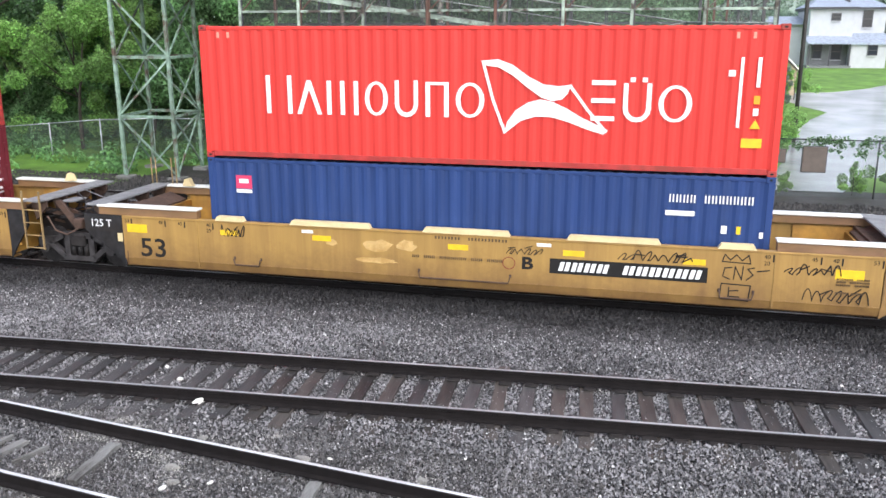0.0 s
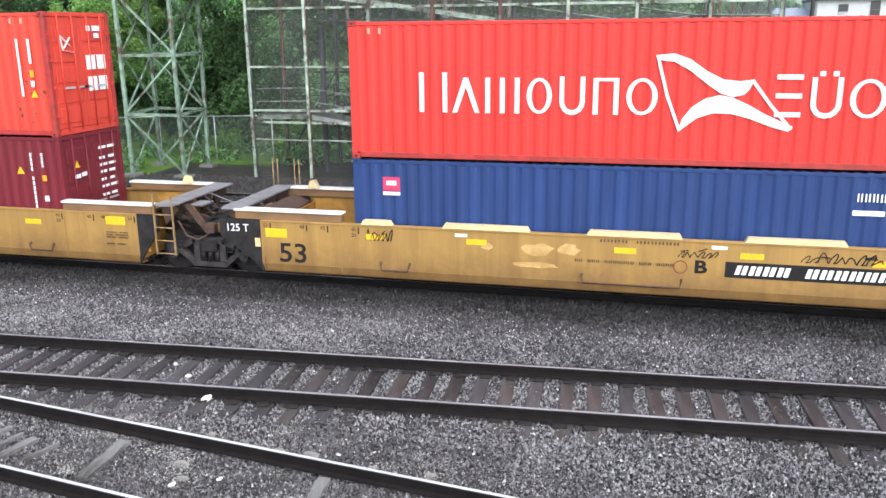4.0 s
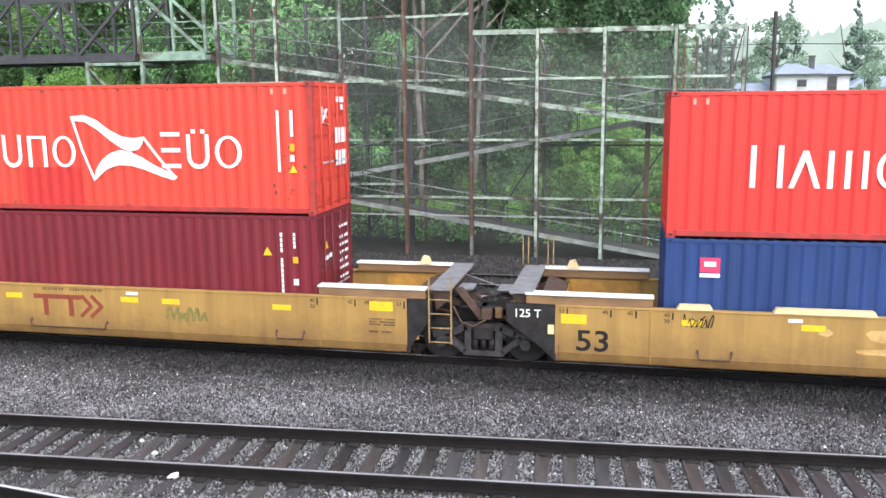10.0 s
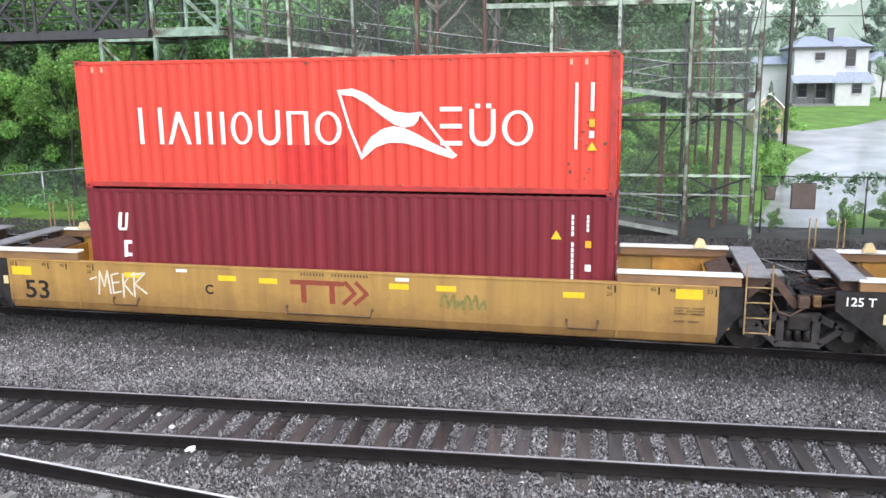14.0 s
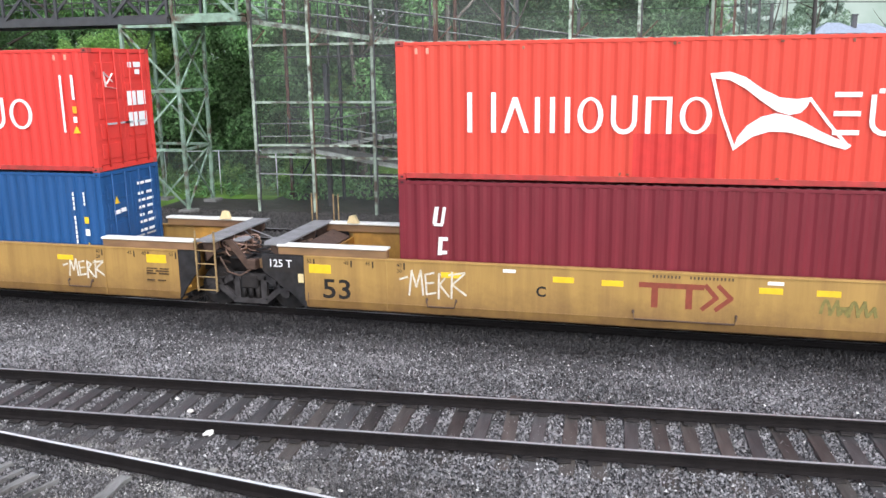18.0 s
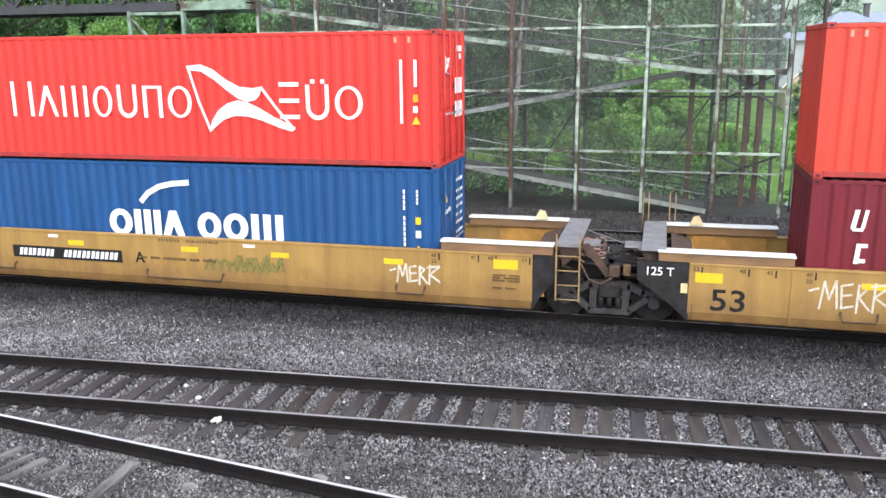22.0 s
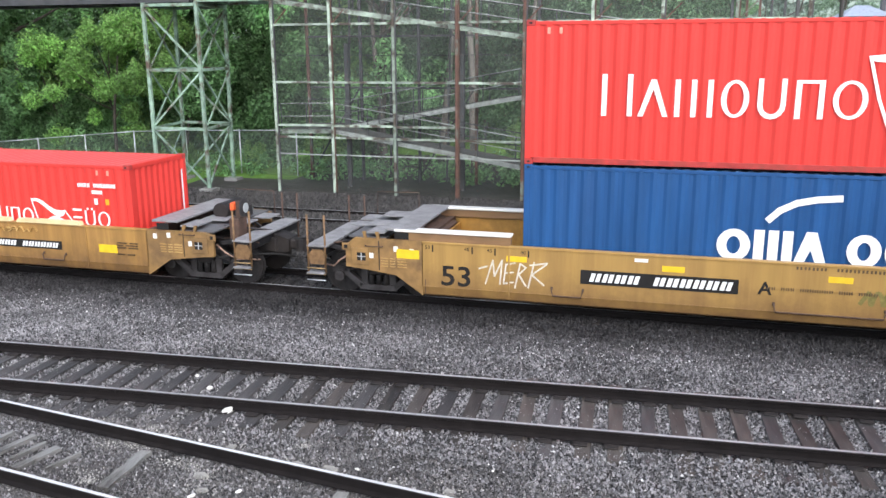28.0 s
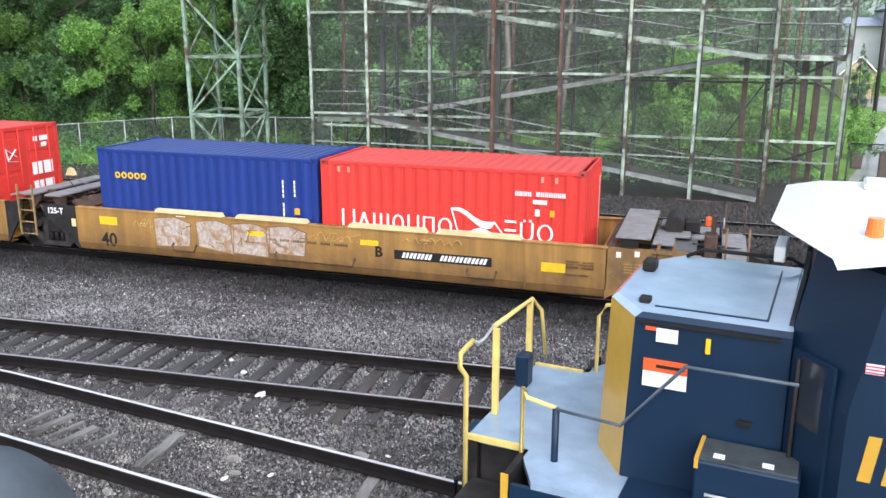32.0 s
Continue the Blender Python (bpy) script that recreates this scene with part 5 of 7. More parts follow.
load("dark blue corrugated steel container under a red one", L40, STD, NAVY, OFF["b"], BASE, low_b)
top_b = load("bright red corrugated steel container with a white mark", L40, HC, RED, OFF["b"], BASE + STD, red_marks() + [("caution_panel", [rect(11.48, 11.86, 0.56, 0.74)], BRIGHT, "yellow caution panel"), ("data_panel", [rect(11.15, 11.28, 1.92, 2.04)], WHITE, "")])
low_c_marks = [("mark_bar", [rect(0.75, 0.84, 1.95, 2.32, 0.06), rect(0.93, 1.0, 1.95, 2.32, 0.06), rect(0.78, 0.98, 1.90, 1.96), rect(0.86, 0.95, 1.26, 1.66, 0.03), rect(0.95, 1.07, 1.28, 1.36), rect(0.98, 1.09, 1.58, 1.66)], WHITE, "white upright mark"),
               ("warning_triangle", [triangle(11.02, 1.98, 0.22)], BRIGHT, "yellow warning triangle"),
               ("serial_bar", serial_bars(11.33, 2.50, 1.5, 13, 0.07), WHITE, ""), ("serial_bar", serial_bars(11.64, 2.50, 0.45, 5, 0.07), WHITE, ""), ("caution_decal", [rect(11.62, 11.74, 1.82, 1.96)], ORANGE, ""), ("data_panel", [rect(11.62, 11.74, 1.32, 1.46)], WHITE, "")]
lc = load("maroon corrugated steel container under a red one", L40, HC, MAROON, OFF["c"], BASE, low_c_marks)
tc = load("faded red corrugated steel container with a white mark", L40, HC, REDFADE, OFF["c"], BASE + HC, red_marks())
low_a_marks = [("mark_bar", [q for a, b, k in ((3.92, 4.56, "round"), (4.62, 5.34, "triple"), (5.36, 5.98, "wedge"), (6.31, 6.93, "round"), (6.98, 7.62, "round"), (7.70, 8.50, "triple")) for q in upright_block(a, b, 1.08, 1.74, k, 0.19, 0.15)], WHITE, "white block mark"),
               ("swoosh", stroke([(4.86, 1.95), (5.05, 2.14), (5.35, 2.30), (5.7, 2.38), (6.12, 2.42)], 0.13), WHITE, "white curved stroke"),
               ("serial_bar", serial_bars(11.38, 2.42, 1.4, 12, 0.06), WHITE, ""), ("serial_bar", serial_bars(11.68, 2.42, 0.42, 5, 0.06), WHITE, ""), ("caution_decal", [rect(11.66, 11.78, 1.66, 1.82)], BRIGHT, ""), ("data_panel", [rect(11.66, 11.78, 1.36, 1.52)], WHITE, ""),
               ("warning_triangle", [triangle(11.72, 1.02, 0.2)], BRIGHT, "")]
la = load("blue corrugated steel container with a white block mark", L40, HC, BLUE, OFF["a"], BASE, low_a_marks)
ta = load("bright red corrugated steel container with a white mark", L40, HC, RED, OFF["a"], BASE + HC, red_marks())
line = [p for p in wave(L40 - 0.26, 0.13) if 4.9 < p[0] < 6.55]
part("repainted_area", prism([(a, 0.009 + d) for a, d in line] + [(line[-1][0], 0.04), (line[0][0], 0.04)], "z", 0.152, 1.02), PATCHRED, tc, "darker repainted area")
rs = random.Random(61)
chips = []
for k in range(30):
    a, z = (rs.uniform(11.2, 12.1), rs.uniform(0.15, 1.6)) if k < 18 else (rs.uniform(0.1, 12.0), rs.choice((0.17, 0.2, 2.72, 2.76)))
    w, h = rs.uniform(0.012, 0.05), rs.uniform(0.012, 0.05)
    chips.append([(a + w * math.cos(q) * rs.uniform(0.6, 1.2), z + h * math.sin(q) * rs.uniform(0.6, 1.2)) for q in (0.2, 1.1, 2.2, 3.1, 4.0, 5.2)])
tagged(part("rust_chips", plate(chips, 0.009, thick=0.010), CHIPRUST, tc, "small rust spots and bare chips"), kind="stuff")
for c in (tc, ta):
    door_marks(c, L40, HC)
for c in (lc, la):
    end_plate(c, L40 + 0.036, [(0.40, 0.62, 1.82, 1.92), (0.66, 0.86, 1.84, 1.94)] + [(1.40 + 0.36 * k, 1.40 + 0.36 * k + w, z, z + 0.07) for z, w in ((2.42, 0.30), (2.16, 0.24), (1.98, 0.30), (1.80, 0.26), (1.60, 0.20), (1.42, 0.30), (1.20, 0.28)) for k in (0, 1)], WHITE, "white marks")
    part("warning_triangle", prism([(0.42, 2.08), (0.62, 2.08), (0.52, 2.26)], "x", L40 + 0.036, L40 + 0.040), BRIGHT, c, "yellow warning triangle")
sea_marks = [("mark_bar", [q for k in range(5) for q in upright_block(0.48 + 0.19 * k, 0.645 + 0.19 * k, 1.85, 2.02, "round", 0.045, 0.04)], BRIGHT, "yellow company mark"), ("serial_bar", serial_bars(5.15, 2.05, 1.2, 11, 0.05), WHITE, ""), ("serial_bar", serial_bars(5.45, 2.05, 0.5, 5, 0.05), WHITE, ""), ("caution_decal", [rect(5.45, 5.58, 1.25, 1.40)], ORANGE, ""), ("data_panel", [rect(5.45, 5.58, 0.98, 1.1)], WHITE, "")]
load("deep blue twenty-foot container with a yellow mark", 6.058, STD, SEABLUE, OFF["d"] - 0.02, BASE - 0.04, sea_marks, "left")
hs20 = brand(-0.33, 0.545, 0.48) + [("serial_bar", number_bars(4.55, 5.65, 2.02, 2.12, (4, 7), 0, 0.5), WHITE, ""), ("serial_bar", [rect(4.95, 5.25, 1.86, 1.95)], WHITE, ""), ("data_panel", [rect(5.0, 5.1, 1.6, 1.75)], WHITE, ""), ("caution_decal", [rect(5.32, 5.42, 1.6, 1.74)], ORANGE, "")]
r20 = load("red twenty-foot container with a white mark in the well", 6.058, STD, RED, OFF["d"] + 6.13, BASE - 0.04, hs20, "left")
end_plate(r20, 6.058, [(2.18, 2.24, 0.5, 2.2)], WHITE, "white stripe")
te = load("red corrugated steel container with door markings", L40, HC, RED, OFF["e"], BASE - 0.04, red_marks())
door_marks(te, L40, HC)


# ---- the footbridge, its tower and the ramp ----
PATINA = material("pale_green_paint", (0.22, 0.32, 0.25), 0.6, vary=0.35, scale=3, dirt=0.95, edge=(0.5, 0.62), dirt_rgb=(0.085, 0.05, 0.035), bump=0.2, bscale=30, per_object=0.2)
RAMPPAINT = material("grimy_green_paint", (0.30, 0.37, 0.305), 0.6, vary=0.4, scale=3, dirt=0.95, edge=(0.49, 0.58), dirt_rgb=(0.06, 0.042, 0.034), bump=0.2, bscale=30, per_object=0.3)
RUSTPAINT = material("rust_worn_paint", (0.11, 0.055, 0.04), 0.7, vary=0.35, scale=3, dirt=0.8, edge=(0.54, 0.64), dirt_rgb=(0.20, 0.26, 0.22), bump=0.3, bscale=30)
BRIDGEDARK = material("dark_bridge_steel", (0.045, 0.047, 0.052), 0.5, vary=0.3, scale=3, dirt=0.4, dirt_rgb=(0.09, 0.08, 0.075), bump=0.2, bscale=30)
DULLRAIL = material("dull_rail_pipe", (0.30, 0.33, 0.31), 0.5, vary=0.3, scale=4, dirt=0.5, dirt_rgb=(0.08, 0.06, 0.05))
WETDECK = material("wet_grey_decking", (0.085, 0.085, 0.08), 0.6, vary=0.3, scale=2, dirt=0.5, dirt_rgb=(0.05, 0.048, 0.042), bump=0.3, bscale=30)
CONCRETE = material("worn_concrete", (0.19, 0.19, 0.185), 0.7, vary=0.25, scale=2, dirt=0.5, dirt_rgb=(0.12, 0.11, 0.10), bump=0.3, bscale=30)


def mesh_material(name, rgb, cover):
    """Woven wire mesh too fine to tell apart: part wire, part air, uneven with rust and leaves caught in it."""
    m = bpy.data.materials.new(name)
    m.use_nodes = True
    n, l = m.node_tree.nodes, m.node_tree.links
    b = n["Principled BSDF"]
    b.inputs["Base Color"].default_value = (*rgb, 1)
    b.inputs["Roughness"].default_value = 0.6
    out = next(k for k in n if k.type == "OUTPUT_MATERIAL")
    tr = n.new("ShaderNodeBsdfTransparent")
    mix = n.new("ShaderNodeMixShader")
    tex = n.new("ShaderNodeTexNoise")
    tex.inputs["Scale"].default_value, tex.inputs["Detail"].default_value = 0.7, 5.0
    co = n.new("ShaderNodeTexCoord")
    l.new(co.outputs["Object"], tex.inputs["Vector"])
    r = n.new("ShaderNodeMapRange")
    r.inputs[1].default_value, r.inputs[2].default_value = 0.3, 0.7
    r.inputs[3].default_value, r.inputs[4].default_value = cover * 0.55, cover * 1.45
    l.new(tex.outputs["Fac"], r.inputs[0])
    l.new(r.outputs[0], mix.inputs[0]), l.new(tr.outputs[0], mix.inputs[1]), l.new(b.outputs[0], mix.inputs[2])
    l.new(mix.outputs[0], out.inputs["Surface"])
    return m


MESH = mesh_material("woven_wire", (0.24, 0.26, 0.25), 0.045)
FENCEMESH = mesh_material("chain_link", (0.14, 0.155, 0.15), 0.13)


def access_ramp():
    r = thing("access_ramp", "rusty pale green steel ramp enclosed in wire mesh", "ramp")
    xs = [-15.3, -12.9, -10.35, -7.9, -5.4, -3.0, -0.65, 1.75, 4.0]
    F, B = 30.4, 33.6
    for i, x in enumerate(xs):
        worn = i in (3, 4)
        top = 10.2 if x < -5 else 8.15
        part("post", box(x - 0.06, x + 0.05, F - 0.06, F + 0.06, -0.1, top, 0.01), RUSTPAINT if worn else RAMPPAINT, r)
        part("post_flange", box(x + 0.052, x + 0.105, F - 0.02, F + 0.02, -0.1, top - 0.1), RUSTY if i % 2 else BRIDGEDARK, r)
        part("post", box(x - 0.06, x + 0.06, B - 0.06, B + 0.06, -0.1, top - 0.5, 0.01), RUSTPAINT if i % 3 == 0 else BRIDGEDARK, r)

    def beam(x0, x1, z0, z1, y=F, w=0.07, h=0.085, mat=RAMPPAINT, name="beam"):
        part(name, bar((x0, y, z0), (x1, y, z1), w, h), mat, r)
    spans = list(zip(xs, xs[1:]))
    for k, (a, b) in enumerate(spans):
        for z in (6.42, 4.25, 2.12):
            beam(a + 0.075, b - 0.075, z, z)
        beam(a + 0.075, b - 0.075, 1.45, 1.43, w=0.04, h=0.05, mat=DULLRAIL, name="mid_rail")
        if a >= -5.5:
            beam(a + 0.075, b - 0.075, 8.08, 8.05, h=0.17)
        else:
            beam(a + 0.075, b - 0.075, 8.68, 8.74)
        for z in (6.0, 3.9):
            beam(a + 0.06, b - 0.06, z, z, y=B, w=0.06, h=0.08, mat=BRIDGEDARK)
        z1 = 8.02 if a >= -5.5 else 9.6
        part("wire_panel", box(a + 0.08, b - 0.08, F + 0.04, F + 0.044, 0.0, z1), MESH, r, "woven wire panel")
        part("wire_panel", box(a + 0.08, b - 0.08, B - 0.05, B - 0.046, 0.0, z1 - 0.6), MESH, r, "woven wire panel")
    for a, b in spans[:3]:
        beam(a + 0.075, b - 0.075, 2.58, 2.60)

    def deck(x0, z0, x1, z1, y0, y1, face, n=6):
        """A sloping walkway with stringers, posts and two handrails."""
        part("walkway", prism([(x0, z0), (x1, z1), (x1, z1 - 0.09), (x0, z0 - 0.09)], "y", y0, y1), WETDECK, r, "worn wet grey walkway")
        for y in (y0, y1):
            part("stringer", bar((x0, y, z0 - 0.10), (x1, y, z1 - 0.10), 0.05, 0.17), face if y == y0 else BRIDGEDARK, r)
            for h in (0.5, 1.0):
                part("handrail", rod([(x0, y, z0 + h), (x1, y, z1 + h)], 0.022, seg=6), BRIDGEDARK if y != y0 else DULLRAIL, r)
            for i in range(n + 1):
                k = i / n
                x, z = x0 + (x1 - x0) * k, z0 + (z1 - z0) * k
                part("baluster", bar((x, y, z), (x, y, z + 1.0), 0.035), BRIDGEDARK, r)
    deck(-15.3, 7.42, 1.2, 5.0, 30.62, 31.95, RAMPPAINT, 12)
    deck(1.2, 5.0, 3.95, 4.96, 30.62, 33.4, RAMPPAINT, 2)
    deck(-13.0, 2.45, 1.2, 5.0, 32.2, 33.45, DULLRAIL, 10)
    deck(-15.2, 2.40, -13.0, 2.45, 30.62, 33.4, RAMPPAINT, 2)
    deck(-13.0, 2.45, 1.6, 0.12, 30.62, 31.95, DULLRAIL, 10)
    for x, y in ((0.95, 32.05), (-3.2, 32.05), (-8.1, 32.05), (-12.9, 32.05), (2.9, 32.4), (3.4, 33.0)):
        part("inner_post", box(x - 0.09, x + 0.09, y - 0.09, y + 0.09, -0.1, 5.0 if x > 0 else 7.0 + x * 0.1, 0.01), BRIDGEDARK if x < -1 else RUSTY, r)
    for a, b, z in ((1.75, 4.0, 5.0), (1.75, 4.0, 2.12)):
        part("brace", bar((a, F + 0.1, z), (b, B - 0.1, z - 1.4), 0.05, 0.07), BRIDGEDARK, r)
        part("brace", bar((b, F + 0.1, z), (a, B - 0.1, z - 1.4), 0.05, 0.07), BRIDGEDARK, r)
    for i in range(0, 8, 2):
        part("brace", bar((xs[i], B, 0.2), (xs[i + 1], B, 4.0), 0.05, 0.06), BRIDGEDARK, r)
    # wire-mesh roof frames and light knee braces between the posts
    for a, b in spans:
        top = 8.08 if a >= -5.5 else 8.7
        part("roof_beam", bar((a, F + 0.1, top - 0.05), (a, B - 0.1, top - 0.55), 0.06, 0.08), RAMPPAINT, r)
        part("knee_brace", bar((a + 0.08, F, 6.42), (a + 0.62, F, 6.98), 0.03, 0.04), RUSTPAINT, r)
        part("hand_cable", rod([(a + 0.1, F + 0.06, 5.28), (b - 0.1, F + 0.06, 5.25)], 0.012, seg=5), BRIDGEDARK, r)
        part("hand_cable", rod([(a + 0.1, F + 0.06, 7.4), (b - 0.1, F + 0.06, 7.36)], 0.012, seg=5), BRIDGEDARK, r)
    for x in (2.25, 2.7, 3.1, 3.55):
        part("upright", bar((x, B - 0.15, 2.2), (x, B - 0.15, 7.9), 0.08, 0.10), RUSTPAINT if x < 3 else BRIDGEDARK, r)
    for x in (-14.4, -13.6, -11.7, -9.2):
        part("upright", bar((x, B + 0.1, 0.0), (x + 0.25, B + 0.1, 8.2), 0.07, 0.09), BRIDGEDARK, r)
    return r


def tower():
    t = thing("bridge_tower", "pale green riveted steel lattice tower of the footbridge", "tower")
    foot = {"fl": (-20.37, 29.6), "fr": (-18.03, 29.6), "br": (-18.52, 32.4), "bl": (-20.85, 32.4)}
    head = {"fl": (-20.40, 29.6), "fr": (-18.06, 29.6), "br": (-18.42, 32.4), "bl": (-20.80, 32.4)}

    def at(k, z):
        q = z / 7.3
        return Vector((foot[k][0] + (head[k][0] - foot[k][0]) * q, foot[k][1], z))
    for k in foot:
        part("leg", bar(at(k, -0.1), at(k, 7.3), 0.125, 0.125), PATINA, t)
        part("footing", box(foot[k][0] - 0.3, foot[k][0] + 0.3, foot[k][1] - 0.3, foot[k][1] + 0.3, -0.2, 0.06, 0.02), CONCRETE, t)
    ring = ["fl", "fr", "br", "bl", "fl"]
    for a, b in zip(ring, ring[1:]):
        for z in (2.42, 4.72, 7.2):
            part("girt", bar(at(a, z), at(b, z), 0.08, 0.11), PATINA, t)
        for i, (z0, z1) in enumerate(((0.1, 2.36), (2.48, 4.66), (4.78, 7.1))):
            p, q = (a, b) if (i + (a in ("fr", "bl"))) % 2 else (b, a)
            part("brace", bar(at(p, z0), at(q, z1), 0.06, 0.075), PATINA, t)
            if a in ("fr", "bl"):
                part("brace", bar(at(q, z0) + Vector((0.05, 0.03, 0)), at(p, z1) + Vector((0.05, 0.03, 0)), 0.05, 0.07), PATINA, t)
    return t


def truss(name, label, x0, x1, bays, mat, lo, hi):
    b = thing(name, label, "bridge")
    part("deck", box(x0, x1, 29.85, 32.15, lo + 0.14, lo + 0.22), mat, b)
    step = (x1 - x0) / bays
    for y in (29.75, 32.3):
        part("chord", bar((x0, y, lo), (x1, y, lo), 0.12, 0.26), mat, b)
        part("chord", bar((x0, y, hi), (x1, y, hi), 0.12, 0.22), mat, b)
        for z in (lo + 0.75, lo + 1.3):
            part("handrail", rod([(x0, y + 0.1, z), (x1, y + 0.1, z)], 0.025, seg=6), mat, b)
        for i in range(bays + 1):
            x = x0 + i * step
            part("vertical", bar((x, y, lo + 0.13), (x, y, hi - 0.11), 0.10, 0.10), mat, b)
            if i < bays:
                p, q = ((x, y, lo + 0.1), (x + step, y, hi - 0.1)) if i % 2 else ((x, y, hi - 0.1), (x + step, y, lo + 0.1))
                part("diagonal", bar(p, q, 0.08, 0.12), mat, b)
                part("baluster", bar((x + step / 2, y + 0.1, lo + 0.15), (x + step / 2, y + 0.1, lo + 1.3), 0.035), mat, b)
    for i in range(bays + 1):
        x = x0 + i * step
        part("cross_beam", bar((x, 29.81, lo - 0.02), (x, 32.24, lo - 0.02), 0.12, 0.2), mat, b)
    return b


access_ramp()
tower()
truss("footbridge", "dark steel truss footbridge over the railway yard", -58.2, -18.4, 16, BRIDGEDARK, 7.42, 10.0)
truss("footbridge_approach", "pale green steel truss span beside the tower", -18.2, -15.45, 1, PATINA, 7.42, 10.0)


# ---- fences ----
def chain_fence(name, label, x0, x1, y0, y1, h, base, step, mat=GALV):
    """A fence whose top runs through heights h[1] at shares h[0] of its length."""
    f = thing(name, label, "fence")
    n = max(1, round((x1 - x0) / step))
    pts = []
    for i in range(n + 1):
        k = i / n
        x, y = x0 + (x1 - x0) * k, y0 + (y1 - y0) * k
        z = float(np.interp(k, h[0], h[1]))
        pts.append((x, y, z))
        part("post", rod([(x, y, base - 0.2), (x, y, z + 0.05)], 0.03, seg=8), mat, f)
    for a, b in zip(pts, pts[1:]):
        part("top_rail", rod([a, b], 0.025, seg=6), mat, f)
        bm = bmesh.new()
        v = [bm.verts.new(p) for p in ((a[0], a[1] + 0.035, base), (b[0], b[1] + 0.035, base), (b[0], b[1] + 0.035, b[2]), (a[0], a[1] + 0.035, a[2]))]
        v2 = [bm.verts.new(q.co + Vector((0, 0.003, 0))) for q in v]
        bm.faces.new(v), bm.faces.new(v2[::-1])
        for i in range(4):
            bm.faces.new((v[i], v2[i], v2[(i + 1) % 4], v[(i + 1) % 4]))
        part("wire_panel", bm, FENCEMESH, f, "chain-link panel")
    return f


chain_fence("chain_fence", "grey chain-link fence in front of the wood", -62.0, -16.2, 36.0, 34.0, ((0, 0.62, 0.83, 1), (0.9, 0.95, 1.80, 2.0)), -0.25, 2.9)
chain_fence("garden_fence", "chain-link fence overgrown with leafy vines", 4.5, 22.0, 31.6, 32.4, ((0, 1), (2.0, 1.9)), -0.1, 3.8, BRIDGEDARK)


# ---- trees and bushes ----
LEAF = material("tree_leaf", (0.238, 0.42, 0.190), 0.5, through=0.6, vary=0.25, scale=0.35, island=0.55, per_object=0.35)
# Darker leaf copy whose colour holds the shade inside the wood.
LEAFDARK = material("shaded_leaf", (0.208, 0.345, 0.185), 0.55, through=0.6, vary=0.3, scale=0.3, island=0.5, per_object=0.3)
LEAFPALE = material("young_leaf", (0.30, 0.49, 0.165), 0.5, through=0.6, vary=0.25, scale=0.5, island=0.5, per_object=0.3)
BARK = material("tree_bark", (0.075, 0.060, 0.050), 0.8, vary=0.35, scale=4, bump=0.6, bscale=20, stretch=(1, 1, 0.25))
BARKPALE = material("pale_bark", (0.17, 0.15, 0.13), 0.8, vary=0.35, scale=4, bump=0.6, bscale=20, stretch=(1, 1, 0.25))


def leaf_mesh(name, blobs, count, size, mat, seed):
    """Leaves on the shells of overlapping clumps: small bent quads, each turned its own way."""
    rng = np.random.default_rng(seed)
    blobs = np.array(blobs, float)
    w = blobs[:, 3] ** 2
    pick = rng.choice(len(blobs), count, p=w / w.sum())
    d = rng.normal(0, 1, (count, 3))
    d /= np.linalg.norm(d, axis=1)[:, None]
    rad = blobs[pick, 3] * rng.uniform(0.45, 1.0, count) ** 0.5 * rng.uniform(0.8, 1.12, count)
    squash = rng.uniform(0.6, 1.35, (len(blobs), 3))
    p = blobs[pick, :3] + d * rad[:, None] * squash[pick]
    k = 2.6 / max(0.4, float(blobs[:, 3].mean()))
    p += 0.16 * rad[:, None] * np.stack([np.sin(k * p[:, 1] + 2 * k * p[:, 2]), np.sin(k * p[:, 2] + 1.7 * k * p[:, 0]), np.sin(1.3 * k * p[:, 0] + k * p[:, 1])], 1)
    nrm = d * 0.7 + rng.normal(0, 0.6, (count, 3)) + np.array([0, 0, 0.35])
    nrm /= np.linalg.norm(nrm, axis=1)[:, None]
    a = np.cross(nrm, rng.normal(0, 1, (count, 3)))
    a /= np.linalg.norm(a, axis=1)[:, None]
    b = np.cross(nrm, a)
    s = rng.uniform(size[0], size[1], count)[:, None]
    v = np.stack([p - a * s, p - b * s * 0.55 + nrm * s * 0.2, p + a * s, p + b * s * 0.55 + nrm * s * 0.2], 1).reshape(-1, 3)
    i = 4 * np.arange(count)
    f = np.concatenate([np.stack([i, i + 1, i + 2], 1), np.stack([i, i + 2, i + 3], 1)])
    me = bpy.data.meshes.new(name)
    me.from_pydata(v.tolist(), [], f.tolist())
    me.materials.append(mat)
    return me


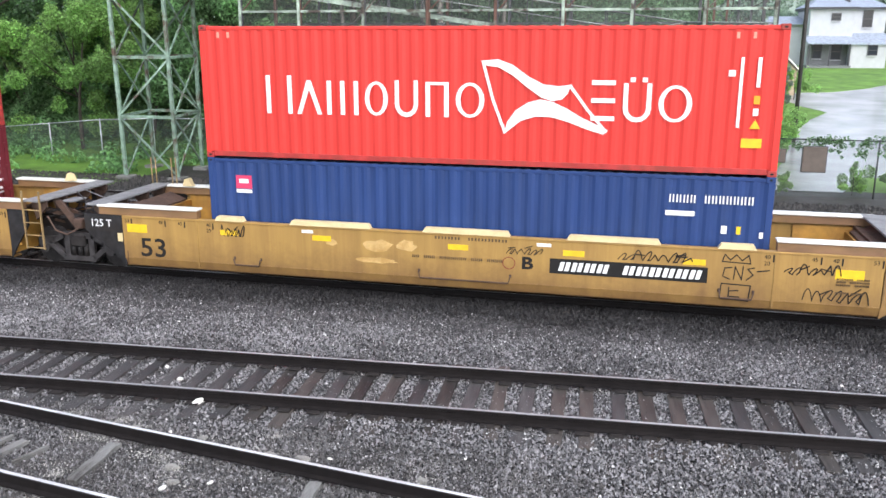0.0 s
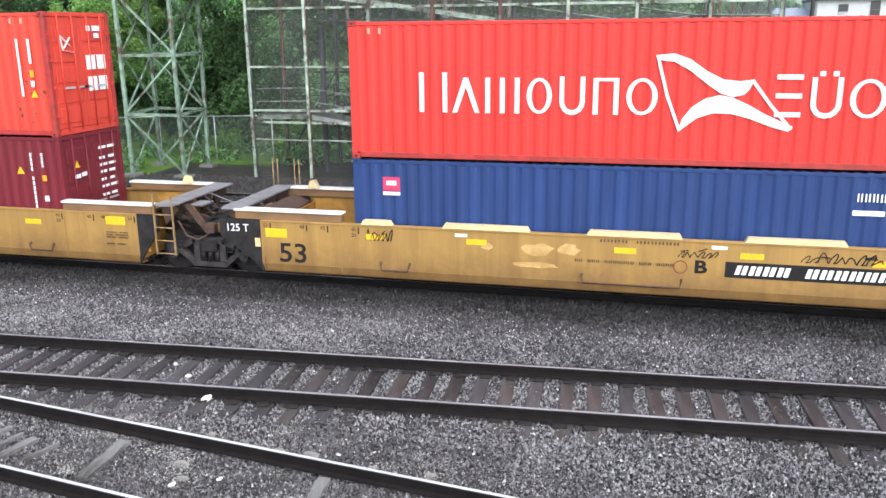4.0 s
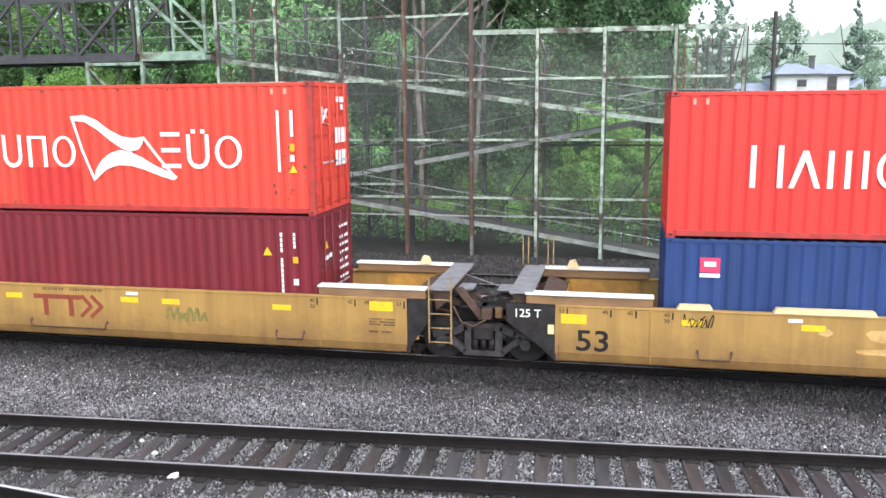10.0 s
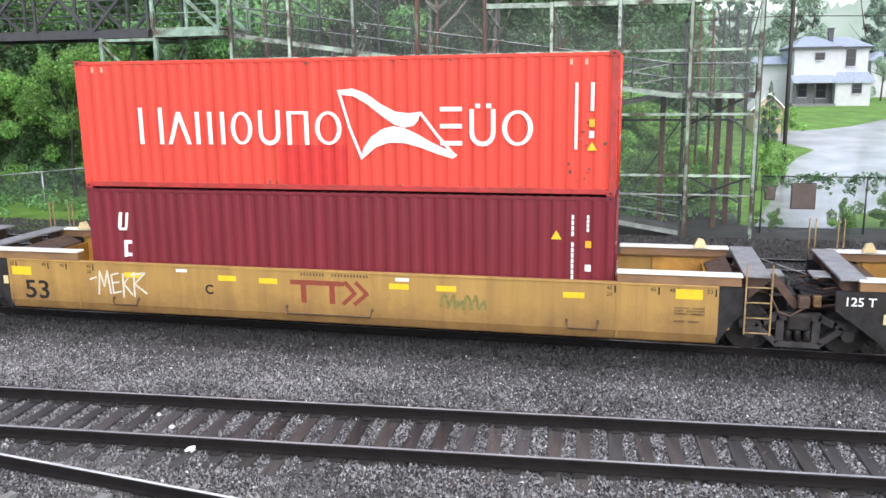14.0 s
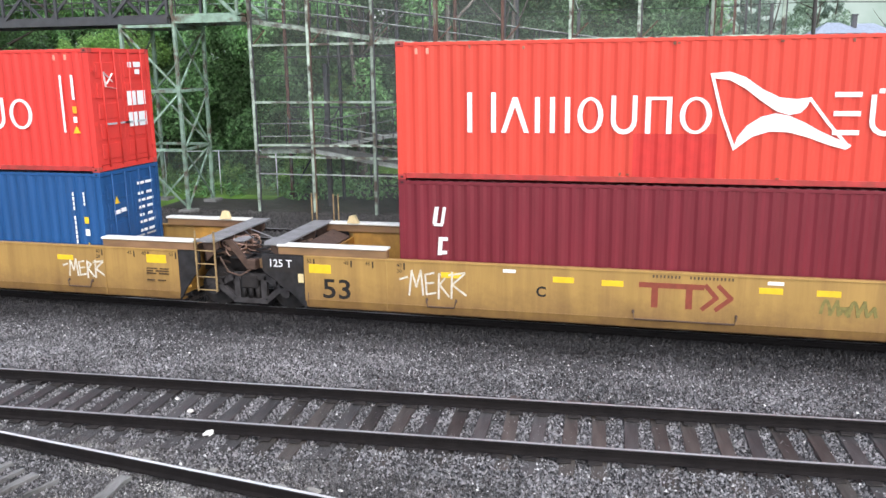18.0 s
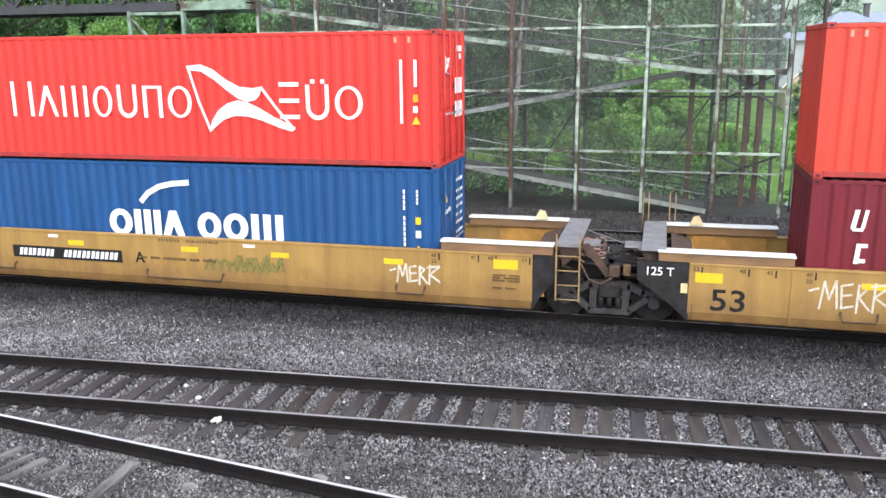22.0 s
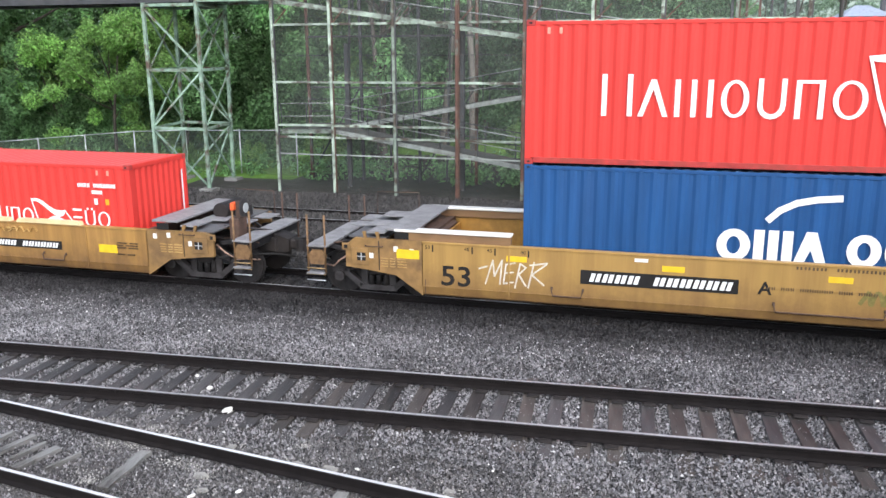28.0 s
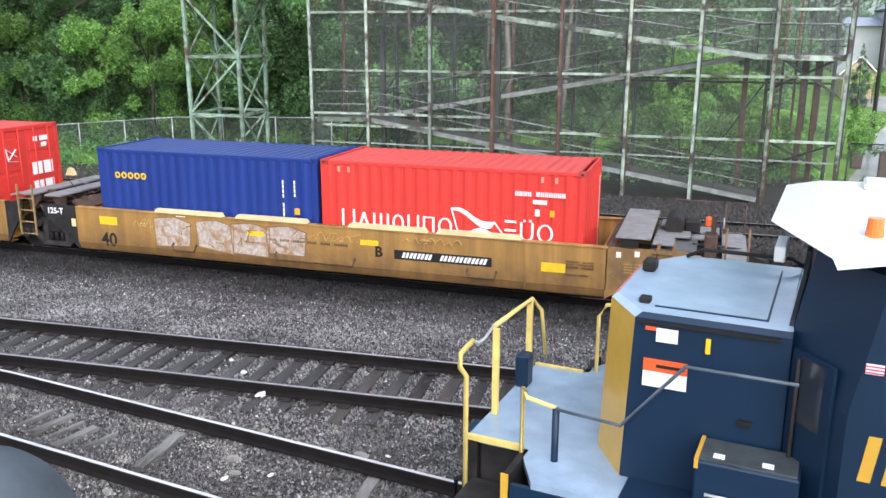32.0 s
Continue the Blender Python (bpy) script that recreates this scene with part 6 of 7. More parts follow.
def trunk_mesh(height, r, limbs, seed, bark):
    rn = random.Random(seed)
    bm = bmesh.new()

    def limb(p, d, length, r0, r1, seg, n=5):
        rings = []
        for k in range(n + 1):
            q = k / n
            rr = r0 + (r1 - r0) * q
            d = (d + Vector((rn.uniform(-0.08, 0.08), rn.uniform(-0.08, 0.08), 0.03))).normalized()
            s = d.cross(Vector((0.3, 0.9, 0.1))).normalized()
            u = s.cross(d)
            rings.append([bm.verts.new(p + rr * (math.cos(2 * math.pi * j / seg) * s + math.sin(2 * math.pi * j / seg) * u)) for j in range(seg)])
            p = p + d * (length / n)
        for a, b in zip(rings, rings[1:]):
            for j in range(seg):
                bm.faces.new((a[j], a[(j + 1) % seg], b[(j + 1) % seg], b[j])).smooth = True
        bm.faces.new(rings[-1])
        return p
    limb(Vector((0, 0, -0.4)), Vector((0, 0, 1)), height * 0.85, r, r * 0.3, 9, 7)
    for k in range(limbs):
        a = rn.uniform(0, 2 * math.pi)
        z = height * rn.uniform(0.25, 0.7)
        limb(Vector((0, 0, z)), Vector((math.cos(a), math.sin(a), rn.uniform(0.3, 1.0))).normalized(), height * rn.uniform(0.2, 0.4), r * 0.42, r * 0.08, 6, 4)
    bmesh.ops.recalc_face_normals(bm, faces=bm.faces)
    return link_mesh("trunk", bm, bark)


def make_tree(seed, height, spread, low, leaves, size, mat, label, bark=None, blobs_n=26):
    rn = random.Random(seed)
    t = thing("tree", label, "tree", "trees of the wood")
    blobs = []
    for k in range(blobs_n):
        z = rn.uniform(low, 1.0)
        wide = spread * (0.45 + 0.75 * math.sin(math.pi * min(1, max(0.05, (1.02 - z) / (1.02 - low + 0.1)))))
        a, d = rn.uniform(0, 2 * math.pi), rn.uniform(0.15, 1.0) ** 0.6
        blobs.append((math.cos(a) * d * wide, math.sin(a) * d * wide, z * height, rn.uniform(0.16, 0.34) * spread))
    part("trunk", trunk_mesh(height, (0.010 if low > 0.5 else 0.016) * height, 7, seed, bark or BARK), None, t)
    part("crown", leaf_mesh("crown", blobs, leaves, size, mat, seed), None, t, "leafy crown")
    return t


TREES = [make_tree(11, 15.0, 4.2, 0.12, 10000, (0.07, 0.165), LEAF, "tall leafy tree in the wood behind the tracks"),
         make_tree(12, 17.0, 4.8, 0.20, 10000, (0.07, 0.165), LEAFDARK, "tall dark leafy tree in the wood"),
         make_tree(13, 13.0, 3.8, 0.08, 10000, (0.065, 0.155), LEAF, "broad leafy tree at the wood's edge"),
         make_tree(14, 19.0, 3.2, 0.52, 8000, (0.07, 0.17), LEAFDARK, "slender tree with bare lower trunk", BARKPALE, 18)]
PALE = make_tree(15, 6.8, 2.7, 0.16, 12000, (0.055, 0.13), LEAFPALE, "bright green young tree before the dark wood", None, 22)
SHRUB = make_tree(16, 2.6, 1.5, 0.15, 3500, (0.05, 0.12), LEAFPALE, "leafy green shrub growing by the fence", None, 14)


def plant(src, x, y, scale=1.0, turn=0.0):
    z = ground_height(x, y)
    return copy_thing(src, pose(x, y, z, 0, 0, turn)) if scale == 1.0 else scaled(copy_thing(src, pose(x, y, z, 0, 0, turn)), scale)


def scaled(ob, k):
    ob.scale = (k, k, k)
    return ob


def wood():
    rn = random.Random(77)
    for ob, x, y in ((TREES[0], -26, 41), (TREES[1], -33, 43), (TREES[2], -21.5, 40), (TREES[3], -9, 38), (PALE, -27.5, 36.6), (SHRUB, -1.2, 36.2)):
        ob.matrix_world = pose(x, y, ground_height(x, y))
    spots = []
    for x in range(-64, -13, 5):
        spots += [(x + rn.uniform(-1.5, 1.5), 39.5 + rn.uniform(-1, 1.5), (0, 2, 1)), (x + rn.uniform(-2, 2), 45 + rn.uniform(-1.5, 1.5), (1, 1, 0))]
    for x in range(-16, 1, 4):
        spots += [(x + rn.uniform(-1, 1), 47 + rn.uniform(-1.5, 2), (1, 0, 3)), (x + rn.uniform(-1.5, 1.5), 55 + rn.uniform(-2, 2), (1, 1))]
    for x, y, kinds in spots:
        if -27.5 < x < -24 and y < 42:
            continue
        plant(TREES[rn.choice(kinds)], x, y, rn.uniform(0.85, 1.15), rn.uniform(0, 360))
    for x, y in ((-13.6, 38.5), (-11.4, 41), (-7, 40), (-5.2, 43), (-2.5, 45), (-14.6, 42), (-9.9, 44), (0.5, 52)):
        plant(TREES[3], x, y, rn.uniform(0.75, 1.1), rn.uniform(0, 360))
    for x, y, k in ((-31.5, 38.0, 0.85), (-24.5, 38.2, 1.0), (-37, 38.5, 0.9), (-42, 38, 1.1), (-0.6, 39.5, 0.72)):
        plant(PALE, x, y, k, rn.uniform(0, 360))
    for x, y, k in ((-3.5, 36.5, 1.0), (0.8, 36.8, 0.9), (2.6, 36.4, 0.9), (-6.0, 37.0, 0.9), (5.7, 42.0, 0.85), (7.4, 32.2, 0.42), (9.3, 32.6, 0.5), (4.9, 32.1, 0.3), (-19.2, 35.0, 0.5), (-22.5, 35.0, 0.45), (-15.8, 36.0, 0.8)):
        plant(SHRUB, x, y, k, rn.uniform(0, 360))


def undergrowth():
    """Weeds and low leaves along fence and wood, one mass."""
    rn = random.Random(5)
    blobs = []
    for k in range(420):
        x = rn.uniform(-62, 4)
        y = rn.uniform(29.5 if x < -21 else 33.0, 38.5)
        blobs.append((x, y, ground_height(x, y) + rn.uniform(0.0, 0.35), rn.uniform(0.25, 0.7)))
    me = leaf_mesh("undergrowth", blobs, 30000, (0.06, 0.14), LEAF, 9)
    tagged(new("undergrowth", me), "low weeds and grass along the fence", "undergrowth", kind="stuff")
    v = []
    for k in range(260):
        x = rn.uniform(4.5, 16)
        v.append((x, 31.6 + (x - 4.5) * 0.046, rn.choice((1.98, 1.95, 1.9, 1.85, 1.75, 1.5)) + rn.uniform(-0.12, 0.12), rn.uniform(0.06, 0.15)))
    me = leaf_mesh("vine", v, 9000, (0.02, 0.05), LEAF, 10)
    tagged(new("vine", me), "leafy vine climbing over the garden fence", "vine", kind="stuff")


def leaf_curtain(name, count, xr, zr, y, lean, depth, size, mat, seed):
    """A leafy bank with an uneven face: the leaves thicken on its bulges and thin out in its hollows."""
    rng = np.random.default_rng(seed)
    x, z = rng.uniform(*xr, count * 2), zr[0] + (zr[1] - zr[0]) * rng.uniform(0, 1, count * 2)
    ph = rng.uniform(0, 6.28, 12)
    f = sum(np.sin(x * a + z * b + ph[i]) * w for i, (a, b, w) in enumerate(((0.5, 0.3, 1.0), (-0.35, 0.7, 0.9), (1.1, 0.9, 0.6), (1.9, -1.2, 0.5), (2.9, 2.1, 0.35), (-4.1, 3.3, 0.3), (5.3, 4.7, 0.2)))) / 2.2
    top = zr[1] * (0.8 + 0.2 * np.sin(x * 0.9 + ph[8]) * np.sin(x * 0.37 + ph[9]))
    keep = (rng.uniform(-2.6, 1.2, count * 2) < f) & (z < top)
    x, z, f = x[keep][:count], z[keep][:count], f[keep][:count]
    n = len(x)
    g = np.array([ground_height(a, y) for a in x])
    p = np.stack([x, y + lean * z - depth * f + rng.normal(0, 0.18 * depth, n), z + g], 1)
    nrm = rng.normal(0, 0.6, (n, 3)) + np.array([0, -0.55, 0.6])
    nrm /= np.linalg.norm(nrm, axis=1)[:, None]
    a = np.cross(nrm, rng.normal(0, 1, (n, 3)))
    a /= np.linalg.norm(a, axis=1)[:, None]
    b = np.cross(nrm, a)
    s = rng.uniform(size[0], size[1], n)[:, None]
    v = np.stack([p - a * s, p - b * s * 0.55 + nrm * s * 0.2, p + a * s, p + b * s * 0.55 + nrm * s * 0.2], 1).reshape(-1, 3)
    i = 4 * np.arange(n)
    me = bpy.data.meshes.new(name)
    me.from_pydata(v.tolist(), [], np.concatenate([np.stack([i, i + 1, i + 2], 1), np.stack([i, i + 2, i + 3], 1)]).tolist())
    me.materials.append(mat)
    return me


def edge_foliage():
    """The leafy face of the wood behind the fence, one mass of clumps."""
    rn = random.Random(15)
    blobs = []
    for k in range(300):
        x = rn.uniform(-64, -14.5)
        z = rn.uniform(0.6, 11.0)
        blobs.append((x, 39.2 + rn.uniform(-0.8, 1.6) + 0.10 * z + 1.2 * math.sin(x * 0.7) * math.cos(z * 0.6), z, rn.uniform(0.6, 1.5)))
    me = leaf_mesh("foliage", blobs[:230], 100000, (0.065, 0.155), LEAF, 19)
    ob = new("foliage", leaf_mesh("foliage", blobs[230:], 36000, (0.06, 0.14), LEAFPALE, 29))
    tagged(ob, "lighter green sprays at the wood's edge", "foliage", kind="stuff")
    back = []
    for k in range(150):
        x = rn.uniform(-16, 3.2)
        z = rn.uniform(0.5, 15.0)
        back.append((x, 42.5 + rn.uniform(-1.5, 2.5), z, rn.uniform(0.7, 1.5)))
    ob = new("foliage", leaf_mesh("foliage", back, 56000, (0.065, 0.15), LEAFDARK, 23))
    tagged(ob, "shaded green leaves behind the ramp", "foliage", kind="stuff")
    tagged(new("foliage", me), "dense green leaves at the wood's edge", "foliage", kind="stuff")
    ob = new("foliage", leaf_curtain("foliage", 230000, (-50, -14.0), (0.2, 12.5), 38.9, 0.12, 1.5, (0.05, 0.125), LEAF, 41))
    tagged(ob, "mid-green leaf wall of the wood behind the fence", "foliage", kind="stuff")
    ob = new("foliage", leaf_curtain("foliage", 70000, (-16, 3.0), (0.2, 14.0), 42.0, 0.12, 1.3, (0.07, 0.16), LEAFDARK, 43))
    tagged(ob, "green leaves of the slope behind the ramp, shade in their colour", "foliage", kind="stuff")
    ob = new("foliage", leaf_curtain("foliage", 22000, (-5.0, 4.4), (0.0, 3.0), 36.4, 0.5, 0.5, (0.05, 0.12), LEAFPALE, 45))
    tagged(ob, "bright green hedge plants behind the ramp", "foliage", kind="stuff")
    ob = new("foliage", leaf_curtain("foliage", 11000, (-1.8, 1.9), (1.2, 4.9), 38.2, 0.15, 0.9, (0.06, 0.13), LEAFPALE, 47))
    tagged(ob, "bright green branches behind the ramp", "foliage", kind="stuff")


wood()
undergrowth()
edge_foliage()


# ---- street, house and distance ----
SIDING = material("pale_house_siding", (0.50, 0.51, 0.54), 0.6, vary=0.08, scale=1.2, dirt=0.25, dirt_rgb=(0.42, 0.42, 0.44))
# The shade under the porch roof is put into this dark grey.
PORCHWALL = material("grey_porch_wall", (0.17, 0.175, 0.185), 0.6, vary=0.15, scale=2)
SHINGLE = material("grey_shingles", (0.30, 0.34, 0.42), 0.45, vary=0.25, scale=3, bump=0.4, bscale=12)
TRIM = material("dark_trim", (0.06, 0.06, 0.07), 0.5, vary=0.2)
GLASS = material("dark_window_glass", (0.03, 0.035, 0.045), 0.08, vary=0.1)
PEACH = material("peach_siding", (0.55, 0.42, 0.30), 0.6, vary=0.1)
BROWN = material("brown_panel", (0.12, 0.095, 0.08), 0.5, vary=0.2, scale=3)
POLEWOOD = material("tarred_pole", (0.028, 0.024, 0.022), 0.7, vary=0.35, scale=3, stretch=(1, 1, 0.1))


def street():
    rows = [(32.6, 4.5, 7.2), (34.5, 4.8, 7.9), (36.3, 5.3, 8.6), (36.8, 5.4, 44), (40, 6.2, 48), (45, 7.2, 52), (50, 8.3, 56), (54, 9.6, 60), (57.5, 11.2, 61), (60, 10.1, 62), (63, 9.5, 64), (67, 9.2, 66), (68.2, 13.5, 66), (71, 16.6, 68), (75, 19.4, 68), (85, 25.0, 68), (110, 34.0, 66)]
    bm = bmesh.new()
    prev = None
    for y, a, b in rows:
        now = [bm.verts.new((a + (b - a) * k / 6, y, ground_height(20, y) + 0.03)) for k in range(7)]
        if prev:
            for k in range(6):
                bm.faces.new((prev[k], prev[k + 1], now[k + 1], now[k]))
        prev = now
    tagged(part("road", bm, ROAD), "wet asphalt street and drive, paled by painted sky reflection", "road", kind="structure")


def window(parent, x, z, w, h, y):
    f = part("window", box(x - 0.1, x + w + 0.1, y - 0.10, y, z - 0.1, z + h + 0.1), TRIM, parent)
    part("pane", box(x, x + w, y - 0.115, y - 0.10, z, z + h / 2 - 0.03), GLASS, f)
    part("pane", box(x, x + w, y - 0.115, y - 0.10, z + h / 2 + 0.03, z + h), GLASS, f)
    part("sill", box(x - 0.15, x + w + 0.15, y - 0.18, y - 0.10, z - 0.18, z - 0.10), SIDING, f)


def hip_roof(x0, x1, y0, y1, z, h, ridge, over=0.5):
    x0, x1, y0, y1 = x0 - over, x1 + over, y0 - over, y1 + over
    ym = (y0 + y1) / 2
    bm = bmesh.new()
    low = [bm.verts.new(p) for p in ((x0, y0, z), (x1, y0, z), (x1, y1, z), (x0, y1, z))]
    k = (x1 - x0) * (1 - ridge) / 2
    a, b = bm.verts.new((x0 + k, ym, z + h)), bm.verts.new((x1 - k, ym, z + h))
    bm.faces.new((low[0], low[1], b, a)), bm.faces.new((low[2], low[3], a, b)), bm.faces.new((low[1], low[2], b)), bm.faces.new((low[3], low[0], a))
    bm.faces.new(low[::-1])
    return bm


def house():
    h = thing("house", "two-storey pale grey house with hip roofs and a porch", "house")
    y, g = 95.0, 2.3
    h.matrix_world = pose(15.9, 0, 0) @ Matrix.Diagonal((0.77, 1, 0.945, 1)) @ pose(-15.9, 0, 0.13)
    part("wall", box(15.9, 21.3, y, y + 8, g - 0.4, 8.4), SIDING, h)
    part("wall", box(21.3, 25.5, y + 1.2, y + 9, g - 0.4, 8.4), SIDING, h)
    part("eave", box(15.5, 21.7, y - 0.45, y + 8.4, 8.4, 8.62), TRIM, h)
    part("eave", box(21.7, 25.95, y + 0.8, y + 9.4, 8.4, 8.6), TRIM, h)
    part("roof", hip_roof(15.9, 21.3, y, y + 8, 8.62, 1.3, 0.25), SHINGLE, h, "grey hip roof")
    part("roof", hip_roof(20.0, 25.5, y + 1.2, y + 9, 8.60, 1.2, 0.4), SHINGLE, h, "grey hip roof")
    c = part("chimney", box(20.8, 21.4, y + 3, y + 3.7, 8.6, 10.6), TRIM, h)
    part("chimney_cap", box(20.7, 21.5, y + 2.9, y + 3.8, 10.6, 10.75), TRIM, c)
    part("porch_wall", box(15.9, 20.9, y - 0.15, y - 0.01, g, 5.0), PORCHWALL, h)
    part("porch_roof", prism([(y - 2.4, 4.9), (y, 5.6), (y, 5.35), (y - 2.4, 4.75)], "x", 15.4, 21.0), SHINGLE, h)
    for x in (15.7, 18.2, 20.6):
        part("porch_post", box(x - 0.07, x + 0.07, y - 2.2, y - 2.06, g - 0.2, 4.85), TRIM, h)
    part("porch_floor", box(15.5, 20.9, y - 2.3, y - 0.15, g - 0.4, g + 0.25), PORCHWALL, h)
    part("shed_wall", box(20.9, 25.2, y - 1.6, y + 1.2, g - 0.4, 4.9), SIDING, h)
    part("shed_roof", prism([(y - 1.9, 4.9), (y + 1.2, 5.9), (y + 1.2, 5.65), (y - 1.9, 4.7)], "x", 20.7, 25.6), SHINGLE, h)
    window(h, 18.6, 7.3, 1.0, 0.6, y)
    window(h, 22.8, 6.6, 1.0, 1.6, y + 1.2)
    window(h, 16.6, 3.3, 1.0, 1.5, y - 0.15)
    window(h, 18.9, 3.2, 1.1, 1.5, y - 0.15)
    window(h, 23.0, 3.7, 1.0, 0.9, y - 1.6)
    w = thing("house_wing", "low grey-roofed wing behind the house", "house")
    part("wall", box(12.4, 15.9, y + 3, y + 9, g - 0.3, 6.6), SIDING, w)
    part("roof", hip_roof(12.0, 16.2, y + 2.6, y + 9.4, 6.6, 0.9, 0.6, 0.3), SHINGLE, w)
    s = thing("garden_shed", "small peach gabled shed beyond the fence", "shed")
    gz = ground_height(9.5, 66)
    part("wall", prism([(8.5, gz - 0.3), (10.5, gz - 0.3), (10.5, gz + 1.8), (9.5, gz + 2.8), (8.5, gz + 1.8)], "y", 66, 70), PEACH, s)
    part("roof", prism([(8.2, gz + 1.62), (9.5, gz + 2.92), (10.8, gz + 1.62), (10.8, gz + 1.76), (9.5, gz + 3.06), (8.2, gz + 1.76)], "y", 65.7, 70.3), CAPW, s)
    f = thing("far_house", "grey-roofed house at the end of the street", "house")
    part("wall", box(27.5, 36, 112, 120, 2.2, 7.0), SIDING, f)
    part("roof", hip_roof(27.5, 36, 112, 120, 7.0, 1.4, 0.5), SHINGLE, f)


def pole():
    p = thing("utility_pole", "dark wooden utility pole with cables", "utility pole")
    part("shaft", rod([(7.35, 45, 0.1), (7.3, 45, 9.9)], 0.10, seg=12), POLEWOOD, p)
    part("cable", rod([(7.3 + 50 * k / 12, 45 + 6 * k / 12, 8.35 + 1.4 * ((k / 12 - 0.4) ** 2 - 0.16)) for k in range(13)], 0.022, seg=5), POLEWOOD, p)
    part("cable", rod([(7.3 - 30 * k / 8, 45 + 3 * k / 8, 8.35 - 0.02 * k) for k in range(9)], 0.02, seg=5), POLEWOOD, p)


def fence_signs():
    for x0, x1, z0, z1 in ((5.50, 6.28, 0.86, 1.74), (4.62, 4.92, 1.18, 1.62)):
        b = thing("sign_board", "brown blank board fixed to the garden fence", "sign", "boards on the fence")
        part("board", box(x0, x1, 31.52, 31.56, z0, z1, 0.008), BROWN, b)
        part("board_frame", box(x0 - 0.03, x1 + 0.03, 31.562, 31.59, z0 - 0.03, z1 + 0.03), TRIM, b)


street()
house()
pole()
fence_signs()


def backdrop():
    """Misty wooded hills, far behind everything; mist and daylight are put into a glowing colour."""
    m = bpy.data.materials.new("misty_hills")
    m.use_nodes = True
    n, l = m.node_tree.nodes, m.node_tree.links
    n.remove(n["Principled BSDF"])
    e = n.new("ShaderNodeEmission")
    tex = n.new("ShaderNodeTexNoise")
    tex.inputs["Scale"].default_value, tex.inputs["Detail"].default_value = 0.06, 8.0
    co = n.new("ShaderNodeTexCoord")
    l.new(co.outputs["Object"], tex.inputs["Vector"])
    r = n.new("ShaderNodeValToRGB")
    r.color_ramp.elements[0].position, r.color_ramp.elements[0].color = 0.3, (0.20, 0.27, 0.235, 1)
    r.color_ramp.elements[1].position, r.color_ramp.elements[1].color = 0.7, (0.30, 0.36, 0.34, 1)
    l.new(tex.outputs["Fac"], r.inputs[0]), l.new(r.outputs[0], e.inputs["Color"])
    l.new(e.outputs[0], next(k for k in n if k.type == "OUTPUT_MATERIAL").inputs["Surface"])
    rn = random.Random(3)
    bm = bmesh.new()
    prev = None
    x, spike = -700.0, False
    while x < 700:
        spike = not spike
        top = 34 + 6 * math.sin(x * 0.012) + 4 * math.sin(x * 0.05 + 1) + (rn.uniform(0.2, 3.2) if spike else rn.uniform(-0.8, 0.6))
        y = 420 + 40 * math.cos(x * 0.003)
        now = [bm.verts.new((x, y, -5)), bm.verts.new((x, y, top))]
        if prev:
            bm.faces.new((prev[0], now[0], now[1], prev[1]))
        prev = now
        x += rn.uniform(0.8, 4.2)
    tagged(part("backdrop", bm, m), "self-lit backdrop of misty wooded hills in the distance", "hills", kind="structure")


backdrop()
# Rain haze is mixed into these two leaf colours to pale distant trees.
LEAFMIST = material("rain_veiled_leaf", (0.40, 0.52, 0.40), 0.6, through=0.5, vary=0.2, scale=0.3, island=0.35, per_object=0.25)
FIRLEAF = material("fir_needles", (0.22, 0.29, 0.24), 0.6, through=0.4, vary=0.2, scale=0.3, island=0.4, per_object=0.25)
FAR = make_tree(17, 13.0, 4.4, 0.10, 6000, (0.12, 0.26), LEAFMIST, "green leafy tree beyond the houses, haze in its colour", None, 26)


def fir(seed, height):
    """A conifer: whorls of drooping twigs that narrow to the tip."""
    rn = random.Random(seed)
    t = thing("fir_tree", "tall fir beyond the fence, greyed by painted haze", "tree", "firs beyond the fence")
    blobs = []
    for k in range(46):
        q = k / 45
        wide = height * 0.17 * (1 - q) ** 0.85 * rn.uniform(0.6, 1.1)
        a = rn.uniform(0, 2 * math.pi)
        blobs.append((math.cos(a) * wide, math.sin(a) * wide, height * (0.08 + 0.92 * q), height * (0.012 + 0.045 * (1 - q))))
    part("trunk", trunk_mesh(height, 0.010 * height, 3, seed, BARK), None, t)
    part("crown", leaf_mesh("crown", blobs, 5000, (0.10, 0.24), FIRLEAF, seed), None, t, "narrow needled crown")
    return t


FIR = fir(31, 14.0)
FIR.matrix_world = pose(8.6, 84, ground_height(8.6, 84))
for x, y, k in ((6.4, 76, 0.8), (11.0, 108, 1.1), (29.0, 118, 1.1), (13.4, 118, 1.2), (22.0, 124, 1.15)):
    plant(FIR, x, y, k, x * 37 % 360)
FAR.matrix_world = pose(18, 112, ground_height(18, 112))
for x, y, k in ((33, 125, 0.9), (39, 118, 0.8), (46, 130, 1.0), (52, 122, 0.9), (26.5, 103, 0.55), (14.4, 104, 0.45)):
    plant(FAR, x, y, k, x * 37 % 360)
for x, y, k, tree in ((1, 70, 0.8, 1), (-3, 66, 0.9, 0), (3.6, 62, 0.5, 0)):
    plant(TREES[tree], x, y, k, x * 37 % 360)
plant(FIR, 8.7, 60.0, 0.3, 60)
plant(SHRUB, 10.1, 63.5, 0.9, 40)
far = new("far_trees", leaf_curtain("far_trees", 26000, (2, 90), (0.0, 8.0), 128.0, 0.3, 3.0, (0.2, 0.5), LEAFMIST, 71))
tagged(far, "green trees beyond the house, mist in their colour", "trees", kind="stuff")


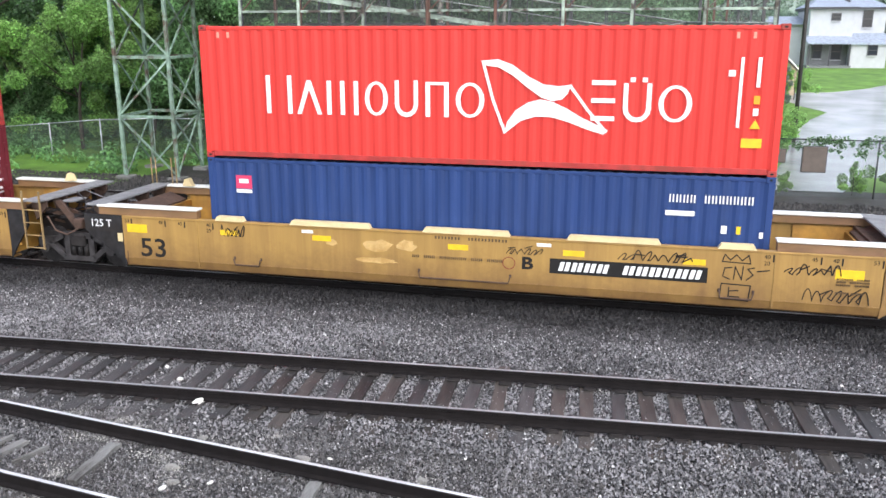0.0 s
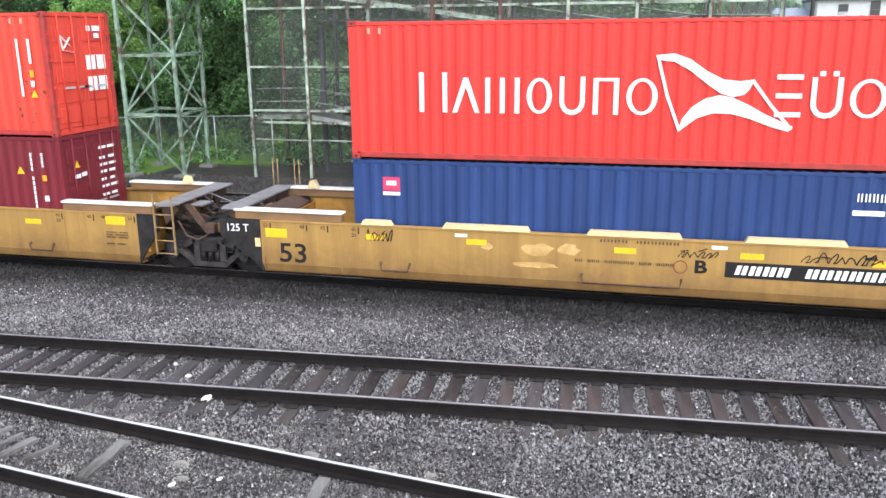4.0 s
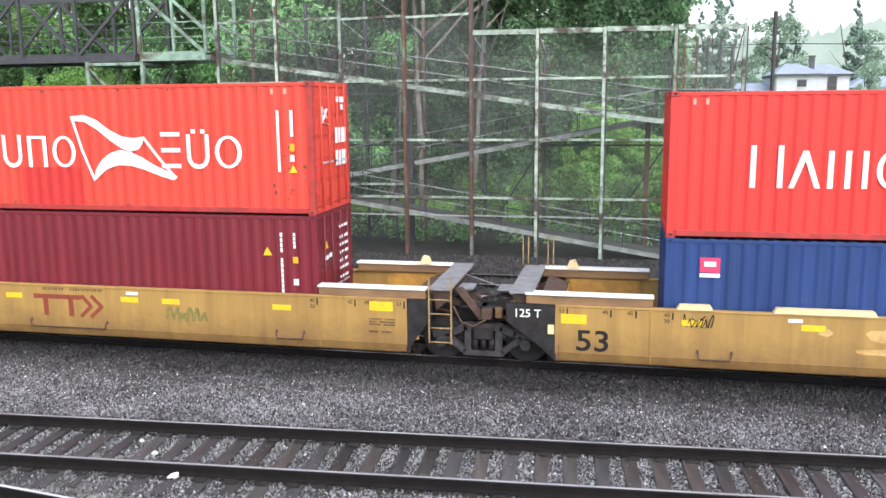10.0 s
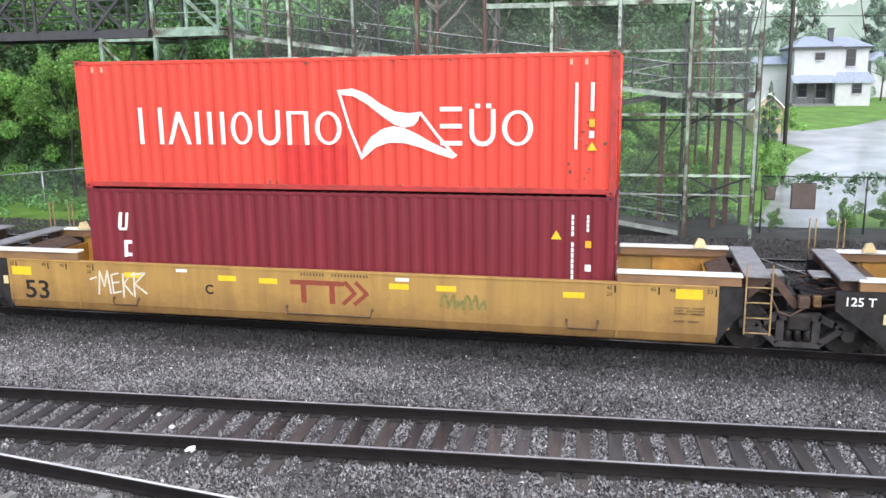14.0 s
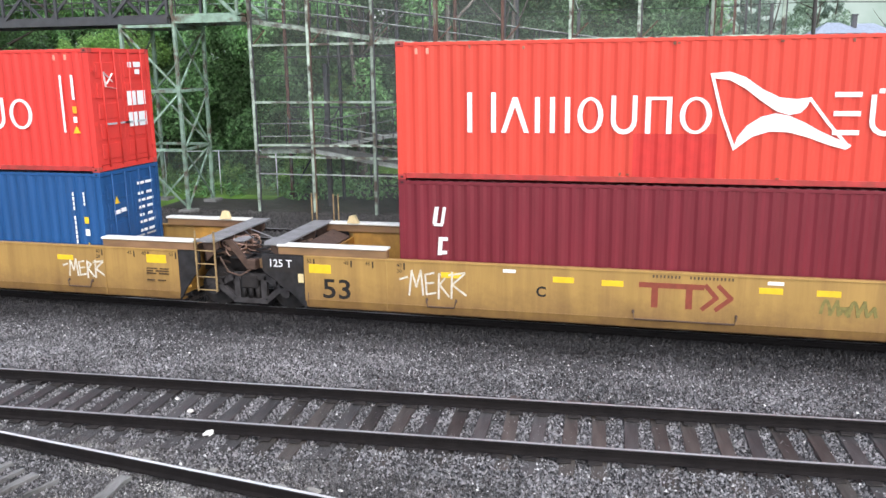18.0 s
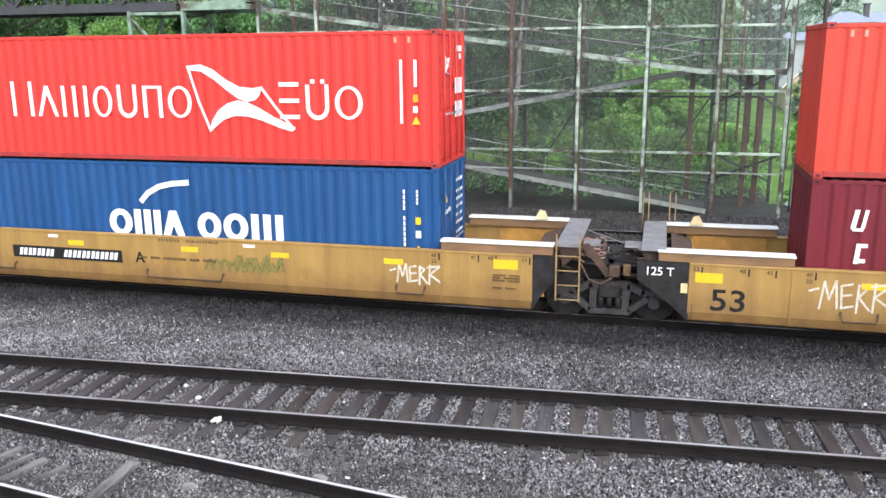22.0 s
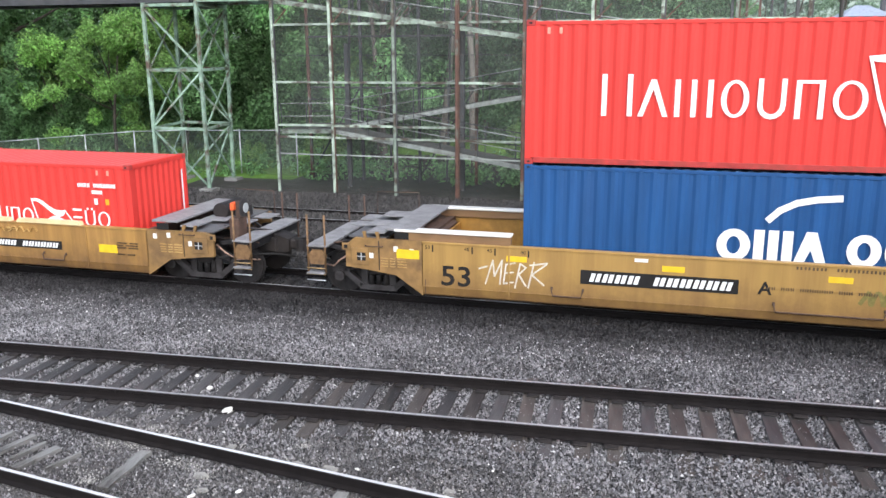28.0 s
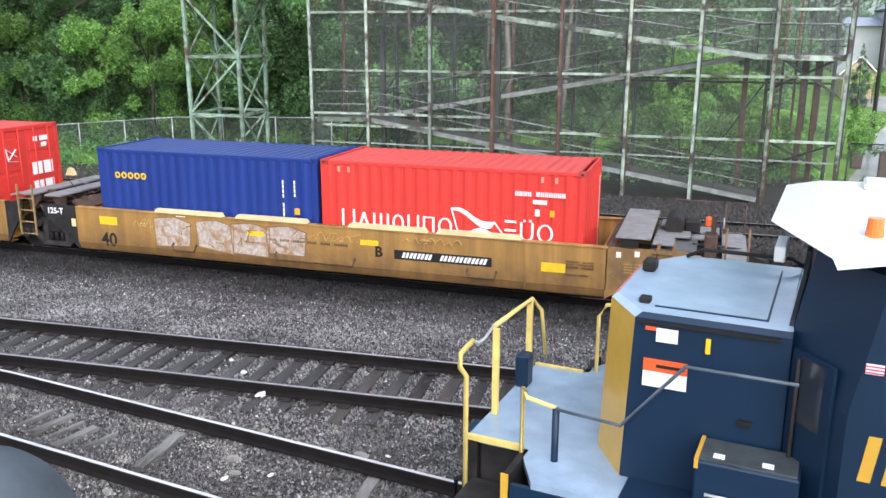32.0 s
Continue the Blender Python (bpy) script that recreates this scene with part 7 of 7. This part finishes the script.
# ---- the locomotive on the siding ----
LOCOBLUE = material("locomotive_blue", (0.006, 0.022, 0.052), 0.42, vary=0.12, scale=1.5, dirt=0.25, dirt_rgb=(0.015, 0.022, 0.034), coat=0.05, spec=0.3)
LOCOYELLOW = material("locomotive_yellow", (0.62, 0.36, 0.045), 0.35, vary=0.10, scale=2.5, dirt=0.3, dirt_rgb=(0.30, 0.17, 0.05), coat=0.3)
# Deck colour is lightened to include the sky mirrored in its wet surface.
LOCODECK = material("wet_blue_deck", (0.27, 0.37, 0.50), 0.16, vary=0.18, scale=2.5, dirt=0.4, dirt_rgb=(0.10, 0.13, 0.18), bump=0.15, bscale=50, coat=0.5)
ROOFWHITE = material("white_cab_roof", (0.66, 0.67, 0.68), 0.45, vary=0.08, scale=2, dirt=0.5, dirt_rgb=(0.42, 0.42, 0.41), bump=0.3, bscale=60)
BLUERAIL = material("worn_blue_rail", (0.07, 0.09, 0.12), 0.4, vary=0.3, scale=6)
# Nose blue paled to carry the sky's reflection on the level top.
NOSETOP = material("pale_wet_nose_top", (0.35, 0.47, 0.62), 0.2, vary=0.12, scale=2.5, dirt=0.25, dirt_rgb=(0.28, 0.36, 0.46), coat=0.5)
RAILYELLOW = material("pale_yellow_rail", (0.72, 0.56, 0.18), 0.4, vary=0.15, scale=5, dirt=0.4, dirt_rgb=(0.4, 0.25, 0.08))
GRITBLUE = material("gritted_blue_grey", (0.045, 0.055, 0.065), 0.6, vary=0.3, scale=9, bump=0.5, bscale=120)
BEACON = material("orange_beacon", (0.80, 0.20, 0.05), 0.2, vary=0.05)
LOCO = []


def locomotive():
    e = thing("locomotive", "dark blue and yellow diesel locomotive, wet from rain", "locomotive")
    LOCO.append(e)
    D = 1.57                                     # height of the walkway over the rails
    # front platform with a step well at each corner
    plan = [(0.0, -0.92), (0.0, 0.92), (0.52, 0.92), (0.62, 1.15), (0.80, 1.48), (2.6, 1.48), (2.6, -1.48), (0.80, -1.48), (0.62, -1.15), (0.52, -0.92)]
    part("front_deck", prism(plan, "z", D - 0.06, D), LOCODECK, e, "wet blue deck with painted sky sheen")
    part("deck_edge", box(0.0, 0.54, -0.96, -0.92, D - 0.03, D + 0.02), RAILYELLOW, e)
    part("deck_edge", box(0.0, 0.54, 0.92, 0.96, D - 0.03, D + 0.02), RAILYELLOW, e)
    part("underframe", box(0.1, 20.6, -0.9, 0.9, 0.75, D - 0.06, 0.02), DARKSTEEL, e)
    pil = [(-0.02, D - 0.05), (0.10, D - 0.05), (0.10, 0.20), (-0.12, 0.14), (-0.08, 0.55)]
    part("pilot", prism(pil, "y", -0.95, 0.95), DARKSTEEL, e)
    cpl = part("coupler", box(-0.32, 0.05, -0.12, 0.12, 0.72, 0.98, 0.04), DARKSTEEL, e)
    part("coupler_knuckle", disc((-0.32, 0.05, 0.85), 0.12, 0.30, "z", 12), DARKSTEEL, cpl)
    for y in (-0.7, -0.45, 0.45, 0.7):
        part("air_hose", rod([(-0.04, y, 1.05), (-0.22, y, 0.95), (-0.26, y * 0.9, 0.60), (-0.20, y * 0.8, 0.42)], 0.028, seg=6), BLACK, e)
    for s in (-1, 1):
        for i, z in enumerate((0.42, 0.80, 1.18)):
            part("step", box(0.06, 0.52, *sorted((s * 1.46, s * 0.96)), z - 0.03, z, 0.005), WEBDARK, e)
        part("step_side", prism([(0.54, 0.3), (0.60, 0.3), (0.60, D), (0.54, D)], "y", *sorted((s * 1.46, s * 0.96))), WEBDARK, e)
        part("step_edge", box(0.535, 0.60, *sorted((s * 1.475, s * 1.465)), 0.3, D + 0.02), LOCOYELLOW, e)
    # nose with chamfered front
    front = [(1.12, -0.60), (1.12, 0.50), (1.42, 0.95), (2.62, 0.95), (2.62, -1.05), (1.42, -1.05)]
    bm = bmesh.new()
    lo = [bm.verts.new((x, y, D)) for x, y in front]
    hi = [bm.verts.new((x + (0.05 if x < 1.5 else 0), y * 0.99, 2.96)) for x, y in front]
    top = [bm.verts.new((x + (0.10 if x < 1.5 else 0), y * 0.955, 3.0)) for x, y in front]
    n = len(front)
    for i in range(n):
        j = (i + 1) % n
        f = bm.faces.new((lo[i], lo[j], hi[j], hi[i]))
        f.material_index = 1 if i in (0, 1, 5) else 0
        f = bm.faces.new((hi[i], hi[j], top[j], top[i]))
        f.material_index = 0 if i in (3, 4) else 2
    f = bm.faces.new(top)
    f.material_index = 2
    bm.faces.new(lo[::-1])
    bmesh.ops.recalc_face_normals(bm, faces=bm.faces)
    nose = part("nose", bm, [LOCOBLUE, LOCOYELLOW, NOSETOP], e, "blue nose with a yellow front and painted sky sheen on its wet top")
    part("nose_seam", box(1.50, 2.54, -1.066, -1.05, 2.925, 2.95), BLACK, nose)
    part("nose_door", box(1.105, 1.122, -0.28, 0.30, D + 0.12, 2.72, 0.01), LOCOYELLOW, nose)
    part("door_handle", rod([(1.08, 0.10, 2.35), (1.08, 0.10, 1.95)], 0.02, seg=6), BLACK, nose)
    part("headlight_box", box(1.26, 1.38, 0.14, 0.30, 3.0, 3.11, 0.02), BLACK, nose)
    part("hatch_seam", box(1.58, 2.42, -0.84, -0.815, 3.0, 3.008), LOCOBLUE, nose)
    part("hatch_seam", box(2.42, 2.435, -0.84, 0.70, 3.0, 3.008), LOCOBLUE, nose)
    part("top_rail", rod([(1.55, 0.80, 3.02), (1.7, 0.82, 3.10), (2.5, 0.82, 3.10), (2.62, 0.82, 3.02)], 0.02, seg=6), BLACK, nose)
    for x in (1.44,):
        part("vent", box(x, x + 0.09, -0.80, -0.70, 3.0, 3.05, 0.01), BLACK, nose)
    w = part("warning_decal", box(1.56, 1.90, -1.062, -1.05, 2.54, 2.64), DECALRED, nose, "orange warning decal")
    part("warning_mark", box(1.66, 1.88, -1.066, -1.061, 2.575, 2.60), BLACK, w)
    part("notice_decal", box(1.56, 1.90, -1.062, -1.05, 2.41, 2.537), WHITE, nose, "white notice")
    part("notice_decal", box(1.56, 1.64, -1.062, -1.05, 2.875, 2.905), DECALRED, nose)
    part("notice_decal", box(1.645, 1.81, -1.062, -1.05, 2.79, 2.90), WHITE, nose, "white notice")
    part("light_slot", box(2.02, 2.055, -1.062, -1.05, 2.75, 2.87), BRIGHT, nose)
    part("latch", box(2.30, 2.40, -1.08, -1.05, 2.22, 2.26), BLACK, nose)
    # cab
    bm = bmesh.new()
    rings = []
    for z, dx in ((D, 0.0), (2.62, 0.0), (3.60, 0.16)):
        rings.append([bm.verts.new((x + (dx if x < 3.5 else 0), y, z)) for x, y in ((2.55, -0.92), (2.55, 0.92), (3.02, 1.46), (5.4, 1.46), (5.4, -1.46), (3.02, -1.46))])
    for lo, hi in zip(rings, rings[1:]):
        for i in range(6):
            bm.faces.new((lo[i], lo[(i + 1) % 6], hi[(i + 1) % 6], hi[i]))
    bm.faces.new(rings[0][::-1]), bm.faces.new(rings[-1])
    bmesh.ops.recalc_face_normals(bm, faces=bm.faces)
    cab = part("cab", bm, LOCOBLUE, e, "dark blue cab")
    for s in (-1, 1):
        d = part("cab_door", bar((2.645, s * 1.04, 2.30), (2.92, s * 1.365, 2.30), 0.03, 1.2), LOCOBLUE, cab, "dark corner door")
        part("door_pane", bar((2.69, s * 1.10, 2.62), (2.86, s * 1.305, 2.62), 0.03, 0.5), GLASS, d)
        part("door_rail", rod([(2.68, s * 1.14, 1.75), (2.68, s * 1.14, 2.85)], 0.016, seg=6), DARKSTEEL, d)
    for s in (-1, 1):
        ys = sorted((s * 0.10, s * 0.86))
        bm = bmesh.new()
        v = [bm.verts.new(p) for p in ((2.57, ys[0], 2.72), (2.57, ys[1], 2.72), (2.665, ys[1], 3.40), (2.665, ys[0], 3.40))]
        v2 = [bm.verts.new(q.co + Vector((-0.03, 0, 0.01))) for q in v]
        bm.faces.new(v[::-1]), bm.faces.new(v2)
        for i in range(4):
            bm.faces.new((v[i], v[(i + 1) % 4], v2[(i + 1) % 4], v2[i]))
        bmesh.ops.recalc_face_normals(bm, faces=bm.faces)
        part("windshield", bm, GLASS, cab, "dark windshield")
        yw = sorted((s * 1.462, s * 1.475))
        f = part("side_window", box(3.42, 4.75, *yw, 2.55, 3.25, 0.006), GALV, cab)
        yw = sorted((s * 1.475, s * 1.482))
        part("window_pane", box(3.49, 4.12, *yw, 2.62, 3.18), GLASS, f)
        part("window_pane", box(4.18, 4.68, *yw, 2.62, 3.18), GLASS, f)
    roof = [(-1.55, 3.70), (-1.50, 3.76), (-0.85, 3.84), (0.85, 3.84), (1.50, 3.76), (1.55, 3.70)]
    bm = bmesh.new()
    prev = None
    for k, x in enumerate((1.98, 2.25, 5.5)):
        ring = []
        for y, z in roof:
            off = 0.87 * (abs(y) / 1.55) ** 1.3 if k < 2 else 0
            ring.append(bm.verts.new((x + off, y, z - (0.06 if k == 0 else 0))))
        if prev:
            for i in range(len(roof) - 1):
                bm.faces.new((prev[i], prev[i + 1], ring[i + 1], ring[i]))
            bm.faces.new((prev[-1], prev[0], ring[0], ring[-1]))
        else:
            bm.faces.new(ring)
        prev = ring
    bm.faces.new(prev[::-1])
    bmesh.ops.recalc_face_normals(bm, faces=bm.faces)
    rf = part("cab_roof", bm, ROOFWHITE, e, "white cab roof")
    part("beacon", disc((3.05, -1.15, 3.86), 0.06, 0.13, "z", 16, r2=0.05), BEACON, rf, "orange beacon")
    part("antenna_base", box(3.0, 3.5, 0.5, 0.9, 3.83, 3.90, 0.02), ROOFWHITE, rf)
    part("horn", rod([(3.9, 0.2, 3.98), (4.4, 0.2, 4.0)], 0.05), GALV, rf)
    part("horn", rod([(3.9, 0.35, 4.02), (4.3, 0.35, 4.04)], 0.045), GALV, rf)
    part("number_box", box(2.42, 2.50, -0.80, -0.40, 3.46, 3.58, 0.01), WHITE, rf)
    for s in number_bars(3.10, 4.36, 2.16, 2.50, (4,), 0.04, 0.42):
        part("number_bar", plate([s], -1.462), LOCOYELLOW, cab, "yellow number bar")
    fl = part("flag_decal", box(3.09, 3.20, -1.468, -1.460, 2.94, 3.01), WHITE, cab, "small striped flag decal")
    for i in range(3):
        part("flag_stripe", box(3.09, 3.20, -1.471, -1.467, 2.945 + i * 0.022, 2.955 + i * 0.022), PINK, fl)
    # side box with a grip top beside the nose
    sb = part("side_box", box(2.06, 2.78, -1.46, -1.07, D, 2.06, 0.015), LOCOBLUE, e)
    part("box_top", box(2.08, 2.76, -1.44, -1.09, 2.062, 2.08), GRITBLUE, sb, "dark gritted lid")
    part("box_edge", box(2.055, 2.085, -1.465, -1.07, 2.0, 2.085), LOCOYELLOW, sb)
    for x in (2.18, 2.52):
        part("lid_latch", box(x, x + 0.08, -1.40, -1.345, 2.08, 2.092), WHITE, sb)
    part("side_walkway", box(1.50, 2.72, -1.475, -1.055, D + 0.001, D + 0.008), LOCOBLUE, e, "dark blue wet walkway")
    part("grab_iron", rod([(2.15, -1.50, 1.82), (2.35, -1.50, 1.82)], 0.015, seg=6), GALV, sb)
    # rails
    def tube(name, pts, mat, r=0.022):
        return part(name, rod(pts, r), mat, e)
    tube("handrail", [(0.03, -1.05, 0.35), (0.03, -1.05, 2.20), (0.0, -1.12, 2.30), (0.0, -1.10, 2.42), (0.03, -0.90, 2.48)], RAILYELLOW, 0.024)
    tube("handrail", [(0.04, -0.42, 2.46), (0.06, 0.15, 2.46), (0.06, 0.58, 2.44), (0.10, 0.78, 2.26), (0.14, 0.84, 1.75)], RAILYELLOW, 0.022)
    tube("safety_chain", [(0.02, -0.90, 2.48), (0.02, -0.75, 2.40), (0.02, -0.60, 2.40), (0.03, -0.42, 2.46)], GALV, 0.014)
    for y in (-0.42, 0.52):
        part("stanchion", box(0.03, 0.09, y - 0.025, y + 0.025, D, 2.44, 0.006), RAILYELLOW, e)
    part("mu_box", box(0.0, 0.14, 0.26, 0.44, D, 1.92, 0.02), LOCOBLUE, e)
    part("mu_receptacle", box(-0.12, 0.0, -0.72, -0.48, 1.32, 1.52, 0.02), LOCOBLUE, e)
    tube("handrail", [(0.55, -1.02, 0.45), (0.55, -1.02, 2.18), (0.60, -1.04, 2.10), (0.86, -1.05, 2.06)], RAILYELLOW, 0.02)
    tube("handrail", [(0.86, -1.07, 2.06), (1.42, -1.12, 2.05), (1.90, -1.16, 2.66), (2.70, -1.34, 2.73)], BLUERAIL, 0.015)
    tube("handrail", [(0.66, 1.02, 0.45), (0.66, 1.02, 2.20), (0.74, 1.02, 2.34), (0.95, 1.03, 2.36), (1.82, 1.10, 2.60), (2.62, 1.30, 2.56)], RAILYELLOW, 0.022)
    part("stanchion", rod([(0.86, -1.05, D - 0.4), (0.86, -1.05, 2.06)], 0.032, seg=8), LOCOBLUE, e)
    # behind the cab: hood, walkway, tank, trucks
    hood = part("long_hood", box(5.4, 19.6, -0.85, 0.85, D, 3.5, 0.06), LOCOBLUE, e)
    for i in range(10):
        part("hood_door", box(5.7 + i * 1.36, 6.9 + i * 1.36, -0.865, -0.85, D + 0.15, 3.1, 0.008), LOCOBLUE, hood)
    for x in (10.5, 13.0, 16.2, 17.6):
        part("roof_fan", disc((x, 0, 3.55), 0.62, 0.14, "z", 20), DARKSTEEL, hood)
    part("walkway", box(2.6, 20.6, -1.48, 1.48, D - 0.08, D - 0.002), LOCOBLUE, e)
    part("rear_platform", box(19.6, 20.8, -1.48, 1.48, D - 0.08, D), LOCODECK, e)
    for s in (-1, 1):
        part("side_sill", box(0.62, 20.6, *sorted((s * 1.49, s * 1.44)), D - 0.26, D - 0.06), LOCOBLUE, e)
        part("long_handrail", rod([(5.5, s * 1.42, 2.55), (20.5, s * 1.42, 2.55)], 0.02, seg=6), LOCOBLUE, e)
        for i in range(9):
            part("stanchion", rod([(5.7 + i * 1.8, s * 1.42, D), (5.7 + i * 1.8, s * 1.42, 2.55)], 0.018, seg=6), LOCOBLUE, e)
    part("fuel_tank", box(7.8, 12.8, -1.3, 1.3, 0.28, 1.1, 0.12), DARKSTEEL, e)
    for xc in (3.9, 16.6):
        tr = part("bogie", box(xc - 2.3, xc + 2.3, -1.12, 1.12, 0.45, 0.85, 0.05), DARKSTEEL, e)
        for dx in (-1.7, 0, 1.7):
            for y in (-GA, GA):
                part("wheel", disc((xc + dx, y, 0.51), 0.51, 0.13, "y", 26), DARKSTEEL, tr)
    return e


locomotive()


# ---- small loose things ----
def stones():
    for k, (x, y, s, st) in enumerate([(-6.2, 10.27, 0.072, 1.95), (-9.99, 14.29, 0.05, 1), (-2.90, 14.28, 0.055, 1.2), (1.86, 15.03, 0.05, 1), (-6.93, 10.94, 0.045, 1.2), (-4.44, 15.92, 0.05, 1.4), (-7.4, 11.35, 0.035, 1), (-6.0, 10.0, 0.0, 1),
                                       (-4.9, 8.2, 0.03, 1.6), (-5.4, 7.95, 0.035, 1.8), (-3.7, 9.1, 0.025, 1.6), (-6.1, 9.3, 0.025, 1.6), (-2.0, 9.5, 0.02, 1), (-8.4, 13.4, 0.03, 1), (-0.6, 13.6, 0.03, 1), (-4.2, 13.9, 0.03, 1), (3.2, 13.1, 0.03, 1.3), (-5.2, 14.9, 0.025, 1)]):
        if s == 0:
            continue
        r = random.Random(k)
        bm = bmesh.new()
        bmesh.ops.create_icosphere(bm, subdivisions=2, radius=1.0)
        for v in bm.verts:
            v.co *= r.uniform(0.8, 1.15)
            v.co = Vector((v.co.x * s * 0.9, v.co.y * s * st, v.co.z * s * 0.7))
        ob = part("stone", bm, PALESTONE)
        ob.matrix_world = pose(x, y, (Z2 - 0.19 if y < 13.5 else ground_height(x, y) + 0.02) + s * 0.2, 0, 0, -20 if st == 1.95 else r.uniform(0, 180))
        tagged(ob, "white chalky stone lying on dark ballast", "stone", "white stones on the ballast")


stones()


def near_lens_blob():
    """A rounded stand-in for an unidentified blur close beside the lens, placed to fit the view."""
    v = thing("parapet_post", "smooth grey rounded stand-in for an unknown thing, very near", "post")
    bm = bmesh.new()
    bmesh.ops.create_uvsphere(bm, u_segments=24, v_segments=14, radius=0.043)
    for f in bm.faces:
        f.smooth = True
    part("knob", bm, LENSGREY, v)
    v.matrix_world = pose(-0.289, 0.214, 5.383)
    # Unseen shaft, added to carry the knob.
    part("shaft", rod([(0, 0, -0.03), (0.0, -0.02, -5.3)], 0.045, seg=16), LENSGREY, v)


LENSGREY = material("wet_grey_steel", (0.075, 0.092, 0.11), 0.7, vary=0.45, scale=28, spec=0.2)
near_lens_blob()


# ---- what moves ----
TRAIN_ROWS = [(0, -9.65), (1, -8.93), (2, -8.12), (3, -7.24), (4.5, -5.80), (6, -4.21), (7, -3.07), (8, -1.86), (9, -0.54), (10, 0.93), (11, 2.41), (12, 3.87), (13, 5.39), (14.5, 7.92), (16, 10.55), (17, 12.40),
              (18, 14.30), (19, 16.25), (20, 18.25), (21, 20.32), (22, 22.44), (23, 24.59), (24, 26.81), (25, 29.06), (26.5, 32.58), (28, 36.23), (29, 38.70), (30, 41.22), (31, 43.79), (32, 46.39)]


def loco_place(t):
    k = min(32.0 - t, 4.0)
    x = -1.81 + 1.86 * k - 0.08 * k * k + 1.22 * max(0.0, 28.0 - t)
    a, b = (x, track3(x)), (x + 12.0, track3(x + 12.0))
    return x, math.degrees(math.atan2(b[1] - a[1], b[0] - a[0]))


def motions():
    for ob, x, y, z in TRAIN:
        walk(ob, [(t, pose(s + x, y, z)) for t, s in TRAIN_ROWS])
    ts, ss = [r[0] for r in TRAIN_ROWS], [r[1] for r in TRAIN_ROWS]
    for ws in WHEELSETS:
        p = ws.location.copy()
        rows = []
        for k in range(129):
            t = k * 0.25
            s = float(np.interp(t, ts, ss))
            rows.append((t, pose(p.x, p.y, p.z, 0, math.degrees(s / 0.46), 0)))
        walk(ws, rows)
    for ob in LOCO:
        rows = []
        for t in (0, 8, 16, 24, 28, 29, 29.5, 30, 30.5, 31, 31.5, 32):
            x, turn = loco_place(t)
            rows.append((t, pose(x, track3(x), Z2, 0, 0, turn)))
        walk(ob, rows)


motions()
